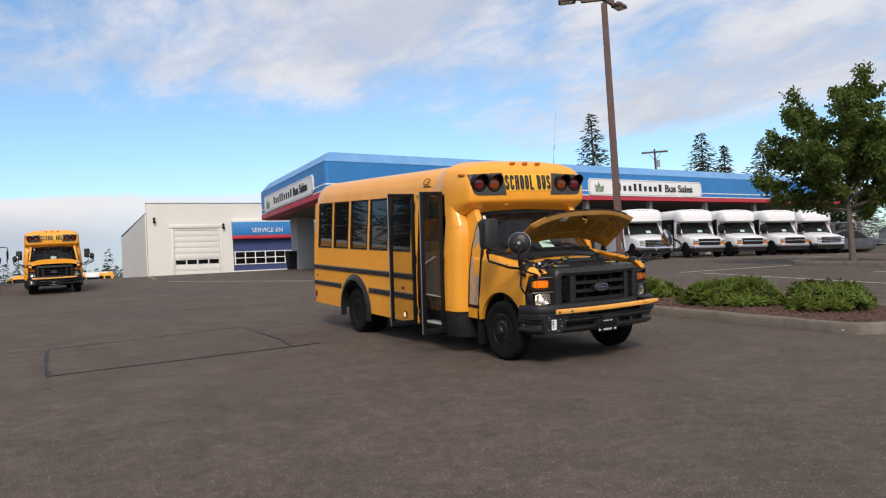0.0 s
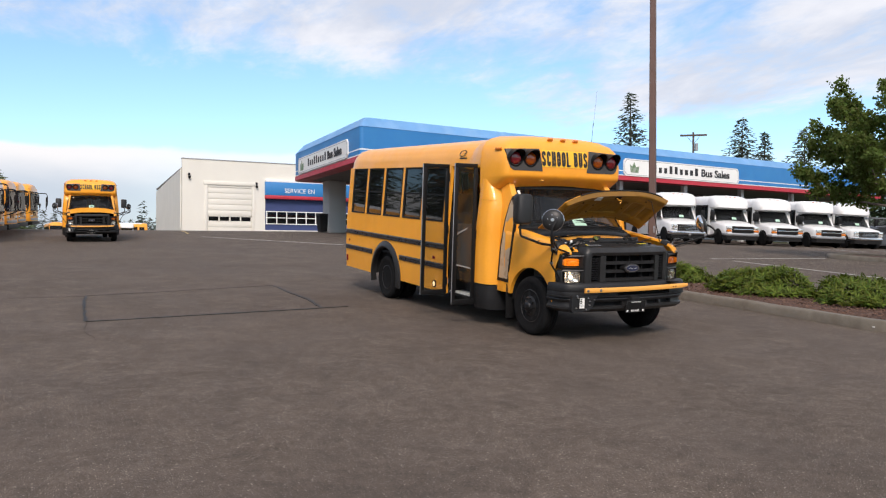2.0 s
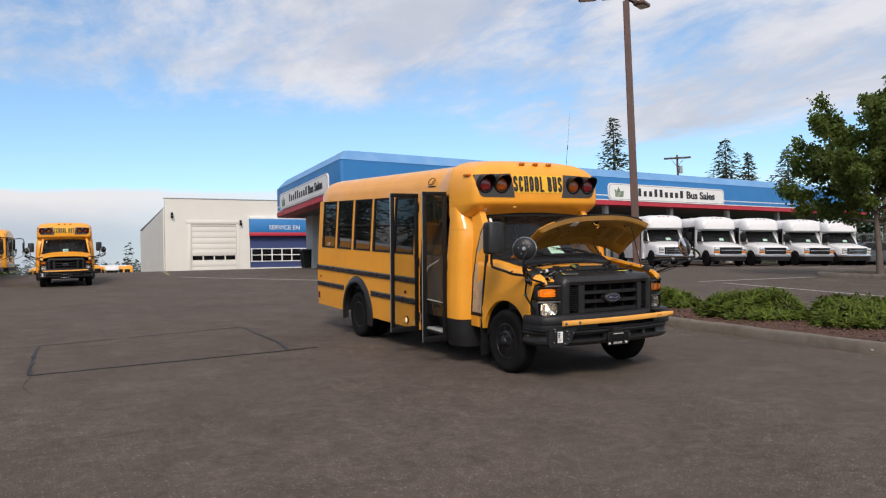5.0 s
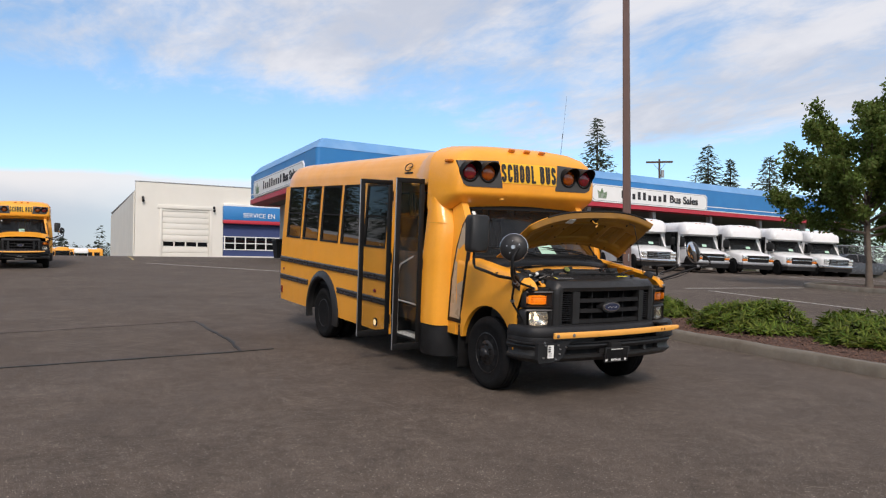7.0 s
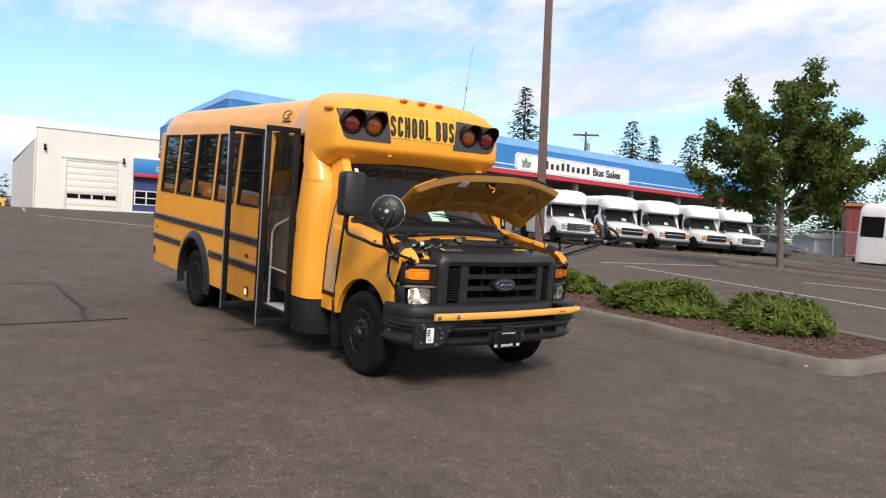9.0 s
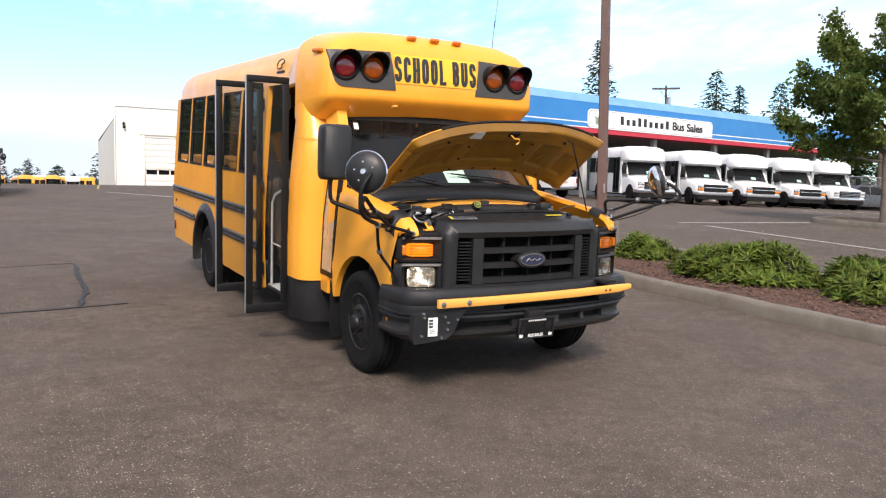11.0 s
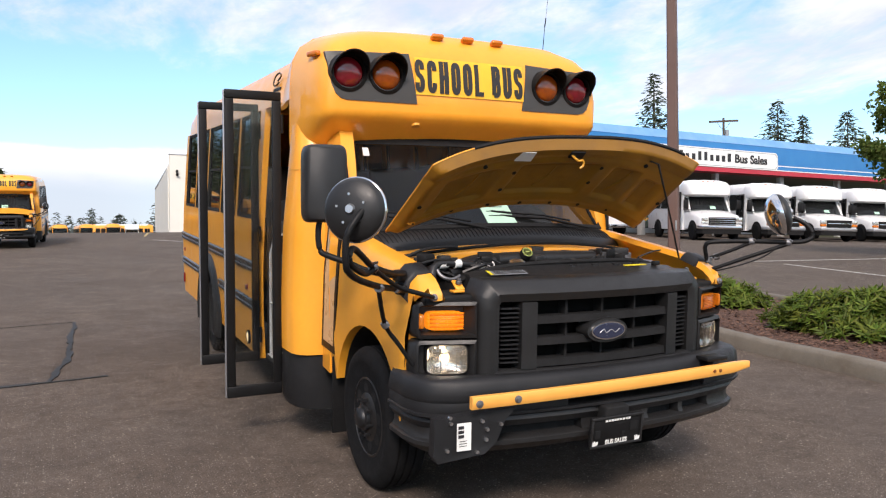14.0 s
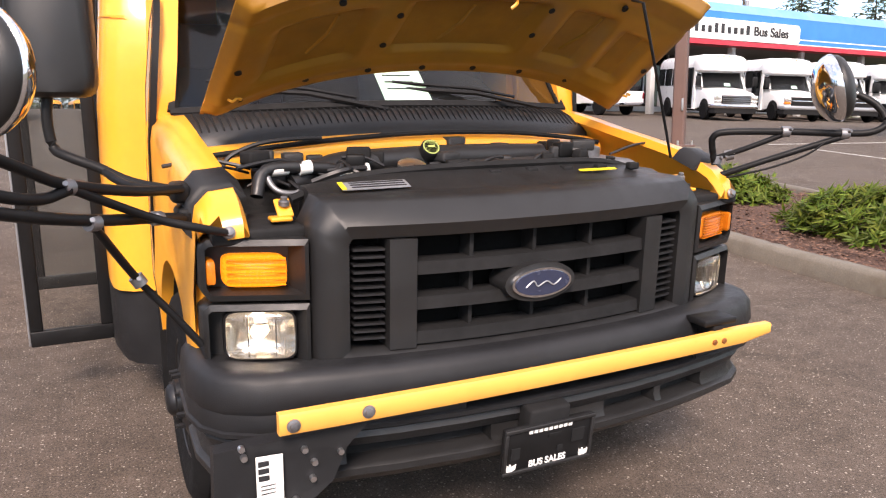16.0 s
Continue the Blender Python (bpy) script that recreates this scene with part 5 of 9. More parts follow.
            for a, b, out in ((z0 + 0.028, zm - 0.012, -0.016), (zm + 0.012, z1 - 0.028, -0.010)):
                bm = B()
                rings(bm, [[at(y, a, out), at(y, b, out), at(y, b, out - 0.004), at(y, a, out - 0.004)] for y in (y0 + 0.026, y1 - 0.026)])
                part("pane", bm, GLASS_DARK, wnd, smooth=False).visible_shadow = False
    # rub rails with two ribs
    for s in (-1, 1):
        for z0, spans in ((0.925, [(2.13, 6.29)]), (0.618, [(2.13, ARCH_Y - 0.60), (ARCH_Y + 0.60, 6.29)])):
            for a, b in spans:
                bm = B()
                sec = []
                for z, o in ((0, 0.0), (0.004, 0.014), (0.014, 0.02), (0.030, 0.02), (0.038, 0.009), (0.050, 0.009), (0.058, 0.02), (0.074, 0.02), (0.084, 0.014), (0.088, 0.0)):
                    sec.append((half_width(z0 + z) + o, z0 + z))
                rings(bm, [[(s * x, y, z) for x, z in sec] for y in (a, b)])
                bmesh.ops.recalc_face_normals(bm, faces=bm.faces)
                part("rub_rail", bm, STRIPE_GREY, bus, "black ribbed rub rail")
        # wheel arch flare
        bm = B()
        secs = []
        for k in range(29):
            a = radians(-14 + 208 * k / 28)
            dy, dz = math.cos(a), math.sin(a)
            ring = []
            for r, o in ((ARCH_R - 0.045, -0.05), (ARCH_R - 0.045, 0.035), (ARCH_R - 0.02, 0.05), (ARCH_R + 0.05, 0.028), (ARCH_R + 0.075, 0.0), (ARCH_R + 0.05, -0.03)):
                ring.append((s * (1.066 + o), ARCH_Y + dy * r, ARCH_Z + dz * r))
            secs.append(ring)
        rings(bm, secs)
        bmesh.ops.recalc_face_normals(bm, faces=bm.faces)
        part("wheel_arch_flare", bm, PLASTIC, bus, "black wheel arch flare")
        bm = B()
        obox(bm, Matrix.Translation((s * 1.072, 6.22, 0.44)), 0.02, 0.06, 0.12, 0.005)
        part("rear_reflector", bm, RED_LENS, bus)
        bm = B()
        obox(bm, Matrix.Translation((s * 1.074, 2.50, 0.78)), 0.016, 0.07, 0.045, 0.005)
        part("side_marker", bm, RED_LENS, bus, "small red side marker")
        bm = B()
        obox(bm, Matrix.Translation((s * 1.074, 6.12, 0.80)), 0.016, 0.04, 0.04, 0.005)
        part("side_marker", bm, RED_LENS, bus, "small red side marker")
        bm = B()
        lathe(bm, [(0.058, 0), (0.058, 0.012), (0.046, 0.018), (0.044, 0.010)], (s * 1.066, 2.46, 0.37), (s, 0, 0), 22)
        ring = part("step_lamp", bm, BLACK, bus, "round lit lamp by the doorway")
        bm = B()
        lathe(bm, [(0.044, 0.004), (0.04, 0.014), (0.001, 0.02)], (s * 1.066, 2.46, 0.37), (s, 0, 0), 22)
        part("lens", bm, LAMP_LIT if door_open else AMBER_DIM, ring)
    # emblem on the cant panel: open curl and a bar
    bm = B()
    pts = [(-0.998, 1.43, 2.375), (-0.992, 1.36, 2.402), (-0.990, 1.42, 2.43), (-0.994, 1.52, 2.41), (-1.0, 1.55, 2.36), (-1.001, 1.47, 2.345), (-0.999, 1.40, 2.36)]
    tube(bm, [(p[0] + 0.012, p[1] + 0.36, p[2]) for p in pts], 0.006, 6, 4)
    obox(bm, Matrix.Translation((-0.986, 1.81, 2.315)), 0.008, 0.20, 0.018)
    part("side_emblem", bm, GREY_PLASTIC, bus, "black curled emblem and bar")
    # inside
    bm = B()
    box(bm, -1.0, 1.0, 2.12, 6.22, 0.68, 0.72)
    box(bm, -0.2, 1.0, 0.85, 2.12, 0.68, 0.72)
    box(bm, -1.0, -0.96, 0.9, 1.18, 0.3, 0.68)
    part("floor", bm, FLOOR_RUBBER, bus, "black rubber bus floor", smooth=False)
    for k, (x0, z) in enumerate(((-1.02, 0.30), (-0.74, 0.50))):
        bm = B()
        box(bm, x0, x0 + 0.30, 1.18, 2.08, z - 0.03, z, 0.006)
        box(bm, x0 + 0.28, x0 + 0.30, 1.18, 2.08, z, z + 0.2)
        step = part("entry_step", bm, FLOOR_RUBBER, bus, "black entry step")
        bm = B()
        box(bm, x0 + 0.01, x0 + 0.24, 1.2, 2.06, z, z + 0.008, 0.003)
        part("step_tread", bm, STEP_WHITE, step, "pale worn step tread")
    bm = B()
    box(bm, -1.0, -0.22, 2.09, 2.12, 0.3, 1.5, 0.01)
    part("stair_panel", bm, BLACK_MATT, bus, "dark panel behind the steps")
    bm = B()
    tube(bm, [(-1.0, 1.98, 0.32), (-1.0, 1.98, 1.10), (-0.99, 1.93, 1.18), (-0.90, 1.36, 1.42)], 0.013, 8)
    tube(bm, [(-1.0, 1.98, 0.72), (-0.98, 1.22, 0.70)], 0.010, 8)
    part("grab_rail", bm, RAIL_GREY, bus, "pale steel grab rail")
    seat = None
    for j in range(5):
        for x in (-0.55, 0.55):
            y = 2.35 + j * 0.78
            bm = B()
            box(bm, x - 0.42, x + 0.42, y, y + 0.42, 0.98, 1.12, 0.04)
            obox(bm, Matrix.Translation((x, y + 0.47, 1.42)) @ Matrix.Rotation(radians(-8), 4, "X"), 0.84, 0.10, 0.72, 0.04)
            box(bm, x - 0.4, x - 0.36, y + 0.05, y + 0.4, 0.72, 0.99)
            box(bm, x + 0.36, x + 0.4, y + 0.05, y + 0.4, 0.72, 0.99)
            part("bench_seat", bm, SEAT, bus, "dark vinyl bench seat")
    for x in (-0.45, 0.47):
        bm = B()
        box(bm, x - 0.25, x + 0.25, 0.95, 1.42, 0.95, 1.10, 0.05)
        obox(bm, Matrix.Translation((x, 1.45, 1.45)) @ Matrix.Rotation(radians(-10), 4, "X"), 0.48, 0.13, 0.72, 0.05)
        obox(bm, Matrix.Translation((x, 1.50, 1.86)) @ Matrix.Rotation(radians(-10), 4, "X"), 0.28, 0.09, 0.17, 0.035)
        if x > 0:
            part("driver_seat", bm, SEAT_GREY, bus, "grey-blue driver seat")
        else:
            bm.free()
    bm = B()
    lathe(bm, [(0.19, -0.012), (0.205, 0.0), (0.19, 0.012), (0.178, 0.0)], (0.47, 0.72, 1.42), (0, -0.5, 0.86), 28)
    cyl(bm, (0.29, 0.72, 1.42), (0.65, 0.72, 1.42), 0.015, seg=8)
    part("steering_wheel", bm, BLACK_MATT, bus)
    bm = B()
    box(bm, -0.9, 0.9, 0.42, 0.72, 1.05, 1.36, 0.05)
    part("dashboard", bm, BLACK_MATT, bus)
    bm = B()
    box(bm, -0.94, 0.94, 0.90, 1.1, 2.04, 2.06)
    for s in (-1, 1):
        box(bm, s * 0.94 - 0.02, s * 0.94 + 0.02, 1.18, 6.2, 0.72, WIN_Z[0])
    part("inner_lining", bm, INTERIOR, bus, smooth=False)
    bm = B()
    for y in (2.5, 4.2, 6.0):
        box(bm, -0.8, 0.8, y - 0.06, y + 0.06, 0.28, 0.36)
    for s in (-1, 1):
        box(bm, s * 0.42 - 0.05, s * 0.42 + 0.05, -0.6, 6.2, 0.36, 0.50)
    cyl(bm, (-0.8, ARCH_Y, 0.25), (0.8, ARCH_Y, 0.25), 0.07)
    cyl(bm, (-0.8, 0, 0.36), (0.8, 0, 0.36), 0.05)
    box(bm, -0.95, 0.95, 1.2, 6.2, 0.5, 0.67)
    part("chassis", bm, BLACK_MATT, bus, "black chassis under the body", smooth=False)


def make_door_leaf(bus, y, x0, x1, z0, z1, name_label):
    """One glazed leaf that stands straight out from the side."""
    bm = B()
    w, t = 0.055, 0.034
    for a, b, c, d in ((x0, x1, z1 - w, z1), (x0, x1, z0, z0 + w + 0.02), (x0, x0 + w, z0 + w + 0.02, z1 - w), (x1 - w, x1, z0 + w + 0.02, z1 - w)):
        box(bm, a, b, y - t / 2, y + t / 2, c, d, 0.006)
    leaf_ = part("door_leaf", bm, BLACK, bus, name_label)
    bm = B()
    box(bm, x0 + w - 0.008, x1 - w + 0.008, y - 0.004, y + 0.004, z0 + w, z1 - w + 0.008)
    part("pane", bm, GLASS_CLEAR, leaf_, "clear door glass", smooth=False).visible_shadow = False
    bm = B()
    box(bm, x0 - 0.010, x0, y - 0.007, y + 0.007, z0 + 0.005, z1 - 0.005, 0.003)
    part("edge_seal", bm, SILVER, leaf_, "thin grey edge seal")
    for z in (z0 + 0.2, (z0 + z1) / 2, z1 - 0.2):
        bm = B()
        cyl(bm, (x1 + 0.008, y, z - 0.06), (x1 + 0.008, y, z + 0.06), 0.012, seg=8)
        part("hinge", bm, BLACK, leaf_)


# ---- cab, nose and engine bay of the small school bus ----
def fender_top(y):
    pts = [(-0.70, 1.085), (-0.66, 1.135), (-0.60, 1.18), (-0.5, 1.22), (-0.40, 1.243), (-0.2, 1.275), (0.1, 1.32), (0.35, 1.35), (0.85, 1.36)]
    for (a, p), (b, q) in zip(pts, pts[1:]):
        if y <= b:
            return p + (q - p) * (y - a) / (b - a)
    return pts[-1][1]


PANEL = [(0.48, 0.62, 0.82, 0.97, 0.955), (0.9, 0.60, 0.82, 0.975, 0.955), (1.34, 0.42, 0.82, 0.965, 0.945), (1.55, 0.46, 0.82, 0.935, 0.93), (1.78, 0.60, 0.83, 0.90, 0.915), (1.96, 0.74, 0.88, 0.87, 0.91), (2.05, 0.76, 0.92, 0.87, 0.93)]


def make_cab(bus):
    R, cz = 0.475, 0.40
    for s in (-1, 1):
        bm = B()
        ys = [-0.70, -0.675, -0.64, -0.60, -0.55] + [-R * math.cos(math.pi * k / 18) for k in range(19)] + [0.55, 0.62]
        secs = []
        for y in ys:
            low = 1.03 if y < -0.56 else (0.60 if y < -0.5 else 0.48)
            zb = max(low, cz + math.sqrt(max(0, R * R - y * y))) if abs(y) < R else low
            zt = fender_top(y)
            pull = 0.03 * max(0.0, (-0.40 - y) / 0.3) ** 2
            lip = 0.018 if abs(y) < R + 0.01 else 0.0
            ring = [(0.955 + lip - pull, zb), (0.975 + lip * 0.6 - pull, zb + (zt - zb) * 0.25), (0.975 - pull, zb + (zt - zb) * 0.5), (0.972 - pull, zt - 0.10), (0.962 - pull, zt - 0.045), (0.925 - pull, zt - 0.008), (0.85, zt),
                    (0.835, zt - 0.03), (0.88 - pull, zt - 0.08), (0.90 - pull, zt - 0.18 if zt - 0.18 > zb else zb + 0.02), (0.92 - pull, zb)]
            secs.append([(s * x, max(y, nose(x) + 0.105) if z < 1.075 else max(y, nose(x) - 0.005), z) for x, z in ring])
        rings(bm, secs)
        # panel between cab and body, with the A post
        secs = []
        for z, ya, yb, w0, w1 in PANEL:
            secs.append([(s * w0, ya, z), (s * (w0 + w1) / 2, (ya + yb) / 2, z), (s * w1, yb, z), (s * (w1 - 0.05), yb, z), (s * (w0 - 0.09), ya + 0.06, z), (s * (w0 - 0.085), ya + 0.0, z)])
        rings(bm, secs)
        bmesh.ops.recalc_face_normals(bm, faces=bm.faces)
        part("cab_wing", bm, YELLOW, bus, "yellow cab wing and post", sharp=40)
        bm = B()
        pad = []
        for y, o in ((-0.545, 0.002), (-0.535, 0.012), (-0.44, 0.014), (-0.43, 0.002)):
            zt = fender_top(y)
            out = [(0.977, zt - 0.125), (0.972, zt - 0.09), (0.962, zt - 0.045), (0.925, zt - 0.006), (0.845, zt + 0.001)]
            pad.append([(s * (x + o), y, z + o) for x, z in out] + [(s * (x - 0.03), y, z - 0.03) for x, z in reversed(out)])
        rings(bm, pad)
        bmesh.ops.recalc_face_normals(bm, faces=bm.faces)
        part("wing_pad", bm, GREY_PLASTIC, bus, "dark grey plastic wing pad", sharp=50)
        bm = B()
        lathe(bm, [(0.017, -0.01), (0.017, 0.004), (0.011, 0.007), (0.010, 0.014), (0.001, 0.016)], (s * 0.888, nose(0.888) - 0.012, 1.10), (0, -1, 0.35), 12)
        part("wing_bolt", bm, DULL_METAL, bus)
    # black inner arches and mud flap
    for s in (-1, 1):
        bm = B()
        secs = []
        for k in range(17):
            a = math.pi * k / 16
            secs.append([(s * x, 0.465 * math.cos(a), 0.40 + 0.465 * math.sin(a)) for x in (0.93, 0.45)])
        rings(bm, secs, close=False, cap=False)
        part("wheel_housing", bm, BLACK_MATT, bus)
        bm = B()
        box(bm, s * 0.72, s * 0.98, 0.53, 0.545, 0.13, 0.60, 0.004)
        part("mud_flap", bm, RUBBER, bus, "black rubber mud flap")
        bm = B()
        secs = []
        for k in range(17):
            a = math.pi * k / 16
            secs.append([(s * x, ARCH_Y + 0.53 * math.cos(a), ARCH_Z + 0.53 * math.sin(a)) for x in (1.03, 0.4)])
        rings(bm, secs, close=False, cap=False)
        part("wheel_housing", bm, BLACK_MATT, bus)
        # black-framed narrow corner window: opaque pale tan paints what its glass reflects
        out = [(0.80, 0.62), (0.50, 0.62), (0.46, 0.95), (0.415, 1.25), (0.41, 1.5), (0.48, 1.68), (0.57, 1.79), (0.62, 1.70), (0.69, 1.45), (0.76, 1.1)]
        def on(y, z, o):
            w = 0.974
            for (z0, a0, b0, p0, q0), (z1, a1, b1, p1, q1) in zip(PANEL, PANEL[1:]):
                if z0 <= z <= z1:
                    f = (z - z0) / (z1 - z0)
                    ya, yb, wa, wb = a0 + (a1 - a0) * f, b0 + (b1 - b0) * f, p0 + (p1 - p0) * f, q0 + (q1 - q0) * f
                    w = wa + (wb - wa) * max(0.0, min(1.0, (y - ya) / (yb - ya)))
            return (s * (w + o + 0.006), y, z)
        def ringo(d, o):
            cy, cz_ = 0.60, 1.2
            return [on(cy + (y - cy) * (1 - d), cz_ + (z - cz_) * (1 - d * 0.35), o) for y, z in out]
        bm = B()
        rings(bm, [ringo(0, -0.02), ringo(0, 0.004), ringo(0.22, 0.005), ringo(0.22, -0.02)], cap=False)
        bmesh.ops.recalc_face_normals(bm, faces=bm.faces)
        win = part("corner_window", bm, BLACK, bus, "narrow black-framed corner window")
        inner = ringo(0.21, 0.0035)
        pale = B()
        pale.faces.new([pale.verts.new(p) for p in inner])
        thicken(pale, 0.006, (0, 0.7, 1.2))
        part("inner_panel", pale, TAN_REFLECTION, win, "corner pane, its reflection painted in pale tan", smooth=False)
    # windscreen
    def shield(u, v, d=0.0):
        x = u * (0.885 - 0.075 * v)
        y = 0.23 + 0.20 * abs(u) ** 2.6 + v * (0.56 - 0.14 * abs(u) ** 2.6)
        return (x, y - d, 1.355 + 0.035 * (1 - u * u) * (1 - v) + 0.59 * v)
    bm = B()
    n = 16
    grid = [[bm.verts.new(shield(-1 + 2 * i / n, j / 6)) for i in range(n + 1)] for j in range(7)]
    for j in range(6):
        for i in range(n):
            bm.faces.new((grid[j][i], grid[j][i + 1], grid[j + 1][i + 1], grid[j + 1][i]))
    ws = part("windscreen", bm, GLASS_SHIELD, bus, "dark windscreen with black rubber surround")
    ws.visible_shadow = False
    bm = B()
    loop = [shield(-1 + 2 * i / n, 0, 0.006) for i in range(n + 1)] + [shield(1, j / 6, 0.006) for j in range(1, 7)] + [shield(1 - 2 * i / n, 1, 0.006) for i in range(1, n + 1)] + [shield(-1, 1 - j / 6, 0.006) for j in range(1, 6)]
    tube(bm, loop + [loop[0]], 0.022, 6)
    part("rubber_surround", bm, BLACK_MATT, ws)
    bm = B()
    band = [[bm.verts.new(Vector(shield(-1 + 2 * i / n, v, 0.004))) for i in range(n + 1)] for v in (0.9, 1.0)]
    for i in range(n):
        bm.faces.new((band[0][i], band[0][i + 1], band[1][i + 1], band[1][i]))
    part("shade_band", bm, BLACK_MATT, ws)
    bm = B()
    p = [Vector(shield(u, v, 0.005)) for u, v in ((-0.10, 0.03), (0.135, 0.03), (0.12, 0.26), (-0.115, 0.26))]
    bm.faces.new([bm.verts.new(q) for q in p])
    thicken(bm, 0.002, (0, 2, 1.4))
    sheet = part("paper_sheet", bm, PAPER, ws, "pale green paper sheet", smooth=False)
    bm = B()
    for k in range(3):
        u = 0.14 + k * 0.035
        a, b_ = p[3].lerp(p[0], 0.25 + k * 0.2), p[2].lerp(p[1], 0.25 + k * 0.2)
        d = (b_ - a)
        tube(bm, [a + d * 0.14 + Vector((0, -0.004, 0.002)), a + d * 0.75 + Vector((0, -0.004, 0.002))], 0.002, 4)
    part("print_bars", bm, INK, sheet, "grey lines of small print", smooth=False)
    bm = B()
    obox(bm, Matrix.Translation(shield(0.0, 0.86, -0.05)), 0.22, 0.03, 0.07, 0.01)
    part("inside_mirror", bm, BLACK, ws)
    bm = B()
    p = [Vector(shield(u, v, 0.005)) for u, v in ((-0.87, 0.77), (-0.825, 0.77), (-0.825, 0.86), (-0.87, 0.86))]
    bm.faces.new([bm.verts.new(q) for q in p])
    part("sticker", bm, WHITE_LABEL, ws, "small white sticker", smooth=False)
    # header under the cap
    bm = B()
    bent = [(-0.92, 0.80), (-0.5, 0.77), (0, 0.76), (0.5, 0.77), (0.92, 0.80)]
    swept(bm, bent, [(-0.05, 1.915), (-0.03, 1.96), (0.0, 2.035), (-0.2, 2.05), (-0.2, 1.94)])
    part("header", bm, YELLOW, bus)
    # wiper cowl with ribs
    bm = B()
    secs = []
    for i in range(25):
        u = -1 + i / 12
        f = 1 - u * u
        y1, y0 = 0.235 + 0.17 * abs(u) ** 2.6, 0.085 + 0.10 * abs(u) ** 2.2
        secs.append([(u * 0.87, y0, 1.245 + 0.045 * f), (u * 0.87, y0 + 0.015, 1.285 + 0.045 * f), (u * 0.88, (y0 + y1) / 2, 1.325 + 0.04 * f), (u * 0.885, y1, 1.352 + 0.036 * f), (u * 0.885, y1, 1.25)])
    rings(bm, secs)
    bmesh.ops.recalc_face_normals(bm, faces=bm.faces)
    cowl = part("wiper_cowl", bm, PLASTIC, bus, "black ribbed wiper cowl")
    bm = B()
    for i in range(64):
        u = -0.93 + 1.86 * i / 63
        f = 1 - u * u
        y1, y0 = 0.235 + 0.17 * abs(u) ** 2.6, 0.085 + 0.10 * abs(u) ** 2.2
        tube(bm, [(u * 0.875, y0 + 0.03, 1.292 + 0.045 * f), (u * 0.88, (y0 + y1) / 2, 1.329 + 0.04 * f), (u * 0.883, y1 - 0.02, 1.350 + 0.037 * f)], 0.0038, 4)
    part("cowl_ribs", bm, BLACK_MATT, cowl)
    for x0, x1, z1 in ((-0.10, -0.72, 0.0), (0.62, 0.02, 0.0)):
        bm = B()
        tube(bm, [(x0, 0.19, 1.375), ((x0 + x1) / 2, 0.235, 1.435), (x1, 0.30, 1.45)], 0.010, 6)
        tube(bm, [(x0 - 0.12, 0.225, 1.42), ((x0 + x1) / 2, 0.255, 1.452), (x1 - 0.05, 0.315, 1.478)], 0.007, 6)
        part("wiper", bm, BLACK, bus, "black wiper arm and blade")


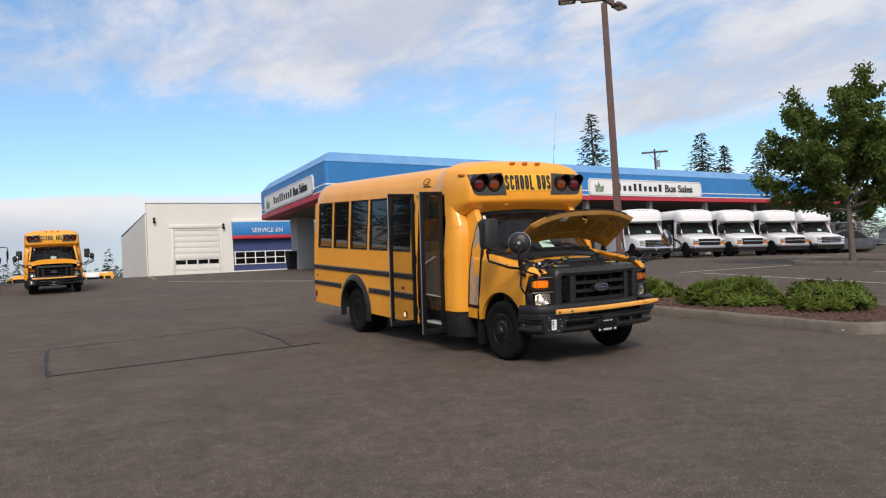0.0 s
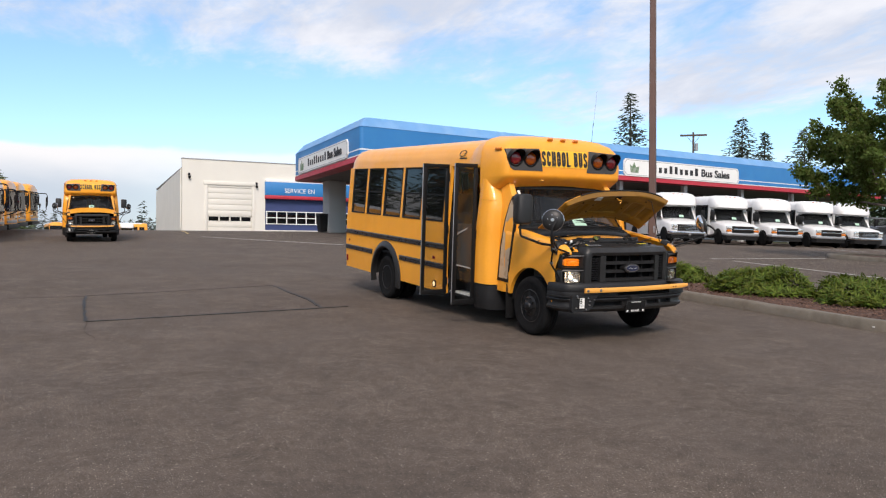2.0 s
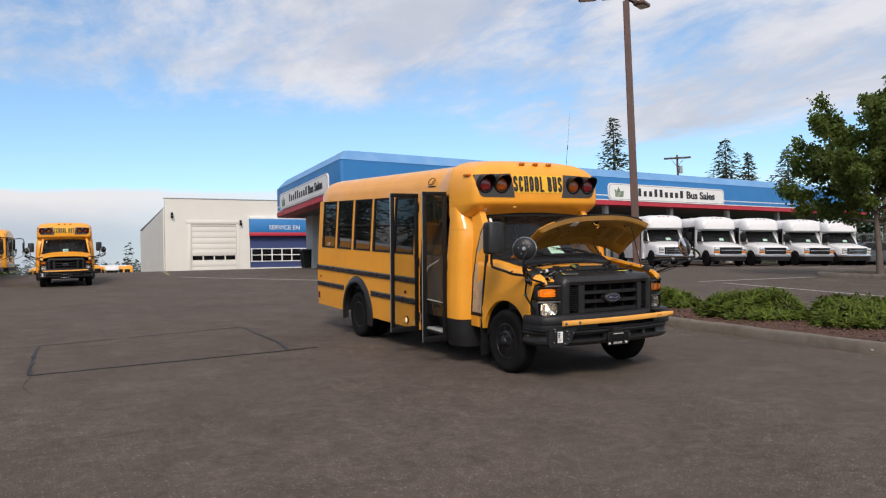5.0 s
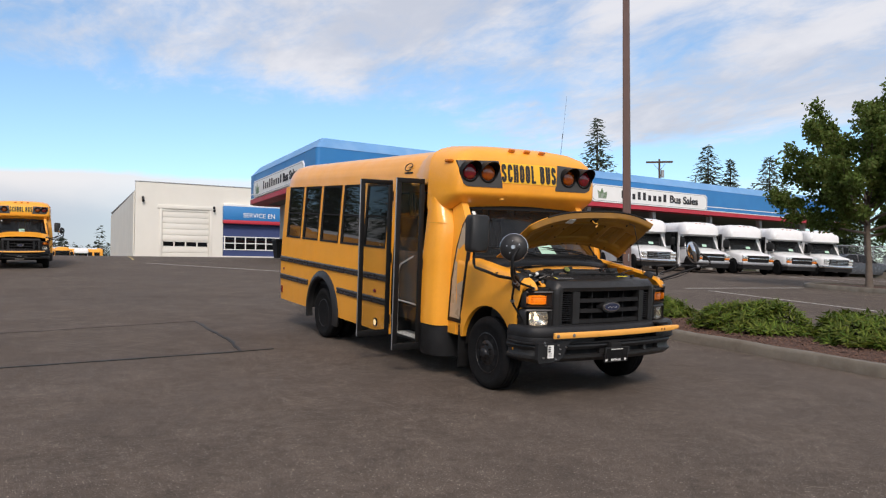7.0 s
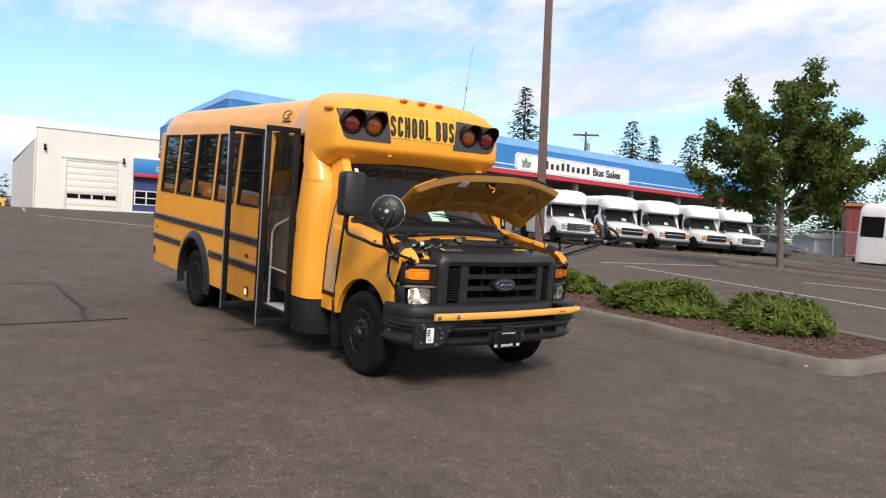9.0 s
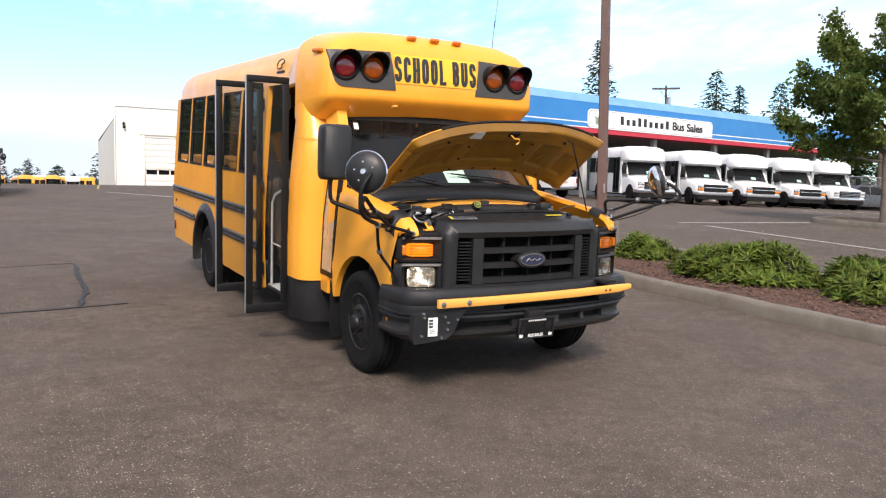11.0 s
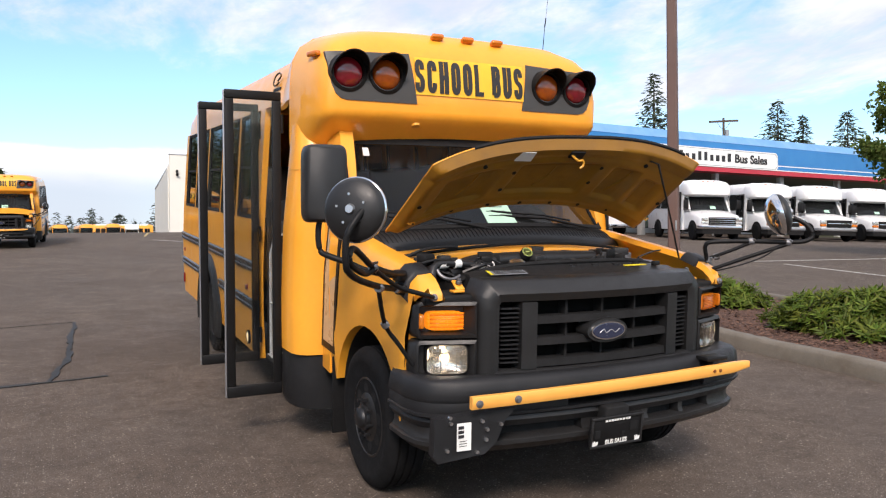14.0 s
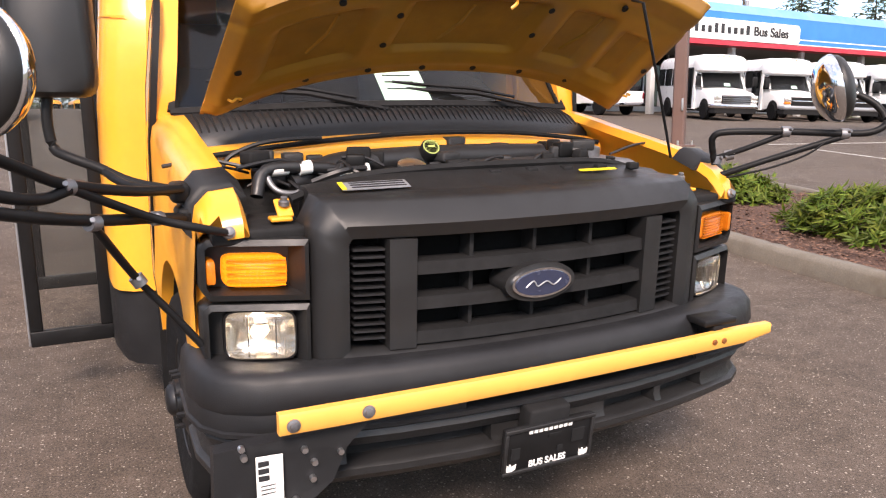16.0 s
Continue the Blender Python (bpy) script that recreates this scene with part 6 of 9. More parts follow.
def make_nose(bus, lit):
    """Grille, lamp bezels, bumper, crossing bar and brackets."""
    # grille surround
    bm = B()
    o = [(-0.685, 0.70), (0.685, 0.70), (0.685, 1.10), (0.64, 1.175), (-0.64, 1.175), (-0.685, 1.10)]
    i_ = [(-0.585, 0.745), (0.585, 0.745), (0.585, 1.055), (0.575, 1.07), (-0.575, 1.07), (-0.585, 1.055)]
    def dens(pl, q):
        out = []
        for k in range(len(pl)):
            a, b_ = pl[k], pl[(k + 1) % len(pl)]
            out += [(a[0] + (b_[0] - a[0]) * j / q, a[1] + (b_[1] - a[1]) * j / q) for j in range(q)]
        return out
    o, i_ = dens(o, 8), dens(i_, 8)
    def ring(pl, d, k=0.0):
        return [(x, nose(x) + d + (k * max(0, (z - 1.08) / 0.1) ** 2), z) for x, z in pl]
    shrink = [(x * 0.975, 0.945 + (z - 0.945) * 0.955) for x, z in o]
    rings(bm, [ring(o, 0.16, 0.03), ring(o, 0.035, 0.05), ring(shrink, 0.0, 0.05), ring([(a * 0.6 + c * 0.4, b_ * 0.6 + d * 0.4) for (a, b_), (c, d) in zip(i_, shrink)], -0.006), ring(i_, 0.012), ring(i_, 0.11)], cap=False)
    bmesh.ops.recalc_face_normals(bm, faces=bm.faces)
    g = part("grille", bm, PLASTIC, bus, "black moulded grille", sharp=50)
    # Near-black backing: the shade between the bars is put into its colour.
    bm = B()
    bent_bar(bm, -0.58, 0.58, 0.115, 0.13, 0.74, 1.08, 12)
    part("grille_back", bm, GRILLE_SHADE, g)
    for z in (0.752, 0.855, 0.958):
        bm = B()
        bent_bar(bm, -0.415, 0.405, 0.022, 0.10, z, z + 0.036, 10, -0.006)
        part("grille_bar", bm, BLACK_MATT, g)
    for s in (-1, 1):
        bm = B()
        bent_bar(bm, *sorted((s * 0.402, s * 0.478)), 0.005, 0.10, 0.745, 1.065, 3)
        part("grille_pillar", bm, PLASTIC, g)
        for k in range(13):
            bm = B()
            z = 0.775 + k * 0.0215
            bent_bar(bm, *sorted((s * 0.486, s * 0.572)), 0.02, 0.08, z, z + 0.006, 3)
            part("vent_slat", bm, GREY_PLASTIC, g)
    for x in (-0.22, -0.01, 0.20):
        bm = B()
        bent_bar(bm, x - 0.006, x + 0.006, 0.05, 0.115, 0.75, 1.06, 1)
        part("grille_rib", bm, BLACK_MATT, g)
    def oval(bm, rx, rz, d0, d1):
        n = 36
        a = [(-0.022 + rx * math.cos(2 * math.pi * k / n), -0.825 + d0, 0.910 + rz * math.sin(2 * math.pi * k / n)) for k in range(n)]
        b_ = [(-0.022 + (x + 0.022) * 0.97, -0.825 + d1, 0.910 + (z - 0.910) * 0.94) for x, y, z in a]
        rings(bm, [a, b_])
        bmesh.ops.recalc_face_normals(bm, faces=bm.faces)
    for rx, rz, d0, d1, mat, nm in ((0.125, 0.063, 0.08, -0.012, PLASTIC, "badge_base"), (0.106, 0.048, -0.008, -0.022, CHROME, "badge_rim"), (0.096, 0.040, -0.018, -0.026, BLUE_OVAL, "badge_face")):
        bm = B()
        oval(bm, rx, rz, d0, d1)
        part(nm, bm, mat, g)
    bm = B()
    tube(bm, [(-0.082, -0.853, 0.902), (-0.057, -0.854, 0.920), (-0.042, -0.854, 0.902), (-0.012, -0.854, 0.916), (0.013, -0.854, 0.902), (0.038, -0.853, 0.918)], 0.0022, 5, 3)
    part("badge_curl", bm, SILVER, g)
    # lamp bezels
    for s in (-1, 1):
        def fl(x, z, d):
            return (s * x, nose(x) + d, z)
        bm = B()
        for z0, z1, xi in ((0.905, 1.075, 0.69), (0.69, 0.895, 0.69)):
            o = [(xi, z0), (0.94, z0), (0.960, z0 + 0.03), (0.960, z1 - 0.02), (0.94, z1), (xi, z1)]
            inn = [(xi + 0.012, z0 + 0.018), (0.937, z0 + 0.018), (0.947, z0 + 0.04), (0.947, z1 - 0.026), (0.937, z1 - 0.016), (xi + 0.012, z1 - 0.016)]
            rings(bm, [[fl(x, z, 0.12) for x, z in o], [fl(x, z, 0.008) for x, z in o], [fl(x, z, 0.0) for x, z in inn], [fl(xi + 0.04 + (x - xi - 0.012) * 0.86, (z0 + z1) / 2 + (z - (z0 + z1) / 2) * 0.84, 0.06) for x, z in inn]])
        bmesh.ops.recalc_face_normals(bm, faces=bm.faces)
        bz = part("lamp_bezel", bm, PLASTIC, bus, "black lamp bezel")
        def lens_ring(x0, x1, z0, z1, f, d, p=0.35):
            rg = []
            for k in range(28):
                a = 2 * math.pi * k / 28
                ux, uz = math.copysign(abs(math.cos(a)) ** p, math.cos(a)), math.copysign(abs(math.sin(a)) ** p, math.sin(a))
                rg.append(fl((x0 + x1) / 2 + ux * f * (x1 - x0) / 2, (z0 + z1) / 2 + uz * f * (z1 - z0) / 2, d))
            return rg
        def lamp(x0, x1, z0, z1, d0, d1, mat, nm, lab, bulge=0.012):
            bm = B()
            rings(bm, [lens_ring(x0, x1, z0, z1, f, d) for f, d in ((1.0, d0), (1.0, d1 + 0.006), (0.9, d1), (0.5, d1 - bulge * 0.7), (0.02, d1 - bulge))])
            bmesh.ops.recalc_face_normals(bm, faces=bm.faces)
            return part(nm, bm, mat, bz, lab)
        amber = AMBER_LIT if lit and s < 0 else AMBER_DIM
        tl = lamp(0.742, 0.902, 0.940, 1.030, 0.07, 0.022, amber, "turn_lamp", "amber turn lamp")
        for k in range(9):
            bm = B()
            zz = 0.946 + k * 0.0092
            rings(bm, [[fl(x, zz, 0.019), fl(x, zz + 0.003, 0.008), fl(x, zz + 0.006, 0.019)] for x in (0.748, 0.79, 0.82, 0.86, 0.894)])
            part("lens_rib", bm, AMBER_DIM if k % 2 else amber, tl)
        lamp(0.922, 0.946, 0.95, 1.02, 0.06, 0.004, AMBER_DIM, "side_lamp", "amber side lamp", bulge=0.004)
        # headlamp: silvered bowl, bulb shield and ribbed clear cover
        hx = (0.728, 0.905, 0.735, 0.872)
        bm = B()
        rings(bm, [lens_ring(*hx, f, d, p) for f, d, p in ((1.0, 0.018, 0.35), (0.96, 0.022, 0.38), (0.80, 0.036, 0.5), (0.55, 0.047, 0.7), (0.28, 0.053, 1.0), (0.1, 0.056, 1.0), (0.01, 0.0565, 1.0))], cap=False)
        h = part("headlamp", bm, LAMP_BOWL if lit else LAMP_CLEAR, bz, "clear rectangular headlamp with a lit bulb")
        cx, cz = (hx[0] + hx[1]) / 2, (hx[2] + hx[3]) / 2
        bm = B()
        cyl(bm, fl(cx, cz, 0.056), fl(cx, cz, 0.030), 0.020, 0.016, 14)
        part("bulb", bm, LAMP_BULB if lit else LAMP_CLEAR, h)
        bm = B()
        obox(bm, Matrix.Translation(fl(cx, cz + 0.030, 0.030)), 0.050, 0.012, 0.004, 0.001)
        part("bulb_shield", bm, CHROME, h)
        bm = B()
        rings(bm, [lens_ring(*hx, f, d) for f, d in ((1.0, 0.02), (0.99, 0.012), (0.93, 0.006), (0.6, 0.0), (0.3, -0.003), (0.02, -0.004))])
        bmesh.ops.recalc_face_normals(bm, faces=bm.faces)
        cover = part("lens_cover", bm, GLASS_LAMP, h, "clear glass cover")
        cover.visible_shadow = False
        for k in range(2):
            bm = B()
            xx = hx[0] + 0.05 + k * 0.07
            rings(bm, [[fl(xx, z, 0.003), fl(xx + 0.002, z, -0.002), fl(xx + 0.004, z, 0.003)] for z in (hx[2] + 0.012, cz, hx[3] - 0.012)])
            part("cover_rib", bm, GLASS_LAMP, cover).visible_shadow = False
        bm = B()
        rings(bm, [lens_ring(*hx, f, d) for f, d in ((1.02, 0.05), (1.06, 0.03), (1.05, 0.016), (1.0, 0.016), (1.0, 0.05))], cap=False)
        bmesh.ops.recalc_face_normals(bm, faces=bm.faces)
        part("lamp_rim", bm, BLACK, h)
    # bumper
    path = [(-1.0, -0.42), (-1.005, -0.60), (-0.985, -0.70), (-0.94, -0.765), (-0.86, -0.815)] + [(x, -0.915 + 0.10 * (abs(x) / 0.86) ** 2.2) for x in (-0.7, -0.5, -0.3, -0.1, 0.1, 0.3, 0.5, 0.7)] + [(0.86, -0.815), (0.94, -0.765), (0.985, -0.70), (1.005, -0.60), (1.0, -0.42)]
    bm = B()
    swept(bm, path, [(-0.20, 0.72), (-0.05, 0.742), (-0.018, 0.737), (0.0, 0.715), (0.010, 0.648), (0.004, 0.634), (-0.20, 0.634)])
    bmp = part("bumper", bm, GREY_PLASTIC, bus, "dark grey moulded bumper")
    bm = B()
    swept(bm, path, [(-0.20, 0.588), (-0.004, 0.590), (0.014, 0.582), (0.014, 0.570), (0.0, 0.560), (-0.20, 0.560)])
    part("bumper_lip", bm, GREY_PLASTIC, bmp)
    for line in ([p for p in path if p[0] < -0.31] + [(-0.30, -0.915 + 0.10 * (0.30 / 0.86) ** 2.2)], [(0.585, -0.915 + 0.10 * (0.585 / 0.86) ** 2.2)] + [p for p in path if p[0] > 0.60]):
        bm = B()
        swept(bm, line, [(-0.20, 0.640), (0.002, 0.640), (0.008, 0.612), (0.006, 0.584), (-0.20, 0.584)])
        part("bumper_side", bm, GREY_PLASTIC, bmp)
    bm = B()
    swept(bm, [(x, y + 0.075) for x, y in path[3:-3]], [(-0.02, 0.65), (0.0, 0.65), (0.0, 0.575), (-0.02, 0.575)])
    part("air_slot", bm, BLACK_MATT, bmp, "dark air slot")
    inner = [(x * 0.965, y + 0.03) for x, y in path]
    bm = B()
    swept(bm, inner, [(-0.16, 0.566), (0.016, 0.566), (0.028, 0.538), (0.018, 0.522), (0.006, 0.506), (-0.16, 0.506)])
    part("valance", bm, PLASTIC, bmp, "black lower valance")
    bm = B()
    swept(bm, inner, [(-0.16, 0.454), (0.014, 0.454), (0.026, 0.444), (0.026, 0.424), (-0.02, 0.385), (-0.16, 0.385)])
    part("valance_lip", bm, PLASTIC, bmp)
    curve_y = lambda x: -0.885 + 0.10 * (abs(x) / 0.83) ** 2.2
    runs = [[p for p in inner if p[0] < -0.64] + [(-0.63, curve_y(-0.63))], [(x, curve_y(x)) for x in (-0.20, 0.0, 0.21)], [(0.43, curve_y(0.43)), (0.46, curve_y(0.46))], [(0.67, curve_y(0.67))] + [p for p in inner if p[0] > 0.68]]
    for line in runs:
        bm = B()
        swept(bm, line, [(-0.16, 0.510), (0.002, 0.510), (0.0, 0.475), (0.012, 0.450), (-0.16, 0.450)])
        part("valance_web", bm, PLASTIC, bmp)
    bm = B()
    swept(bm, [(x, y + 0.06) for x, y in inner[3:-3]], [(-0.02, 0.52), (0.0, 0.52), (0.012, 0.44), (-0.02, 0.44)])
    part("air_slot", bm, BLACK_MATT, bmp, "dark air slot")
    # crossing bar
    bar = thing("crossing_bar", "yellow crossing bar bolted along the bumper", "", None)
    for key in ("category",):
        if key in bar:
            del bar[key]
    bar.parent = bus
    bm = B()
    secs = []
    for k in range(15):
        x = -0.845 + 1.660 * k / 14
        bow = 0.020 - 0.014 * (k / 14) ** 2 + 0.008 * math.sin(math.pi * k / 14)
        tip = 0.016 if k == 14 else 0.0
        secs.append([(x, -0.945, 0.660 - bow + tip), (x, -0.968, 0.660 - bow + tip), (x, -0.972, 0.665 - bow + tip), (x, -0.972, 0.711 - bow - tip * 0.3), (x, -0.968, 0.716 - bow - tip * 0.3), (x, -0.945, 0.716 - bow - tip * 0.3)])
    rings(bm, secs)
    bmesh.ops.recalc_face_normals(bm, faces=bm.faces)
    rail = part("bar", bm, BAR_YELLOW, bar)
    for x in (-0.81, -0.615, 0.565, 0.605):
        bm = B()
        k_ = 0.45 if x > 0 else 0.85
        lathe(bm, [(0.021 * k_, 0), (0.021 * k_, 0.004), (0.013 * k_, 0.006), (0.012 * k_, 0.012 * k_), (0.001, 0.014 * k_)], (x, -0.972, 0.664 + 0.010 * (x > 0)), (0, -1, 0), 12)
        part("bolt", bm, RUST if x > 0 else DULL_METAL, rail)
    bm = B()
    box(bm, 0.54, 0.68, -0.95, -0.86, 0.718, 0.740, 0.006)
    box(bm, 0.58, 0.62, -0.95, -0.84, 0.655, 0.718, 0.004)
    part("stop_bracket", bm, BLACK, bar)
    bm = B()
    o = [(-0.995, 0.60), (-0.60, 0.618), (-0.66, 0.56), (-0.70, 0.47), (-0.76, 0.425), (-0.98, 0.405), (-1.0, 0.44)]
    prism(bm, o, lambda u, v, w: (u, -0.935 + 0.16 * max(0, (-u - 0.86)) + w, v), 0.05)
    act = part("actuator_plate", bm, GREY_PLASTIC, bar, "dark grey actuator plate with bolts", smooth=False)
    bm = B()
    prism(bm, [(-0.898, 0.455), (-0.832, 0.455), (-0.832, 0.578), (-0.898, 0.578)], lambda u, v, w: (u, -0.941 + 0.16 * max(0, (-u - 0.86)) + w, v), 0.004)
    lab = part("maker_label", bm, WHITE_LABEL, act, "white label with black print bars", smooth=False)
    for k in range(3):
        bm = B()
        box(bm, -0.893, -0.866, -0.9442 + 0.006, -0.9412 + 0.006, 0.552 - k * 0.020, 0.566 - k * 0.020)
        part("print_bar", bm, INK, lab, smooth=False)
    for k in range(3):
        bm = B()
        box(bm, -0.889, -0.845, -0.9432 + 0.004, -0.9412 + 0.002, 0.497 - k * 0.011, 0.500 - k * 0.011)
        part("print_bar", bm, INK, lab, smooth=False)
    for x, z in ((-0.93, 0.605), (-0.925, 0.58), (-0.94, 0.46), (-0.775, 0.575), (-0.75, 0.535), (-0.755, 0.49), (-0.80, 0.44), (-0.68, 0.55)):
        bm = B()
        cyl(bm, (x, -0.93 + 0.16 * max(0, (-x - 0.86)), z), (x, -0.945 + 0.16 * max(0, (-x - 0.86)), z), 0.009, 0.008, 10)
        part("bolt", bm, STEEL, act)
    # plate holder
    bm = B()
    m = Matrix.Translation((-0.050, -0.955, 0.450)) @ Matrix.Rotation(radians(6), 4, "X")
    obox(bm, m, 0.31, 0.02, 0.145, 0.008)
    pl = part("plate_holder", bm, BLACK, bmp, "black plate holder with white lettering bars")
    bm = B()
    obox(bm, m @ Matrix.Translation((0, 0.03, 0.02)), 0.14, 0.07, 0.19, 0.01)
    part("bracket", bm, BLACK_MATT, pl)
    for k in range(9):
        bm = B()
        obox(bm, m @ Matrix.Translation((-0.068 + k * 0.017, -0.0115, 0.055)), 0.012, 0.003, 0.016)
        part("name_bar", bm, WHITE_LABEL, pl, smooth=False)
    letters("BUS SALES", 0.03, m @ pose(0.0, -0.0105, -0.057, 90, 0, 0), WHITE_LABEL, pl, "lettering", 0.001, "white block letters", 0.95, 0.0009)
    bm = B()
    for cx, cz, w, h in ((0, 0.066, 0.31, 0.013), (0, -0.073, 0.31, 0.012), (-0.149, -0.004, 0.012, 0.127), (0.149, -0.004, 0.012, 0.127)):
        obox(bm, m @ Matrix.Translation((cx, -0.012, cz)), w, 0.010, h, 0.003)
    part("plate_frame", bm, PLASTIC, pl, "raised black frame")
    for cx, cz, w, h in ((-0.115, -0.012, 0.03, 0.04), (0.10, 0.010, 0.045, 0.045), (0.02, 0.028, 0.05, 0.012), (0.04, -0.022, 0.02, 0.02)):
        bm = B()
        obox(bm, m @ Matrix.Translation((cx, -0.0115, cz)), w, 0.004, h, 0.001)
        part("plate_tab", bm, BLACK_MATT, pl, smooth=False)
    for x in (-0.125, 0.128):
        bm = B()
        prism(bm, [(-0.017, 0.013), (-0.009, 0.006), (-0.004, 0.014), (0.002, 0.003), (0.016, 0.009), (0.014, -0.006), (0.004, -0.012), (-0.015, -0.012)], lambda u, v, w: m @ Vector((x + u, -0.0105 - w, -0.055 + v)), 0.003)
        bmesh.ops.recalc_face_normals(bm, faces=bm.faces)
        part("emblem", bm, WHITE_LABEL, pl, smooth=False)


def make_hood(bus, is_open):
    """The bonnet: an outer skin, and underneath a stamped frame with pockets."""
    hinge, ang = Vector((0.02, 0.135, 1.335)), radians(36.0 if is_open else -13.0)
    dv = Vector((0, -math.cos(ang), math.sin(ang)))
    nv = Vector((0, math.sin(ang), math.cos(ang)))
    def skin(u, v, lift=0.0):
        d0, d1 = 0.17 * (1 - u * u), 0.70 + 0.10 * (1 - abs(u) ** 2.6)
        d0 = d0 + 0.085 if is_open else 0.0
        crown = 0.10 * (1 - abs(u) ** 3.0)
        x = u * (0.855 + 0.005 * v) + (0.05 * v if is_open else 0.0)
        twist = 0.025 * u * v if is_open else 0.0
        return hinge + Vector((x, 0, twist)) + dv * (d0 + (d1 - d0) * v) + nv * (crown + lift)
    n, m = 84, 56
    def pocket(u, v):
        d = 0.0
        for u0, u1, v0, v1 in ((-0.84, -0.46, 0.24, 0.72), (-0.34, 0.26, 0.26, 0.74), (0.38, 0.62, 0.24, 0.72), (0.68, 0.86, 0.24, 0.66)):
            e = 0.028
            k = max(0.0, min(1.0, (u - u0) / e, (u1 - u) / e)) * max(0.0, min(1.0, (v - v0) / 0.035, (v1 - v) / 0.035))
            d = max(d, k)
        return d
    bm = B()
    top = [[bm.verts.new(skin(-1 + 2 * i / n, j / m)) for i in range(n + 1)] for j in range(m + 1)]
    for j in range(m):
        for i in range(n):
            bm.faces.new((top[j][i], top[j][i + 1], top[j + 1][i + 1], top[j + 1][i]))
    thicken(bm, 0.006, (0, -1.0, 0.4))
    hood = part("hood", bm, YELLOW, bus, "raised yellow hood" if is_open else "yellow hood")
    if not is_open:
        return
    bm = B()
    under, uv = [], {}
    for j in range(m + 1):
        row = []
        for i in range(n + 1):
            u, v = (-1 + 2 * i / n) * 1.004, -0.004 + 1.006 * j / m
            edge = min(1.0, (1 - abs(u)) / 0.05, v / 0.05, (1 - v) / 0.05)
            drop = 0.010 + 0.056 * max(0.0, edge) - 0.018 * pocket(u, v) - 0.006 * math.exp(-((v - 0.82) / 0.03) ** 2) + 0.005 * math.exp(-((v - 0.15) / 0.03) ** 2)
            row.append(bm.verts.new(skin(u, v, -drop)))
            uv[row[-1]] = (u, v)
        under.append(row)
    for j in range(m):
        for i in range(n):
            bm.faces.new((under[j][i], under[j + 1][i], under[j + 1][i + 1], under[j][i + 1]))
    floors = [f for f in bm.faces if all(pocket(*uv[v]) > 0.9 for v in f.verts)]
    for u0, u1 in ((-0.84, -0.46), (-0.34, 0.26), (0.38, 0.62), (0.68, 0.86)):
        deep = B()
        for f in floors:
            if u0 < sum(uv[v][0] for v in f.verts) / 4 < u1:
                deep.faces.new([deep.verts.new(v.co) for v in f.verts])
        bmesh.ops.remove_doubles(deep, verts=deep.verts, dist=0.0005)
        part("hood_pocket", deep, HOOD_POCKET_SHADE, hood, "inside of the outer skin, yellow darkened for shade")
    bmesh.ops.delete(bm, geom=floors, context="FACES_ONLY")
    part("hood_frame", bm, HOOD_SHADE, hood, "stamped yellow underside of the hood, darkened for shade", sharp=60)
    holes = [(-0.88, 0.14), (-0.62, 0.12), (-0.36, 0.10), (-0.12, 0.09), (0.12, 0.09), (0.36, 0.10), (0.62, 0.12), (-0.36, 0.35), (-0.36, 0.62), (0.28, 0.45), (0.28, 0.68), (0.6, 0.8), (-0.62, 0.8), (0.0, 0.82), (-0.93, 0.45), (0.93, 0.45)]
    # Small black discs stand in for the shade inside the frame's holes.
    for u, v in holes:
        p, q = skin(u, v, -0.069), skin(u, v, -0.055)
        bm = B()
        cyl(bm, p, q, 0.012, 0.012, 10)
        part("frame_hole", bm, BLACK_MATT, hood)
    for a, b_ in (((-0.66, 0.36), (-0.60, 0.66)), ((-0.12, 0.34), (-0.06, 0.66)), ((0.48, 0.34), (0.56, 0.66))):
        bm = B()
        tube(bm, [skin(*a, -0.046), skin((a[0] + b_[0]) / 2 + 0.02, (a[1] + b_[1]) / 2, -0.049), skin(*b_, -0.046)], 0.007, 5)
        part("stamped_bead", bm, HOOD_SHADE, hood)
    bm = B()
    secs = []
    for k in range(25):
        u = -0.74 + 1.60 * k / 24
        secs.append([skin(u, 1.0, 0.006), skin(u, 1.016, 0.003), skin(u, 1.016, -0.011), skin(u, 1.0, -0.014)])
    rings(bm, secs)
    bmesh.ops.recalc_face_normals(bm, faces=bm.faces)
    part("front_seal", bm, BLACK_MATT, hood, "black rubber edge seal")
    bm = B()
    obox(bm, Matrix.Translation(skin(-0.01, 0.88, -0.068)) @ Matrix.Rotation(-ang, 4, "X"), 0.09, 0.05, 0.015, 0.004)
    part("latch_plate", bm, BLACK_MATT, hood)
    bm = B()
    a = skin(-0.01, 0.88, -0.072)
    tube(bm, [a + Vector((-0.035, 0, 0)), a + Vector((0.0, -0.01, -0.03)), a + Vector((0.03, -0.01, -0.028)), a + Vector((0.04, -0.005, -0.05)), a + Vector((0.02, 0, -0.07))], 0.006, 6, 3)
    part("striker_hook", bm, YELLOW_DULL, hood, "bent yellow striker hook")
    bm = B()
    obox(bm, Matrix.Translation(skin(-0.38, 0.875, -0.068)) @ Matrix.Rotation(-ang, 4, "X"), 0.10, 0.07, 0.003)
    part("notice_label", bm, WHITE_LABEL, hood, "small white notice label", smooth=False)
    for u in (-0.94, 0.94):
        bm = B()
        a = skin(u, 0.2, -0.05)
        tube(bm, [a, a + Vector((0.02, -0.02, -0.015)), a + Vector((0.04, 0.0, -0.004)), a + Vector((0.055, 0.0, -0.01))], 0.005, 5, 3)
        part("cable_clip", bm, YELLOW_DULL, hood)
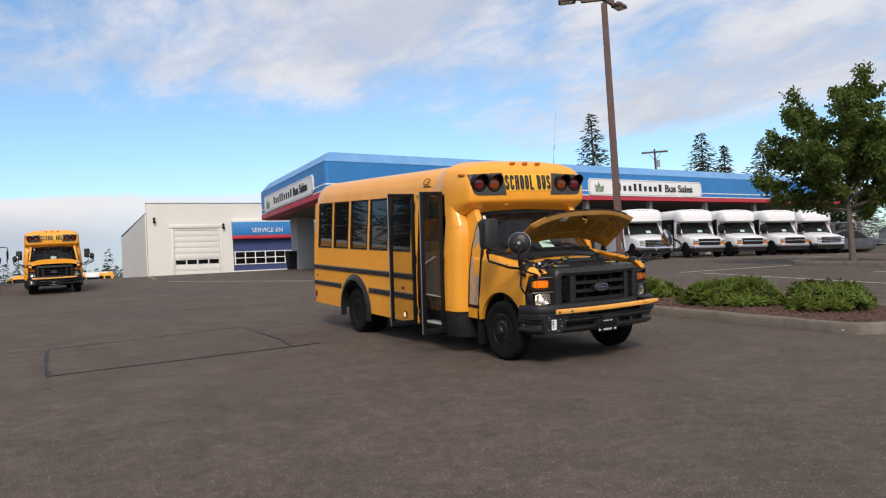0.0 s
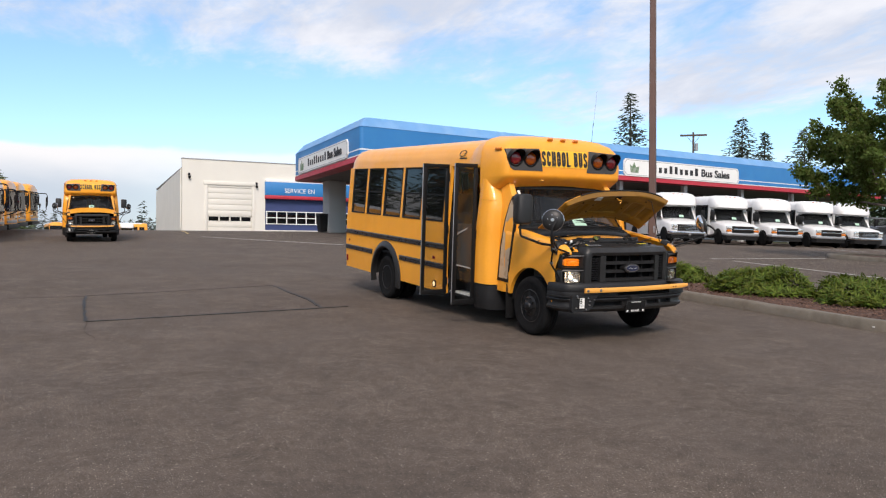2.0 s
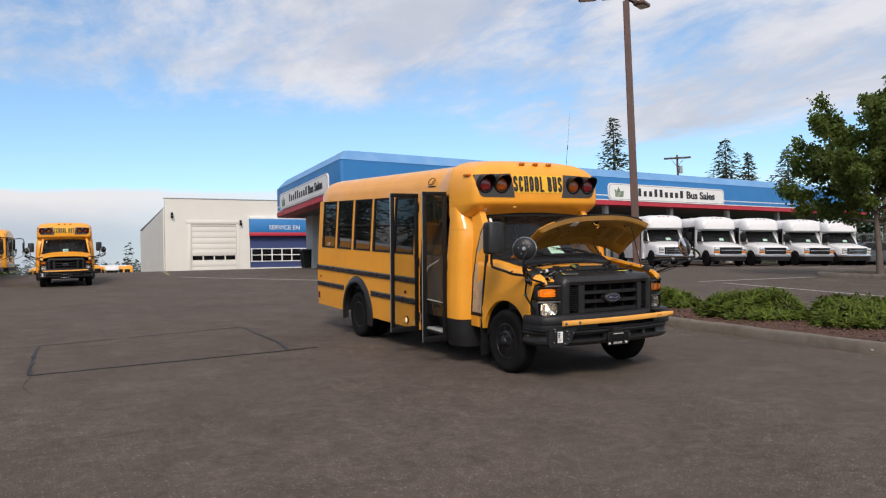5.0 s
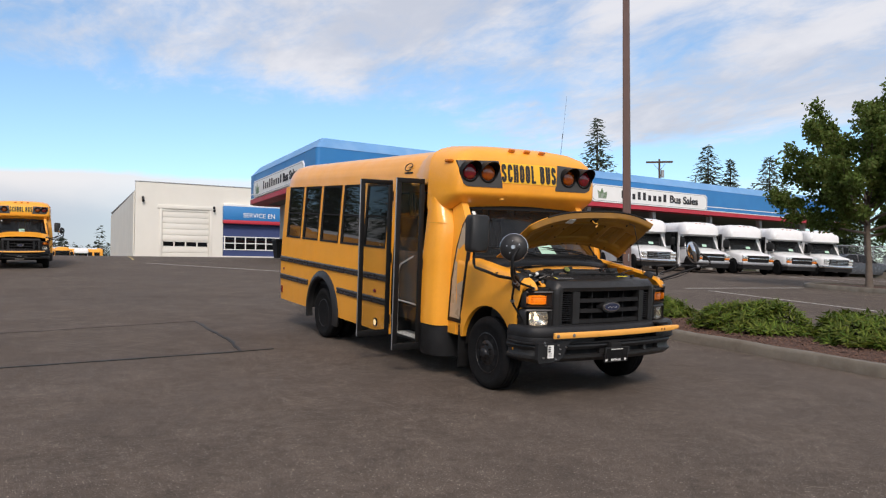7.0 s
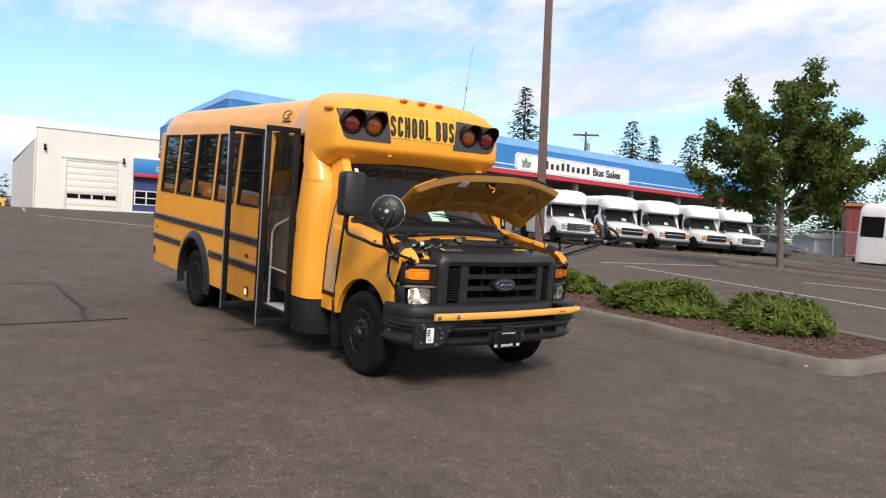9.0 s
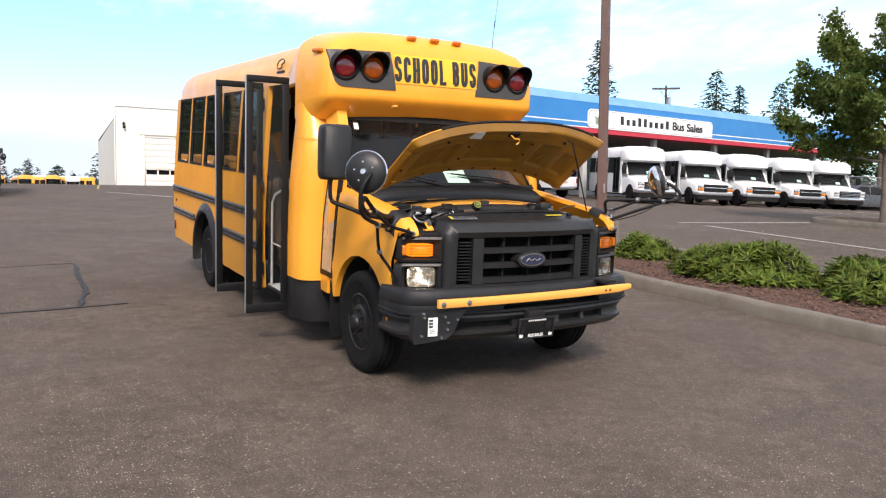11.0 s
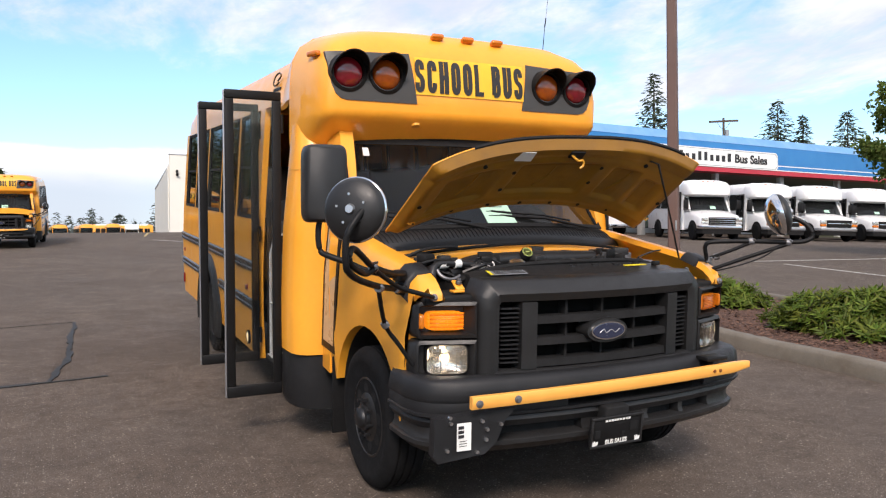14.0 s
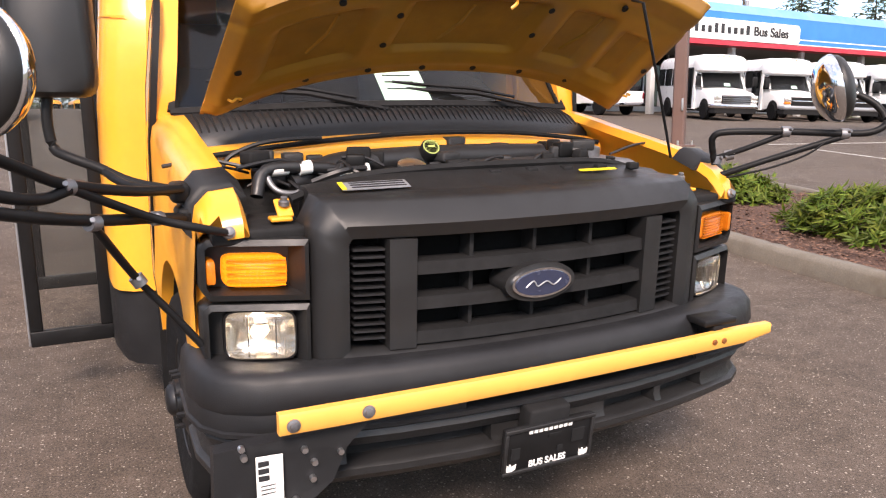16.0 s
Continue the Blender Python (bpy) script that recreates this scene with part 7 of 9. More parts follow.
    bm = B()
    tube(bm, [(0.745, -0.50, 1.22), (0.62, -0.54, 1.49), (0.50, -0.575, 1.745), skin(0.60, 0.87, -0.062)], 0.0055, 6)
    part("prop_rod", bm, BLACK, bus, "thin black hood prop rod")


def make_engine_bay(bus):
    rnd = random.Random(21)
    bm = B()
    box(bm, -0.80, 0.80, -0.62, 0.10, 0.62, 0.78)
    box(bm, -0.835, -0.81, -0.52, 0.12, 0.7, 1.12)
    box(bm, 0.81, 0.835, -0.52, 0.12, 0.7, 1.12)
    box(bm, -0.82, 0.82, 0.08, 0.12, 0.7, 1.24)
    part("bay_liner", bm, ENGINE, bus, "dark engine bay", smooth=False)
    # painted firewall lip
    bm = B()
    secs = []
    for k in range(17):
        u = -1 + k / 8
        f = 1 - u * u
        y = 0.045 + 0.07 * u * u
        secs.append([(u * 0.84, y - 0.075, 1.20 + 0.045 * f), (u * 0.84, y - 0.07, 1.225 + 0.045 * f), (u * 0.84, y - 0.01, 1.245 + 0.045 * f), (u * 0.84, y + 0.04, 1.25 + 0.045 * f), (u * 0.84, y + 0.04, 1.15), (u * 0.84, y - 0.06, 1.15)])
    rings(bm, secs)
    bmesh.ops.recalc_face_normals(bm, faces=bm.faces)
    part("firewall_lip", bm, YELLOW, bus, "yellow firewall lip")
    bm = B()
    tube(bm, [(-0.82, 0.03, 1.235), (-0.5, 0.0, 1.272), (-0.1, -0.01, 1.297), (0.3, -0.005, 1.293), (0.62, 0.01, 1.265), (0.82, 0.04, 1.235)], 0.010, 6, 4)
    part("bay_seal", bm, BLACK_MATT, bus, "black rubber bay seal")
    # radiator shroud behind the grille
    bm = B()
    secs = []
    for k in range(13):
        u = -1 + k / 6
        x = u * 0.64
        y = nose(x)
        secs.append([(x, y + 0.10, 1.125), (x, y + 0.155, 1.145), (x, y + 0.16, 1.168), (x, y + 0.22, 1.186), (x, y + 0.31 - 0.03 * u * u, 1.216 - 0.03 * u ** 4), (x, y + 0.325 - 0.03 * u * u, 1.20 - 0.03 * u ** 4), (x, y + 0.325 - 0.03 * u * u, 1.08), (x, y + 0.10, 1.08)])
    rings(bm, secs)
    bmesh.ops.recalc_face_normals(bm, faces=bm.faces)
    sh = part("radiator_shroud", bm, PLASTIC, bus, "black radiator cover")
    bm = B()
    tube(bm, [(-0.68, -0.50, 1.15), (-0.5, -0.475, 1.200), (-0.25, -0.50, 1.222), (0.1, -0.51, 1.226), (0.45, -0.48, 1.214), (0.66, -0.45, 1.16)], 0.014, 6, 4)
    part("shroud_seal", bm, BLACK_MATT, sh)
    bm = B()
    m = Matrix.Translation((-0.45, -0.585, 1.192)) @ Matrix.Rotation(radians(15), 4, "X")
    obox(bm, m, 0.21, 0.055, 0.003)
    lab = part("notice_label", bm, SILVER, sh, "grey notice label with print bars", smooth=False)
    bm = B()
    obox(bm, m @ Matrix.Translation((-0.100, 0, 0.002)), 0.014, 0.055, 0.003)
    part("label_tab", bm, BRIGHT_YELLOW, lab, smooth=False)
    for k in range(3):
        bm = B()
        obox(bm, m @ Matrix.Translation((0.01, 0.017 - k * 0.016, 0.0025)), 0.17, 0.006, 0.002)
        part("print_bar", bm, INK, lab, smooth=False)
    bm = B()
    obox(bm, Matrix.Translation((0.36, -0.575, 1.201)) @ Matrix.Rotation(radians(15), 4, "X"), 0.15, 0.014, 0.003)
    part("notice_label", bm, BRIGHT_YELLOW, sh, "narrow yellow label", smooth=False)
    for k in range(5):
        bm = B()
        x = -0.02 + k * 0.14
        box(bm, x - 0.020, x + 0.020, -0.55, -0.52, 1.190, 1.214, 0.005)
        part("shroud_clip", bm, BLACK_MATT, sh)
    # wing inner brackets
    for s in (-1, 1):
        bm = B()
        obox(bm, Matrix.Translation((s * 0.735, -0.60, 1.115)), 0.06, 0.05, 0.012, 0.004)
        obox(bm, Matrix.Translation((s * 0.72, -0.58, 1.14)) @ Matrix.Rotation(radians(35), 4, "X"), 0.045, 0.07, 0.012, 0.004)
        br = part("wing_bracket", bm, YELLOW, bus, "small yellow bracket")
        bm = B()
        lathe(bm, [(0.016, 0), (0.016, 0.012), (0.010, 0.014), (0.010, 0.024), (0.001, 0.026)], (s * 0.72, -0.585, 1.15), (0, -0.2, 1), 8)
        part("bolt", bm, DULL_METAL, br)
        bm = B()
        box(bm, s * 0.66, s * 0.93, -0.66, -0.40, 1.06, 1.10, 0.01)
        part("wing_liner", bm, BLACK_MATT, bus)
    # plant: intake pipe, caps, boxes, hoses
    bm = B()
    tube(bm, [(-0.62, -0.26, 1.16), (-0.46, -0.20, 1.205), (-0.30, -0.17, 1.215), (0.05, -0.14, 1.218), (0.42, -0.12, 1.208)], 0.045, 12, 4)
    part("intake_pipe", bm, HOSE, bus, "black intake pipe")
    bm = B()
    box(bm, 0.05, 0.42, -0.26, -0.06, 1.05, 1.21, 0.03)
    box(bm, -0.35, 0.05, -0.22, -0.02, 1.02, 1.18, 0.03)
    part("engine_cover", bm, ENGINE, bus, "black engine cover")
    cap = part("oil_cap", (lambda b: (lathe(b, [(0.036, -0.03), (0.036, 0.008), (0.033, 0.012), (0.001, 0.012)], (-0.093, -0.20, 1.255), (0, -0.75, 0.65), 26), b)[1])(B()), BLACK, bus, "black filler cap with a yellow ring")
    bm = B()
    lathe(bm, [(0.031, 0.0120), (0.0305, 0.0138), (0.0265, 0.0138), (0.026, 0.0120)], (-0.093, -0.20, 1.255), (0, -0.75, 0.65), 26)
    part("ring", bm, CAP_GREEN, cap)
    bm = B()
    c = Vector((-0.093, -0.20, 1.255)) + Vector((0, -0.75, 0.65)).normalized() * 0.016
    obox(bm, Matrix.Translation(c) @ Matrix.Rotation(radians(49), 4, "X"), 0.026, 0.009, 0.002)
    part("cap_mark", bm, CAP_GREEN, cap)
    bm = B()
    tube(bm, [(-0.40, -0.20, 1.18), (-0.385, -0.21, 1.225), (-0.36, -0.21, 1.236), (-0.34, -0.20, 1.222), (-0.36, -0.195, 1.21)], 0.009, 6, 3)
    part("dipstick_handle", bm, BRIGHT_YELLOW, bus, "yellow dipstick handle")
    for x0, x1, z, mat, lab in ((-0.685, -0.63, 1.222, WHITE_LABEL, "pale clip"), (-0.595, -0.555, 1.222, WHITE_LABEL, "pale clip"), (-0.46, -0.36, 1.205, STEP_WHITE, "pale hose sleeve")):
        bm = B()
        tube(bm, [(x0, -0.29, z - 0.006), (x1, -0.285, z - 0.002)], 0.0225, 10)
        part("hose_sleeve", bm, mat, bus, lab)
    bm = B()
    tube(bm, [(-0.74, -0.33, 1.14), (-0.70, -0.295, 1.215), (-0.55, -0.285, 1.218), (-0.44, -0.27, 1.200)], 0.0205, 10, 4)
    part("hose", bm, HOSE, bus, "black hose")
    bm = B()
    tube(bm, [(-0.70, -0.30, 1.20), (-0.69, -0.32, 1.17), (-0.665, -0.34, 1.15), (-0.62, -0.34, 1.145), (-0.58, -0.33, 1.16)], 0.010, 8, 4)
    part("hose", bm, DULL_METAL, bus, "grey braided hose")
    bm = B()
    tube(bm, [(-0.80, -0.06, 1.19), (-0.77, -0.05, 1.235), (-0.70, -0.04, 1.268), (-0.62, -0.035, 1.285), (-0.50, -0.035, 1.292), (-0.44, -0.03, 1.29)], 0.008, 6, 4)
    part("cable", bm, HOSE, bus, "black washer hose")
    bm = B()
    lathe(bm, [(0.05, 0), (0.05, 0.02), (0.03, 0.03), (0.001, 0.03)], (-0.20, -0.28, 1.195), (0, -0.3, 1), 18)
    part("metal_cap", bm, STEEL, bus, "small bright metal cap")
    bm = B()
    box(bm, 0.50, 0.74, -0.34, -0.10, 1.0, 1.20, 0.03)
    lathe(bm, [(0.05, 0), (0.05, 0.035), (0.04, 0.04), (0.001, 0.04)], (0.62, -0.16, 1.20), (0, 0, 1), 20)
    part("coolant_tank", bm, DULL_METAL, bus, "greyish coolant tank with a black cap")
    for k in range(44):
        a = Vector((rnd.uniform(-0.74, 0.72), rnd.uniform(-0.36, -0.10), rnd.uniform(1.15, 1.215)))
        b_ = a + Vector((rnd.uniform(-0.28, 0.28), rnd.uniform(-0.12, 0.12), rnd.uniform(-0.05, 0.05)))
        mid = (a + b_) / 2 + Vector((0, rnd.uniform(-0.04, 0.04), rnd.uniform(0.0, 0.035)))
        bm = B()
        tube(bm, [a, mid, b_], rnd.choice((0.005, 0.007, 0.011)), 6, 4)
        part("cable", bm, HOSE, bus)
    for k in range(40):
        x, y = rnd.uniform(-0.72, 0.7), rnd.uniform(-0.33, 0.0)
        sx, sy, sz = rnd.uniform(0.03, 0.09), rnd.uniform(0.03, 0.07), rnd.uniform(0.03, 0.06)
        bm = B()
        obox(bm, Matrix.Translation((x, y, 1.17 + rnd.uniform(0, 0.085))) @ Matrix.Rotation(rnd.uniform(-0.5, 0.5), 4, "Z"), sx, sy, sz, 0.008)
        part("connector", bm, rnd.choice((ENGINE, BLACK, BLACK_MATT, ENGINE, DULL_METAL)), bus)


def make_mirrors(bus, right_turned):
    for s in (-1, 1):
        mir = thing("mirror_set", "", "")
        for key in ("label", "category"):
            if key in mir:
                del mir[key]
        mir.parent = bus
        turned = s > 0 and right_turned
        def arm(pts, r):
            bm = B()
            tube(bm, [(s * x, y, z) for x, y, z in pts], r, 8, 4)
            part("mirror_arm", bm, BLACK, mir)
        def clamp(p, axis, r=0.019):
            p, axis = Vector((s * p[0], p[1], p[2])), Vector((s * axis[0], axis[1], axis[2])).normalized()
            bm = B()
            cyl(bm, p - axis * 0.014, p + axis * 0.014, r, seg=10)
            cyl(bm, p, p + Vector((0, -0.026, 0.012)), 0.006, seg=8)
            part("clamp", bm, DULL_METAL, mir, "dull steel clamp")
        if not turned:
            hm = Matrix.Translation((s * 1.262, -0.20, 1.627)) @ Matrix.Rotation(radians(s * 8), 4, "Z")
            bm = B()
            secs = []
            for y, k in ((-0.075, 0.80), (-0.062, 0.92), (-0.03, 0.98), (0.05, 1.0), (0.06, 0.97)):
                secs.append([hm @ Vector((math.copysign(abs(math.cos(a)) ** 0.28, math.cos(a)) * 0.108 * k, y, math.copysign(abs(math.sin(a)) ** 0.28, math.sin(a)) * (0.19 - 0.02 * (1 - k)) * (k * 0.4 + 0.6))) for a in [2 * math.pi * q / 40 for q in range(40)]])
            rings(bm, secs)
            bmesh.ops.recalc_face_normals(bm, faces=bm.faces)
            hs = part("mirror_housing", bm, PLASTIC, mir, "black rectangular mirror housing")
            bm = B()
            obox(bm, hm @ Matrix.Translation((0, 0.063, 0.03)), 0.17, 0.004, 0.24)
            part("mirror_glass", bm, CHROME, hs, "mirror glass", smooth=False)
            bm = B()
            obox(bm, hm @ Matrix.Translation((0, 0.063, -0.13)), 0.17, 0.004, 0.07)
            part("mirror_glass", bm, CHROME, hs, "small wide-angle mirror glass", smooth=False)
            arm([(1.285, -0.20, 1.46), (1.295, -0.205, 1.38), (1.285, -0.212, 1.30), (1.25, -0.25, 1.275), (1.173, -0.297, 1.244), (1.09, -0.362, 1.205), (0.975, -0.45, 1.185)], 0.015)
            arm([(1.16, -0.31, 1.235), (1.13, -0.38, 1.215), (1.09, -0.46, 1.205), (1.0, -0.50, 1.19)], 0.012)
        # convex crossover mirror: black back to the front, bright face to the driver
        c, ax = Vector((s * 1.398, -1.01, 1.505)), Vector((s * 0.66, -0.74, 0.08))
        if turned:
            c, ax = Vector((1.160, -0.838, 1.475)), Vector((0.75, -0.61, 0.27))
        ax.normalize()
        bm = B()
        k_ = 0.86 if turned else 0.93
        lathe(bm, [(q * k_, d) for q, d in ((0.130, -0.012), (0.134, -0.002), (0.129, 0.010), (0.114, 0.023), (0.083, 0.035), (0.05, 0.042), (0.001, 0.044))], c, ax, 40)
        rm = part("round_mirror", bm, PLASTIC, mir, "black round crossover mirror")
        bm = B()
        lathe(bm, [(q * k_, d) for q, d in ((0.131, -0.004), (0.139, -0.010), (0.139, -0.020), (0.128, -0.042), (0.100, -0.064), (0.055, -0.080), (0.001, -0.086))], c, ax, 40)
        part("mirror_glass", bm, CHROME, rm, "convex mirror glass")
        u = ax.orthogonal().normalized()
        v = ax.cross(u)
        for k in range(5):
            a = k * math.pi * 0.4 + 0.4
            p = c + ax * 0.036 + (u * math.cos(a) + v * math.sin(a)) * 0.058
            bm = B()
            cyl(bm, p, p + ax * 0.008, 0.005, seg=8)
            part("screw", bm, STEEL, rm)
        bm = B()
        cyl(bm, c + ax * 0.04, c + ax * 0.056, 0.022, 0.016, seg=12)
        part("ball_joint", bm, STEEL, rm)
        if turned:
            arm([(0.865, -0.60, 1.20), (0.845, -0.60, 1.26), (0.835, -0.61, 1.30), (0.87, -0.64, 1.318), (1.032, -0.75, 1.322), (1.20, -0.85, 1.318), (1.27, -0.91, 1.325), (1.305, -0.93, 1.36), (1.29, -0.89, 1.42), (1.235, -0.82, 1.465)], 0.0125)
            arm([(0.865, -0.58, 1.215), (0.93, -0.66, 1.255), (1.032, -0.75, 1.315)], 0.010)
            arm([(0.885, -0.60, 1.155), (1.0, -0.70, 1.215), (1.207, -0.85, 1.308)], 0.0115)
            arm([(0.885, -0.61, 1.145), (1.0, -0.72, 1.19), (1.10, -0.79, 1.24), (1.15, -0.82, 1.285)], 0.004)
            for q, d in (((1.032, -0.75, 1.322), (1, -0.6, 0)), ((1.207, -0.85, 1.316), (1, -0.6, 0)), ((0.91, -0.62, 1.232), (1, -0.8, 0.4)), ((0.87, -0.60, 1.215), (0, 0, 1))):
                clamp(q, d)
        else:
            arm([(0.985, -0.54, 1.205), (1.104, -0.674, 1.222), (1.256, -0.846, 1.268), (1.333, -0.932, 1.315), (1.40, -1.01, 1.355), (1.428, -1.045, 1.34), (1.425, -1.04, 1.30), (1.36, -0.965, 1.262), (1.30, -0.89, 1.245), (1.25, -0.85, 1.258)], 0.013)
            arm([(0.97, -0.522, 1.12), (1.055, -0.619, 1.143), (1.21, -0.80, 1.178), (1.357, -0.96, 1.226), (1.43, -1.045, 1.265), (1.452, -1.07, 1.30), (1.452, -1.075, 1.40), (1.42, -1.075, 1.46), (1.378, -1.062, 1.508)], 0.014)
            arm([(0.89, -0.672, 1.10), (0.97, -0.70, 1.125), (1.068, -0.70, 1.155), (1.17, -0.765, 1.21), (1.256, -0.846, 1.262)], 0.011)
            arm([(0.965, -0.61, 0.78), (1.04, -0.615, 0.885), (1.114, -0.63, 0.985), (1.21, -0.79, 1.165)], 0.0105)
            for q, d in (((1.256, -0.846, 1.262), (1, -1, 0.2)), ((1.21, -0.80, 1.172), (1, -1, 0.2)), ((1.06, -0.64, 1.146), (1, -1, 0.2)), ((1.114, -0.63, 0.985), (0.6, 0, 1))):
                clamp(q, d)
            for q in ((0.985, -0.49, 1.19), (0.975, -0.50, 1.125)):
                bm = B()
                obox(bm, Matrix.Translation((s * q[0], q[1], q[2])), 0.05, 0.09, 0.055, 0.014)
                part("mirror_bracket", bm, BLACK, mir)


def make_small_bus(m, name_label, main):
    bus = thing("school_bus", name_label, "bus", m)
    make_body(bus, main)
    make_cap(bus)
    make_warning_lamps(bus)
    make_cab(bus)
    make_nose(bus, main)
    make_hood(bus, main)
    if main:
        make_engine_bay(bus)
    make_mirrors(bus, main)
    for o in bus.children_recursive:
        if o.type == "MESH" and o.name.split(".")[0] in ("front_cap", "lamp_panel", "warning_lamp", "lens", "visor", "name_board", "letter", "marker_lamp", "cap_light") and o.data.vertices[0].co.z > 1.5:
            o.data.transform(Matrix.Translation((0, 0, -0.018)))
    for s in (-1, 1):
        wheel(bus, s * 0.865, 0.0, 0.38, s, 0.38, 0.225, 0.078, hub_out=0.034)
        wheel(bus, s * 0.945, 4.36, 0.2507, s, 0.38, 0.215, -0.11, True, hub_out=0.02)
    if main:
        make_door_leaf(bus, 1.14, -1.49, -1.135, 0.245, 2.215, "open black-framed glass door leaf")
        make_door_leaf(bus, 2.09, -1.50, -1.065, 0.255, 2.225, "open black-framed glass door leaf")
    else:
        for a, b_ in ((1.17, 1.62), (1.63, 2.09)):
            bm = B()
            for y0, y1, z0, z1 in ((a, b_, 2.14, 2.2), (a, b_, 0.26, 0.36), (a, a + 0.06, 0.36, 2.14), (b_ - 0.06, b_, 0.36, 2.14)):
                box(bm, -1.06, -1.02, y0, y1, z0, z1)
            leaf_ = part("door_leaf", bm, BLACK, bus, "closed black-framed glass door leaf")
            bm = B()
            box(bm, -1.042, -1.036, a + 0.06, b_ - 0.06, 0.36, 2.14)
            part("pane", bm, GLASS_DARK, leaf_, smooth=False)
    if not main:
        return bus
    bm = B()
    tube(bm, [(0.90, 1.20, 2.50), (0.905, 1.20, 2.60), (0.93, 1.21, 2.85)], [0.010, 0.004, 0.002], 6)
    tube(bm, [(0.93, 1.21, 2.85), (0.945, 1.22, 2.92)], 0.005, 6)
    tube(bm, [(0.945, 1.22, 2.92), (1.02, 1.26, 3.42)], 0.0014, 5)
    part("antenna", bm, BLACK, bus, "thin black whip antenna")
    return bus


def level_nose(bus):
    """The nose stands level on the lot, ahead of the raked body."""
    for o in bus.children_recursive:
        if o.type == "MESH" and not o.parent.name.startswith("wheel") and not o.data.get("levelled"):
            o.data["levelled"] = 1
            for v in o.data.vertices:
                if v.co.y < 0:
                    v.co.z -= 0.0297 * v.co.y


LOT = Matrix.Translation((0, 0, 0)) @ Vector((0, 0, 1)).rotation_difference(LOT_UP).to_matrix().to_4x4()
main_bus = make_small_bus(LOT @ pose(0, 0, 0, RAKE, 0, 0), "yellow small school bus with raised hood and open doors", True)
level_nose(main_bus)


# ---- other vehicles ----
def simple_wheel(parent, x, y, r, w, s):
    """A tyre with a dished grey rim."""
    bm = B()
    lathe(bm, [(r * 0.6, -w / 2), (r * 0.9, -w / 2), (r, -w * 0.3), (r, w * 0.3), (r * 0.9, w / 2), (r * 0.62, w / 2)], (x, y, r), (s, 0, 0), 20)
    t = part("tyre", bm, RUBBER, parent, "black tyre")
    bm = B()
    lathe(bm, [(r * 0.62, -w * 0.4), (r * 0.6, w * 0.42), (r * 0.5, w * 0.2), (r * 0.2, w * 0.35), (0.001, w * 0.38)], (x, y, r), (s, 0, 0), 18)
    part("rim", bm, GALV, t, "grey wheel rim")


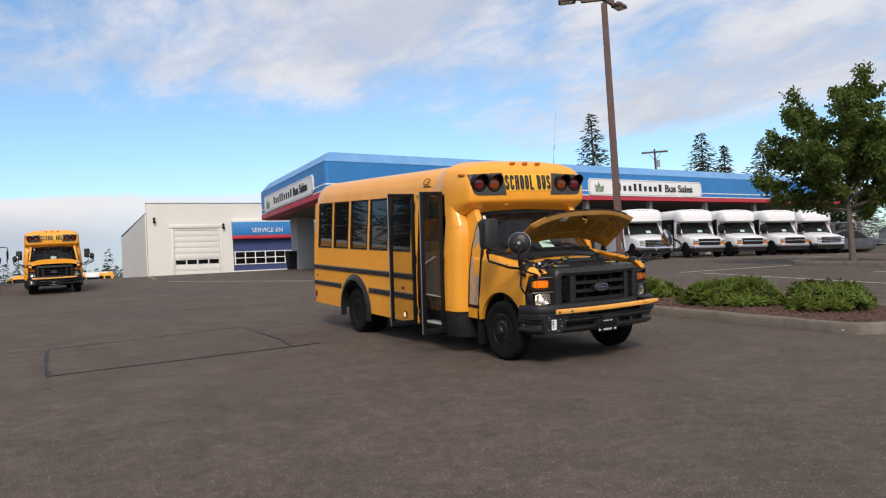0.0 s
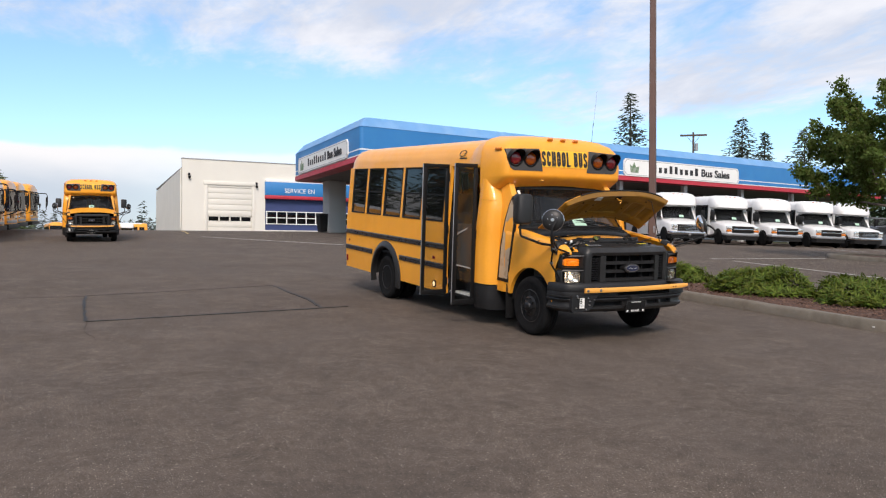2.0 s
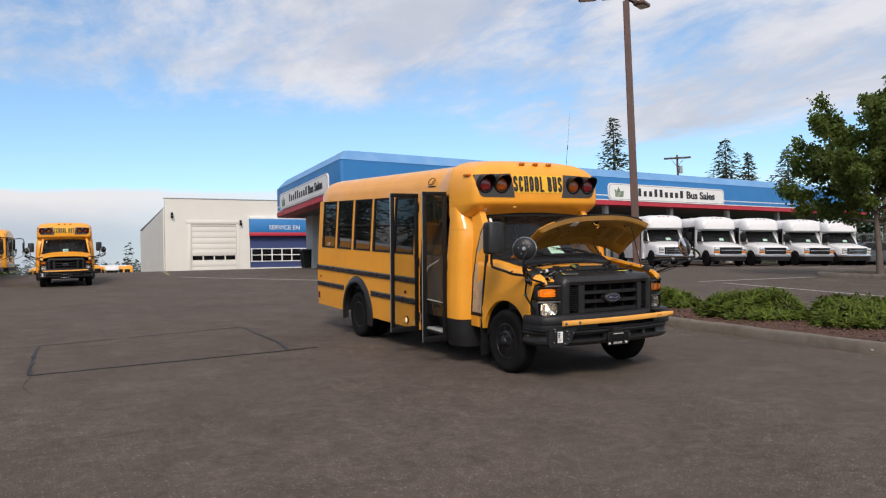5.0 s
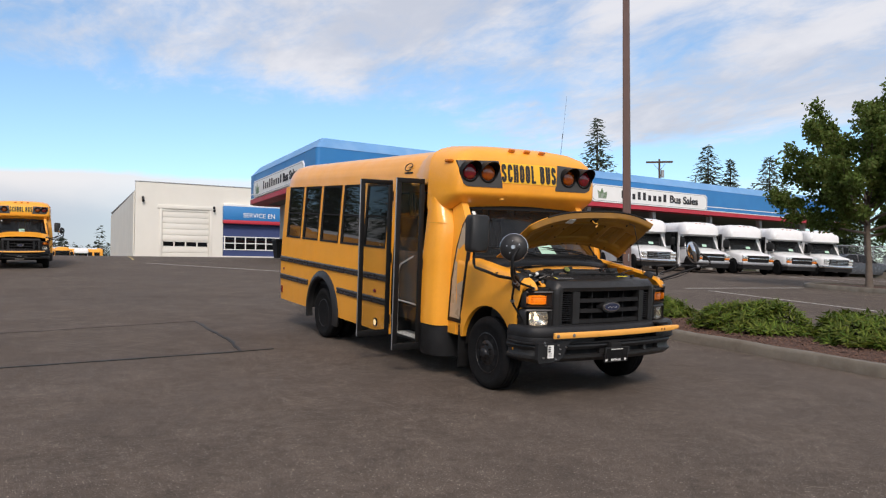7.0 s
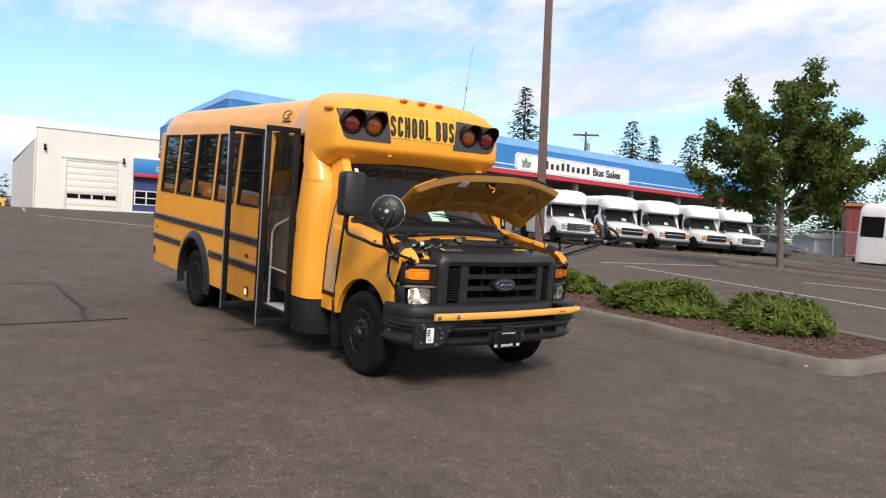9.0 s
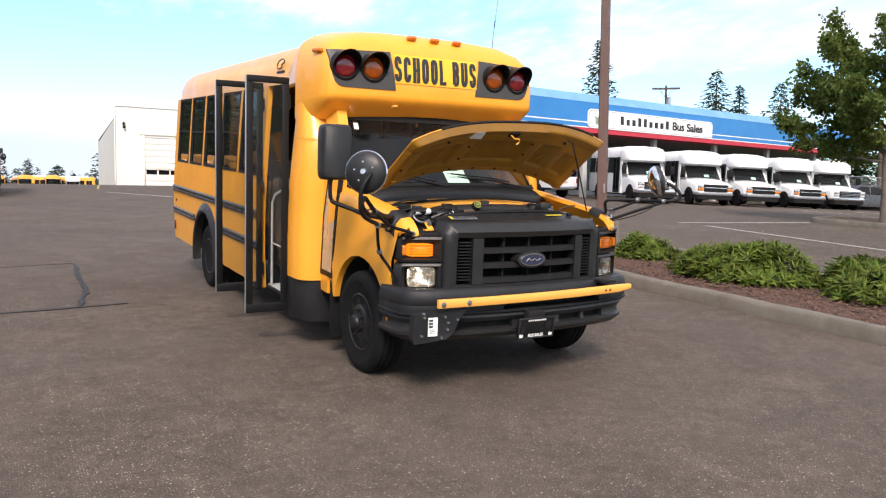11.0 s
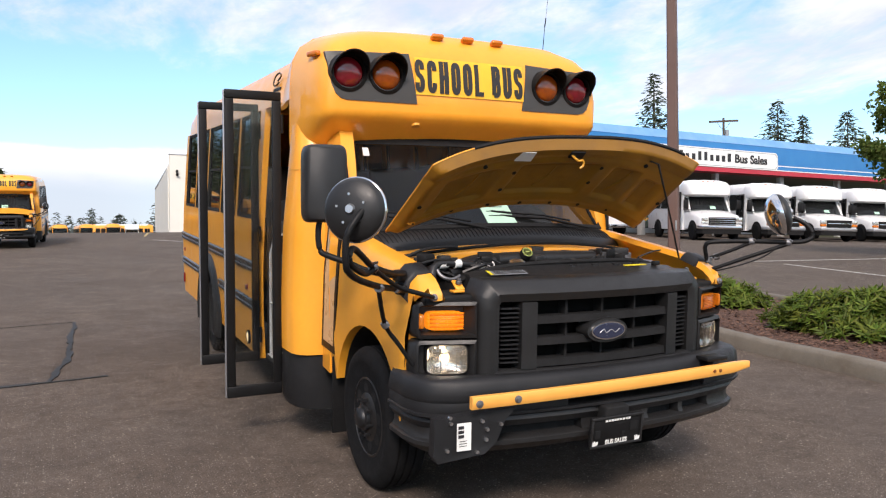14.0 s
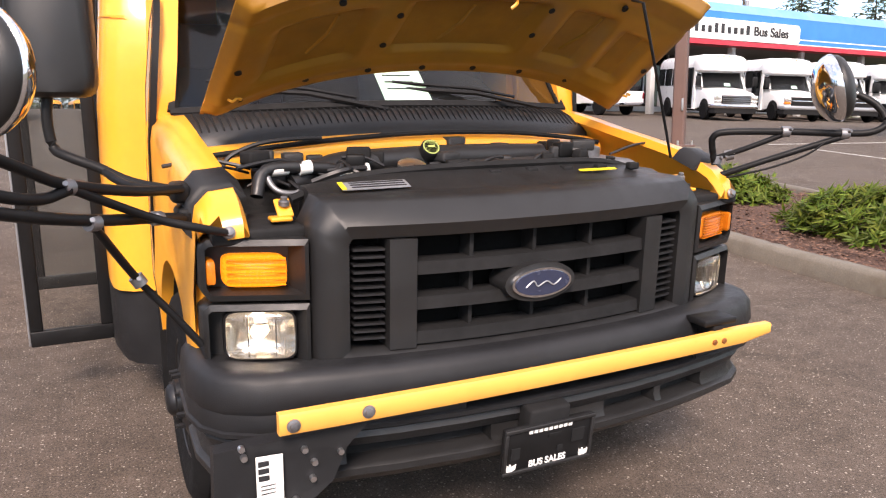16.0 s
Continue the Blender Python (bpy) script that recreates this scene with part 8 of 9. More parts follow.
def make_shuttle(label, bowtie):
    """White cutaway shuttle bus, nose to -y, front axle at the origin."""
    t = thing("shuttle_bus", label, "bus", group="shuttle buses in a row")
    L = 5.6
    prof = [(1.12, 0.42), (1.14, 0.9), (1.13, 1.35), (1.09, 2.25), (1.05, 2.5), (0.94, 2.66), (0.7, 2.74), (0.0, 2.78)]
    full = [(-x, z) for x, z in prof] + [(x, z) for x, z in prof[-2::-1]]
    bm = B()
    secs = []
    for y, k, dz in ((0.95, 0.97, -0.08), (1.1, 1.0, 0.0), (L - 0.3, 1.0, 0.0), (L - 0.08, 0.99, -0.03), (L, 0.96, -0.10)):
        secs.append([(x * k, y, z if z < 1 else z + dz * (z - 1) / 1.7) for x, z in full])
    rings(bm, secs)
    bmesh.ops.recalc_face_normals(bm, faces=bm.faces)
    part("body", bm, WHITE_PAINT, t, "white moulded bus body")
    bm = B()
    n = 20
    secs = []
    for z, w, yf, e in ((1.98, 1.02, 0.80, 12), (2.03, 1.09, 0.58, 14), (2.06, 1.11, 0.45, 16), (2.08, 1.115, 0.43, 16), (2.32, 1.11, 0.47, 16), (2.50, 1.10, 0.53, 15), (2.58, 1.08, 0.60, 13), (2.65, 1.04, 0.70, 11), (2.71, 0.95, 0.86, 7), (2.76, 0.7, 1.05, 3)):
        secs.append([(w * u, yf + (1.2 - yf) * abs(u) ** e, z) for u in (math.copysign(1 - (1 - abs(q)) ** 1.8, q) for q in (-1 + 2 * i / n for i in range(n + 1)))])
    rings(bm, secs, close=False, cap=False)
    part("front_cap", bm, WHITE_PAINT, t, "white moulded cap over the windscreen")
    # cab: hood and wings
    bm = B()
    secs = []
    for y, w, zt, zb in ((-0.86, 0.84, 0.98, 0.62), (-0.80, 0.92, 1.06, 0.6), (-0.5, 0.98, 1.16, 0.6), (0.0, 1.0, 1.24, 0.62), (0.30, 1.0, 1.30, 0.62), (0.6, 1.0, 1.34, 0.5), (1.0, 1.02, 1.36, 0.45)):
        secs.append([(-w, y, zb), (-w, y, zt - 0.14), (-w * 0.9, y, zt - 0.03), (-w * 0.5, y, zt + 0.03), (0, y, zt + 0.045), (w * 0.5, y, zt + 0.03), (w * 0.9, y, zt - 0.03), (w, y, zt - 0.14), (w, y, zb)])
    rings(bm, secs)
    bmesh.ops.recalc_face_normals(bm, faces=bm.faces)
    part("cab_front", bm, WHITE_PAINT, t, "white cab hood and wings")
    for s in (-1, 1):
        bm = B()
        rings(bm, [[(s * 0.98, 0.42, 1.3), (s * 0.98, 0.9, 1.3), (s * 0.93, 0.9, 1.3), (s * 0.90, 0.45, 1.3)], [(s * 0.90, 0.90, 2.02), (s * 0.98, 0.98, 2.02), (s * 0.9, 1.0, 2.02), (s * 0.85, 0.95, 2.02)]])
        part("windscreen_post", bm, WHITE_PAINT, t)
    bm = B()
    secs = []
    for v in (0, 0.5, 1):
        secs.append([(u * (0.93 - 0.08 * v), 0.34 + 0.12 * abs(u) ** 2.5 + 0.52 * v, 1.31 + 0.70 * v) for u in (-1, -0.7, -0.35, 0, 0.35, 0.7, 1)])
    rings(bm, secs, close=False, cap=False)
    ws = part("windscreen", bm, GLASS_SHIELD, t, "dark windscreen")
    bm = B()
    obox(bm, Matrix.Translation((0.12, 0.42, 1.48)) @ Matrix.Rotation(radians(-38), 4, "X"), 0.26, 0.01, 0.16)
    part("paper_sheet", bm, PAPER, ws, "pale paper sheet", smooth=False)
    bm = B()
    box(bm, -0.85, 0.85, 0.62, 0.88, 0.7, 1.33)
    # Dark sheet before the white body front stands in for the unlit cab.
    box(bm, -0.96, 0.96, 0.90, 0.945, 0.7, 2.03)
    part("dashboard", bm, BLACK_MATT, t)
    g = part("grille", (lambda b: (box(b, -0.62, 0.62, -0.91, -0.82, 0.68, 1.04, 0.02), b)[1])(B()), BLACK_MATT, t, "dark grille with a chrome bar" if bowtie else "dark grille with chrome bars")
    for k in range(1 if bowtie else 4):
        bm = B()
        z = 0.845 if bowtie else 0.715 + 0.085 * k
        box(bm, -0.58, 0.58, -0.925, -0.90, z, z + (0.05 if bowtie else 0.026), 0.004)
        part("grille_bar", bm, CHROME, g)
    for s in (-1, 1):
        bm = B()
        box(bm, *sorted((s * 0.64, s * 0.92)), -0.895, -0.78, 0.85, 1.04, 0.02)
        part("headlamp", bm, LAMP_CLEAR, t, "clear headlamp")
        bm = B()
        box(bm, *sorted((s * 0.64, s * 0.92)), -0.895, -0.78, 0.73, 0.835, 0.02)
        part("turn_lamp", bm, AMBER_DIM if bowtie else LAMP_CLEAR, t, "amber turn lamp" if bowtie else "clear turn lamp")
        bm = B()
        obox(bm, Matrix.Translation((s * 1.24, 0.22, 1.62)), 0.22, 0.11, 0.40, 0.03)
        tube(bm, [(s * 0.98, 0.35, 1.35), (s * 1.18, 0.24, 1.40), (s * 1.2, 0.22, 1.5)], 0.02, 6)
        part("mirror", bm, BLACK, t, "black mirror")
        simple_wheel(t, s * 0.925, 0.0, 0.38, 0.22, s)
        simple_wheel(t, s * 1.06, 4.0, 0.38, 0.24, s)
        bm = B()
        for wx, wy in ((1.0, 0.0), (1.142, 4.0)):
            bm = B()
            # Solid black half-disc stands in for the shaded wheel opening.
            arc = [(0.47 * math.cos(math.pi * q / 14), 0.42 + 0.47 * math.sin(math.pi * q / 14)) for q in range(15)]
            prism(bm, arc, lambda u, v, w: (s * (wx - 0.03 + w), wy + u, v), 0.042)
            bmesh.ops.recalc_face_normals(bm, faces=bm.faces)
            part("wheel_arch", bm, BLACK_MATT, t)
        for k in range(4):
            bm = B()
            y0 = 1.9 + k * 0.92
            rings(bm, [[(s * 1.142, y, 1.42), (s * 1.108, y, 2.2), (s * 1.09, y, 2.2), (s * 1.12, y, 1.42)] for y in (y0, y0 + 0.82)])
            part("side_window", bm, GLASS_DARK, t, "dark side window", smooth=False)
        bm = B()
        rings(bm, [[(s * 1.02, 0.50, 1.36), (s * 0.99, 0.62, 1.9), (s * 0.96, 0.62, 1.9), (s * 0.99, 0.50, 1.36)], [(s * 1.07, 0.98, 1.36), (s * 1.04, 0.98, 1.95), (s * 1.0, 0.98, 1.95), (s * 1.03, 0.98, 1.36)]])
        part("cab_window", bm, GLASS_DARK, t, smooth=False)
    for k in range(2):
        bm = B()
        y0 = 1.08 + k * 0.39
        box(bm, -1.165, -1.12, y0, y0 + 0.37, 0.45, 2.2, 0.01)
        d = part("door_leaf", bm, BLACK, t, "black-framed folding door leaf")
        bm = B()
        box(bm, -1.172, -1.16, y0 + 0.05, y0 + 0.32, 0.6, 2.12)
        part("pane", bm, GLASS_DARK, d, smooth=False)
    bm = B()
    path = [(-1.0, -0.5), (-1.0, -0.72), (-0.9, -0.9), (-0.4, -0.96), (0.4, -0.96), (0.9, -0.9), (1.0, -0.72), (1.0, -0.5)]
    swept(bm, path, [(-0.15, 0.66), (0, 0.66), (0.02, 0.62), (0.02, 0.54), (-0.02, 0.50), (-0.15, 0.50)])
    part("bumper", bm, CHROME if not bowtie else SILVER, t, "bright front bumper")
    bm = B()
    swept(bm, [(x * 0.96, y + 0.06) for x, y in path], [(-0.1, 0.51), (0.03, 0.51), (0.02, 0.30), (-0.1, 0.30)])
    part("valance", bm, BLACK_MATT, t)
    bm = B()
    box(bm, -1.1, 1.1, L, L + 0.12, 0.42, 0.56, 0.02)
    part("rear_bumper", bm, BLACK, t)
    bm = B()
    box(bm, -0.9, 0.9, -0.6, L - 0.1, 0.34, 0.55)
    part("chassis", bm, BLACK_MATT, t, smooth=False)
    for x in (-0.25, 0.0, 0.25):
        bm = B()
        box(bm, x - 0.05, x + 0.05, 0.72, 0.80, 2.66, 2.69, 0.008)
        part("marker_lamp", bm, AMBER_DIM, t)
    return t


def shuttle_pose(x, y, turn=0.0):
    return lot_matrix(x, y, turn)


SHUTTLES = [(24.0, 21.7, 0), (27.85, 21.5, 1), (31.25, 21.3, 1), (34.85, 21.1, 1), (38.1, 20.9, 0)]
van_a = make_shuttle("white shuttle bus with chrome barred grille, parked before the showroom", False)
van_b = make_shuttle("white shuttle bus with dark grille, parked before the showroom", True)
placed = set()
for x, y, kind_ in SHUTTLES:
    src = van_b if kind_ else van_a
    m_ = shuttle_pose(x, y, -22)
    if src.name in placed:
        copy_thing(src, m_)
    else:
        src.matrix_basis = m_
        placed.add(src.name)
side_bus = copy_thing(van_a, shuttle_pose(27.6, 2.95, 4))
tagged(side_bus, "white shuttle bus parked alone beside the tree bed", "bus")
if "group" in side_bus:
    del side_bus["group"]

second_bus = make_small_bus(lot_matrix(-4.42, 27.7, -2) @ pose(0, 0, 0, RAKE, 0, 0), "yellow small school bus with closed hood and dark glass", False)
level_nose(second_bus)


def make_large_bus():
    """Flat-fronted full-size school bus, nose to -y, nose face at the origin."""
    t = thing("large_school_bus", "yellow flat-fronted school bus with black mirror arms", "bus", group="large school buses in a row")
    prof = [(1.18, 0.45), (1.22, 0.9), (1.22, 1.6), (1.2, 2.5), (1.14, 2.8), (0.95, 3.02), (0.6, 3.12), (0.0, 3.16)]
    full = [(-x, z) for x, z in prof] + [(x, z) for x, z in prof[-2::-1]]
    bm = B()
    secs = []
    for y, k, dz in ((0.0, 0.88, -0.20), (0.06, 0.94, -0.10), (0.22, 0.985, -0.03), (0.5, 1.0, 0), (9.2, 1.0, 0), (9.45, 0.98, -0.05), (9.5, 0.95, -0.12)):
        secs.append([(x * k, y, z + (dz * (z - 1) / 2 if z > 1 else 0)) for x, z in full])
    rings(bm, secs)
    bmesh.ops.recalc_face_normals(bm, faces=bm.faces)
    part("body", bm, YELLOW, t, "yellow bus body")
    bm = B()
    n = 12
    secs = []
    for z, q in ((1.40, -0.06), (1.9, -0.065), (2.46, -0.02)):
        secs.append([(u * 1.08, q + 0.05 * abs(u) ** 4, z) for u in (-1 + 2 * i / n for i in range(n + 1))])
    rings(bm, secs, close=False, cap=False)
    part("windscreen", bm, GLASS_SHIELD, t, "wide bluish windscreen")
    # Black sheet behind the glass puts the cab's dimness into a colour.
    bm = B()
    box(bm, -1.07, 1.07, -0.012, 0.02, 1.38, 2.46)
    part("cab_dark", bm, BLACK_MATT, t, smooth=False)
    bm = B()
    for z in (1.37, 2.48):
        tube(bm, [(u * 1.08, (-0.06 if z < 2 else -0.02) + 0.05 * abs(u) ** 4, z) for u in (-1, -0.6, 0, 0.6, 1)], 0.03, 6)
    cyl(bm, (0, -0.05, 1.37), (0, 0.0, 2.48), 0.02, seg=6)
    part("windscreen_frame", bm, BLACK_MATT, t)
    bm = B()
    swept(bm, [(-1.2, 0.35), (-1.2, 0.05), (-1.1, -0.10), (-0.5, -0.14), (0.5, -0.14), (1.1, -0.10), (1.2, 0.05), (1.2, 0.35)], [(-0.1, 0.64), (0, 0.64), (0.02, 0.58), (0.0, 0.40), (-0.1, 0.40)])
    part("bumper", bm, BLACK, t, "black bumper")
    bm = B()
    box(bm, -0.98, 0.98, -0.03, 0.03, 0.70, 0.84, 0.01)
    part("lamp_rail", bm, SILVER, t, "bright metal rail under the headlamps")
    bm = B()
    box(bm, -0.35, 0.35, -0.03, 0.05, 0.98, 1.26, 0.01)
    grille = part("grille", bm, BLACK_MATT, t)
    for k in range(5):
        bm = B()
        box(bm, -0.33, 0.33, -0.045, -0.028, 1.0 + k * 0.052, 1.02 + k * 0.052)
        part("grille_bar", bm, YELLOW, grille, smooth=False)
    for s in (-1, 1):
        for x, mat, lb in ((0.95, LAMP_CLEAR, "round headlamp"), (0.72, LAMP_CLEAR, "round headlamp")):
            bm = B()
            lathe(bm, [(0.095, 0), (0.095, 0.02), (0.08, 0.03), (0.001, 0.045)], (s * x, 0.0 + (0.03 if x > 0.9 else -0.01), 0.98), (0, -1, 0), 16)
            part("headlamp", bm, mat, t, lb)
        for x, mat in ((0.92, RED_LENS), (0.66, AMBER_LENS)):
            bm = B()
            lathe(bm, [(0.13, 0), (0.13, 0.06), (0.10, 0.06), (0.09, 0.02), (0.001, 0.03)], (s * x, 0.12, 2.72), (0, -1, 0), 18)
            part("warning_lamp", bm, mat, t, "round warning lamp in black visor")
        bm = B()
        tube(bm, [(s * 1.0, 0.1, 2.5), (s * 1.25, -0.35, 2.55), (s * 1.3, -0.55, 2.4), (s * 1.3, -0.55, 1.7)], 0.03, 8, 4)
        obox(bm, Matrix.Translation((s * 1.3, -0.52, 2.0)), 0.22, 0.10, 0.55, 0.04)
        part("mirror", bm, BLACK, t, "black mirror on a drooping arm")
        bm = B()
        tube(bm, [(s * 0.9, 0.0, 1.15), (s * 1.0, -0.5, 1.35), (s * 0.98, -0.55, 1.6)], 0.02, 6, 3)
        lathe(bm, [(0.16, -0.01), (0.15, 0.02), (0.001, 0.06)], (s * 0.98, -0.55, 1.68), (0, -1, -0.1), 16)
        part("cross_mirror", bm, BLACK, t)
        for k in range(10):
            bm = B()
            y0 = (1.7 if s < 0 else 0.9) + k * 0.74
            rings(bm, [[(s * 1.226, y, 1.62), (s * 1.208, y, 2.42), (s * 1.18, y, 2.42), (s * 1.2, y, 1.62)] for y in (y0, y0 + 0.66)])
            part("side_window", bm, GLASS_DARK, t, "dark side window", smooth=False)
        for z in (0.85, 1.2, 1.52):
            bm = B()
            box(bm, *sorted((s * 1.21, s * 1.24)), 0.6 if s > 0 else 1.6, 9.3, z, z + 0.06, 0.01)
            part("rub_rail", bm, STRIPE_GREY, t, "black rub rail")
        for y in (1.9, 7.2):
            simple_wheel(t, s * 1.06, y, 0.48, 0.28, s)
    for k in range(2):
        bm = B()
        y0 = 0.55 + 0.44 * k
        box(bm, -1.245, -1.2, y0, y0 + 0.42, 0.5, 2.4, 0.01)
        d = part("door_leaf", bm, BLACK, t, "black-framed folding door leaf")
        bm = B()
        box(bm, -1.252, -1.24, y0 + 0.06, y0 + 0.36, 0.65, 2.3)
        part("pane", bm, GLASS_DARK, d, smooth=False)
    bm = B()
    box(bm, -0.75, 0.75, 0.085, 0.13, 2.62, 2.84)
    part("name_board", bm, SIGN_YELLOW, t, "yellow name board", smooth=False)
    letters("SCHOOL BUS", 0.23, pose(0, 0.080, 2.73, 90, 0, 0), INK, t, "lettering", 0.003, "black block letters", 0.8)
    bm = B()
    box(bm, -1.0, 1.0, 0.5, 9.2, 0.32, 0.6)
    part("chassis", bm, BLACK_MATT, t, smooth=False)
    bm = B()
    secs = []
    for y, k, dz in ((0.75, 0.97, -0.02), (1.0, 1.0, 0.012), (9.0, 1.0, 0.012), (9.3, 0.97, -0.02)):
        secs.append([(x * k, y, z + dz) for x, z in ((-1.02, 2.94), (-0.95, 3.02), (-0.6, 3.12), (0.0, 3.16), (0.6, 3.12), (0.95, 3.02), (1.02, 2.94))])
    rings(bm, secs)
    bmesh.ops.recalc_face_normals(bm, faces=bm.faces)
    part("roof", bm, WHITE_PAINT, t, "white painted roof")
    return t


large = make_large_bus()
ROW = [(-8.2, 27.3), (-7.9, 31.2), (-7.45, 35.0), (-7.1, 38.7), (-6.5, 42.8)]
for k, (x, y) in enumerate(ROW):
    turn = 79 - (k % 3)
    m_ = lot_matrix(x - 4.0, y + 0.7, turn) @ pose(0, -4.0, 0) @ Matrix.Scale(0.93, 4)
    if k == 0:
        large.matrix_basis = m_
    else:
        copy_thing(large, m_)
for k, (x, y, a) in enumerate(((0.4, 126, 5), (4.0, 124, 2), (10.0, 127, 90), (-3.4, 128, 4))):
    b_ = copy_thing(large, Matrix.Translation((x, y, ground_z(x, y))) @ Matrix.Rotation(radians(a), 4, "Z"))
    tagged(b_, "yellow school bus parked far back on the lot", "bus", "school buses far back")
far_van = copy_thing(van_b, Matrix.Translation((6.8, 125, ground_z(6.8, 125))))
tagged(far_van, "white shuttle bus parked far back on the lot", "bus", "school buses far back")


def make_car(m):
    """A dark four-door saloon, nose to -y."""
    t = thing("parked_car", "dark grey saloon car parked beside the shuttle buses", "car", m)
    bm = B()
    secs = []
    for y, w, zt, zb in ((-2.25, 0.70, 0.62, 0.35), (-2.1, 0.82, 0.74, 0.25), (-1.2, 0.90, 0.92, 0.22), (-0.6, 0.90, 0.96, 0.22), (1.4, 0.90, 0.98, 0.22), (2.0, 0.86, 0.96, 0.25), (2.3, 0.74, 0.80, 0.38)):
        secs.append([(-w, y, zb), (-w, y, zt - 0.2), (-w * 0.95, y, zt - 0.05), (-w * 0.8, y, zt), (w * 0.8, y, zt), (w * 0.95, y, zt - 0.05), (w, y, zt - 0.2), (w, y, zb)])
    rings(bm, secs)
    bmesh.ops.recalc_face_normals(bm, faces=bm.faces)
    part("body", bm, CAR_GREY, t, "dark grey car body")
    bm = B()
    rings(bm, [[(-0.78, -0.75, 0.95), (0.78, -0.75, 0.95), (0.82, 1.75, 0.97), (-0.82, 1.75, 0.97)], [(-0.60, -0.05, 1.38), (0.60, -0.05, 1.38), (0.60, 0.95, 1.40), (-0.60, 0.95, 1.40)]])
    part("glasshouse", bm, GLASS_DARK, t, "dark car windows", smooth=False)
    bm = B()
    rings(bm, [[(-0.61, -0.08, 1.375), (0.61, -0.08, 1.375), (0.61, 0.98, 1.395), (-0.61, 0.98, 1.395)], [(-0.55, 0.0, 1.43), (0.55, 0.0, 1.43), (0.55, 0.9, 1.44), (-0.55, 0.9, 1.44)]])
    for s in (-1, 1):
        tube(bm, [(s * 0.60, 0.45, 1.39), (s * 0.82, 0.5, 0.96)], 0.035, 6)
    part("roof", bm, CAR_GREY, t)
    for s in (-1, 1):
        for y in (-1.35, 1.35):
            simple_wheel(t, s * 0.80, y, 0.32, 0.2, s)
        bm = B()
        box(bm, *sorted((s * 0.5, s * 0.78)), -2.24, -2.1, 0.6, 0.7, 0.02)
        part("headlamp", bm, LAMP_CLEAR, t)


make_car(lot_matrix(41.8, 21.3, 62))


def make_pickup(m):
    """A white pickup, tail to -y."""
    t = thing("pickup_truck", "white pickup truck parked before the showroom", "pickup", m)
    bm = B()
    secs = []
    for y, zt in ((-2.7, 1.12), (-0.45, 1.12)):
        secs.append([(-0.95, y, 0.55), (-0.97, y, zt), (-0.88, y, zt + 0.02), (-0.86, y, 0.72), (0.86, y, 0.72), (0.88, y, zt + 0.02), (0.97, y, zt), (0.95, y, 0.55)])
    rings(bm, secs)
    box(bm, -0.95, 0.95, -2.74, -2.66, 0.62, 1.13, 0.02)
    part("bed", bm, WHITE_PAINT, t, "white load bed")
    bm = B()
    secs = []
    for y, w, zt in ((-0.45, 0.95, 1.15), (1.2, 0.96, 1.15), (1.6, 0.96, 1.12), (2.6, 0.92, 1.02), (2.75, 0.86, 0.85)):
        secs.append([(-w, y, 0.5), (-w, y, zt - 0.06), (-w * 0.9, y, zt), (w * 0.9, y, zt), (w, y, zt - 0.06), (w, y, 0.5)])
    rings(bm, secs)
    bmesh.ops.recalc_face_normals(bm, faces=bm.faces)
    part("cab_body", bm, WHITE_PAINT, t)
    bm = B()
    rings(bm, [[(-0.88, -0.4, 1.14), (0.88, -0.4, 1.14), (0.88, 1.5, 1.13), (-0.88, 1.5, 1.13)], [(-0.70, -0.25, 1.72), (0.70, -0.25, 1.72), (0.68, 0.8, 1.72), (-0.68, 0.8, 1.72)]])
    part("glasshouse", bm, GLASS_DARK, t, smooth=False)
    bm = B()
    box(bm, -0.72, 0.72, -0.28, 0.84, 1.71, 1.78, 0.03)
    part("roof", bm, WHITE_PAINT, t)
    bm = B()
    box(bm, -0.9, 0.9, -2.9, -2.74, 0.45, 0.62, 0.02)
    part("rear_bumper", bm, CHROME, t)
    for s in (-1, 1):
        bm = B()
        box(bm, *sorted((s * 0.86, s * 0.96)), -2.76, -2.70, 0.8, 1.08, 0.01)
        part("tail_lamp", bm, RED_LENS, t)
        for y in (-1.7, 1.75):
            simple_wheel(t, s * 0.85, y, 0.4, 0.26, s)


make_pickup(lot_matrix(22.2, 28.9, 4))


def make_bin(m):
    t = thing("waste_bin", "dark grey wheeled waste bin under the canopy", "bin", m)
    bm = B()
    rings(bm, [[(-0.3, -0.3, 0.05), (0.3, -0.3, 0.05), (0.3, 0.3, 0.05), (-0.3, 0.3, 0.05)], [(-0.4, -0.42, 1.1), (0.4, -0.42, 1.1), (0.4, 0.4, 1.1), (-0.4, 0.4, 1.1)]])
    part("tub", bm, BLACK_MATT, t)
    bm = B()
    box(bm, -0.42, 0.42, -0.45, 0.43, 1.1, 1.2, 0.04)
    part("lid", bm, GREY_PLASTIC, t)


for u in (3.4, 4.4):
    p_ = BLD @ Vector((u, 12.0, 0))
    make_bin(Matrix.Translation((p_.x, p_.y, ground_z(p_.x, p_.y))))


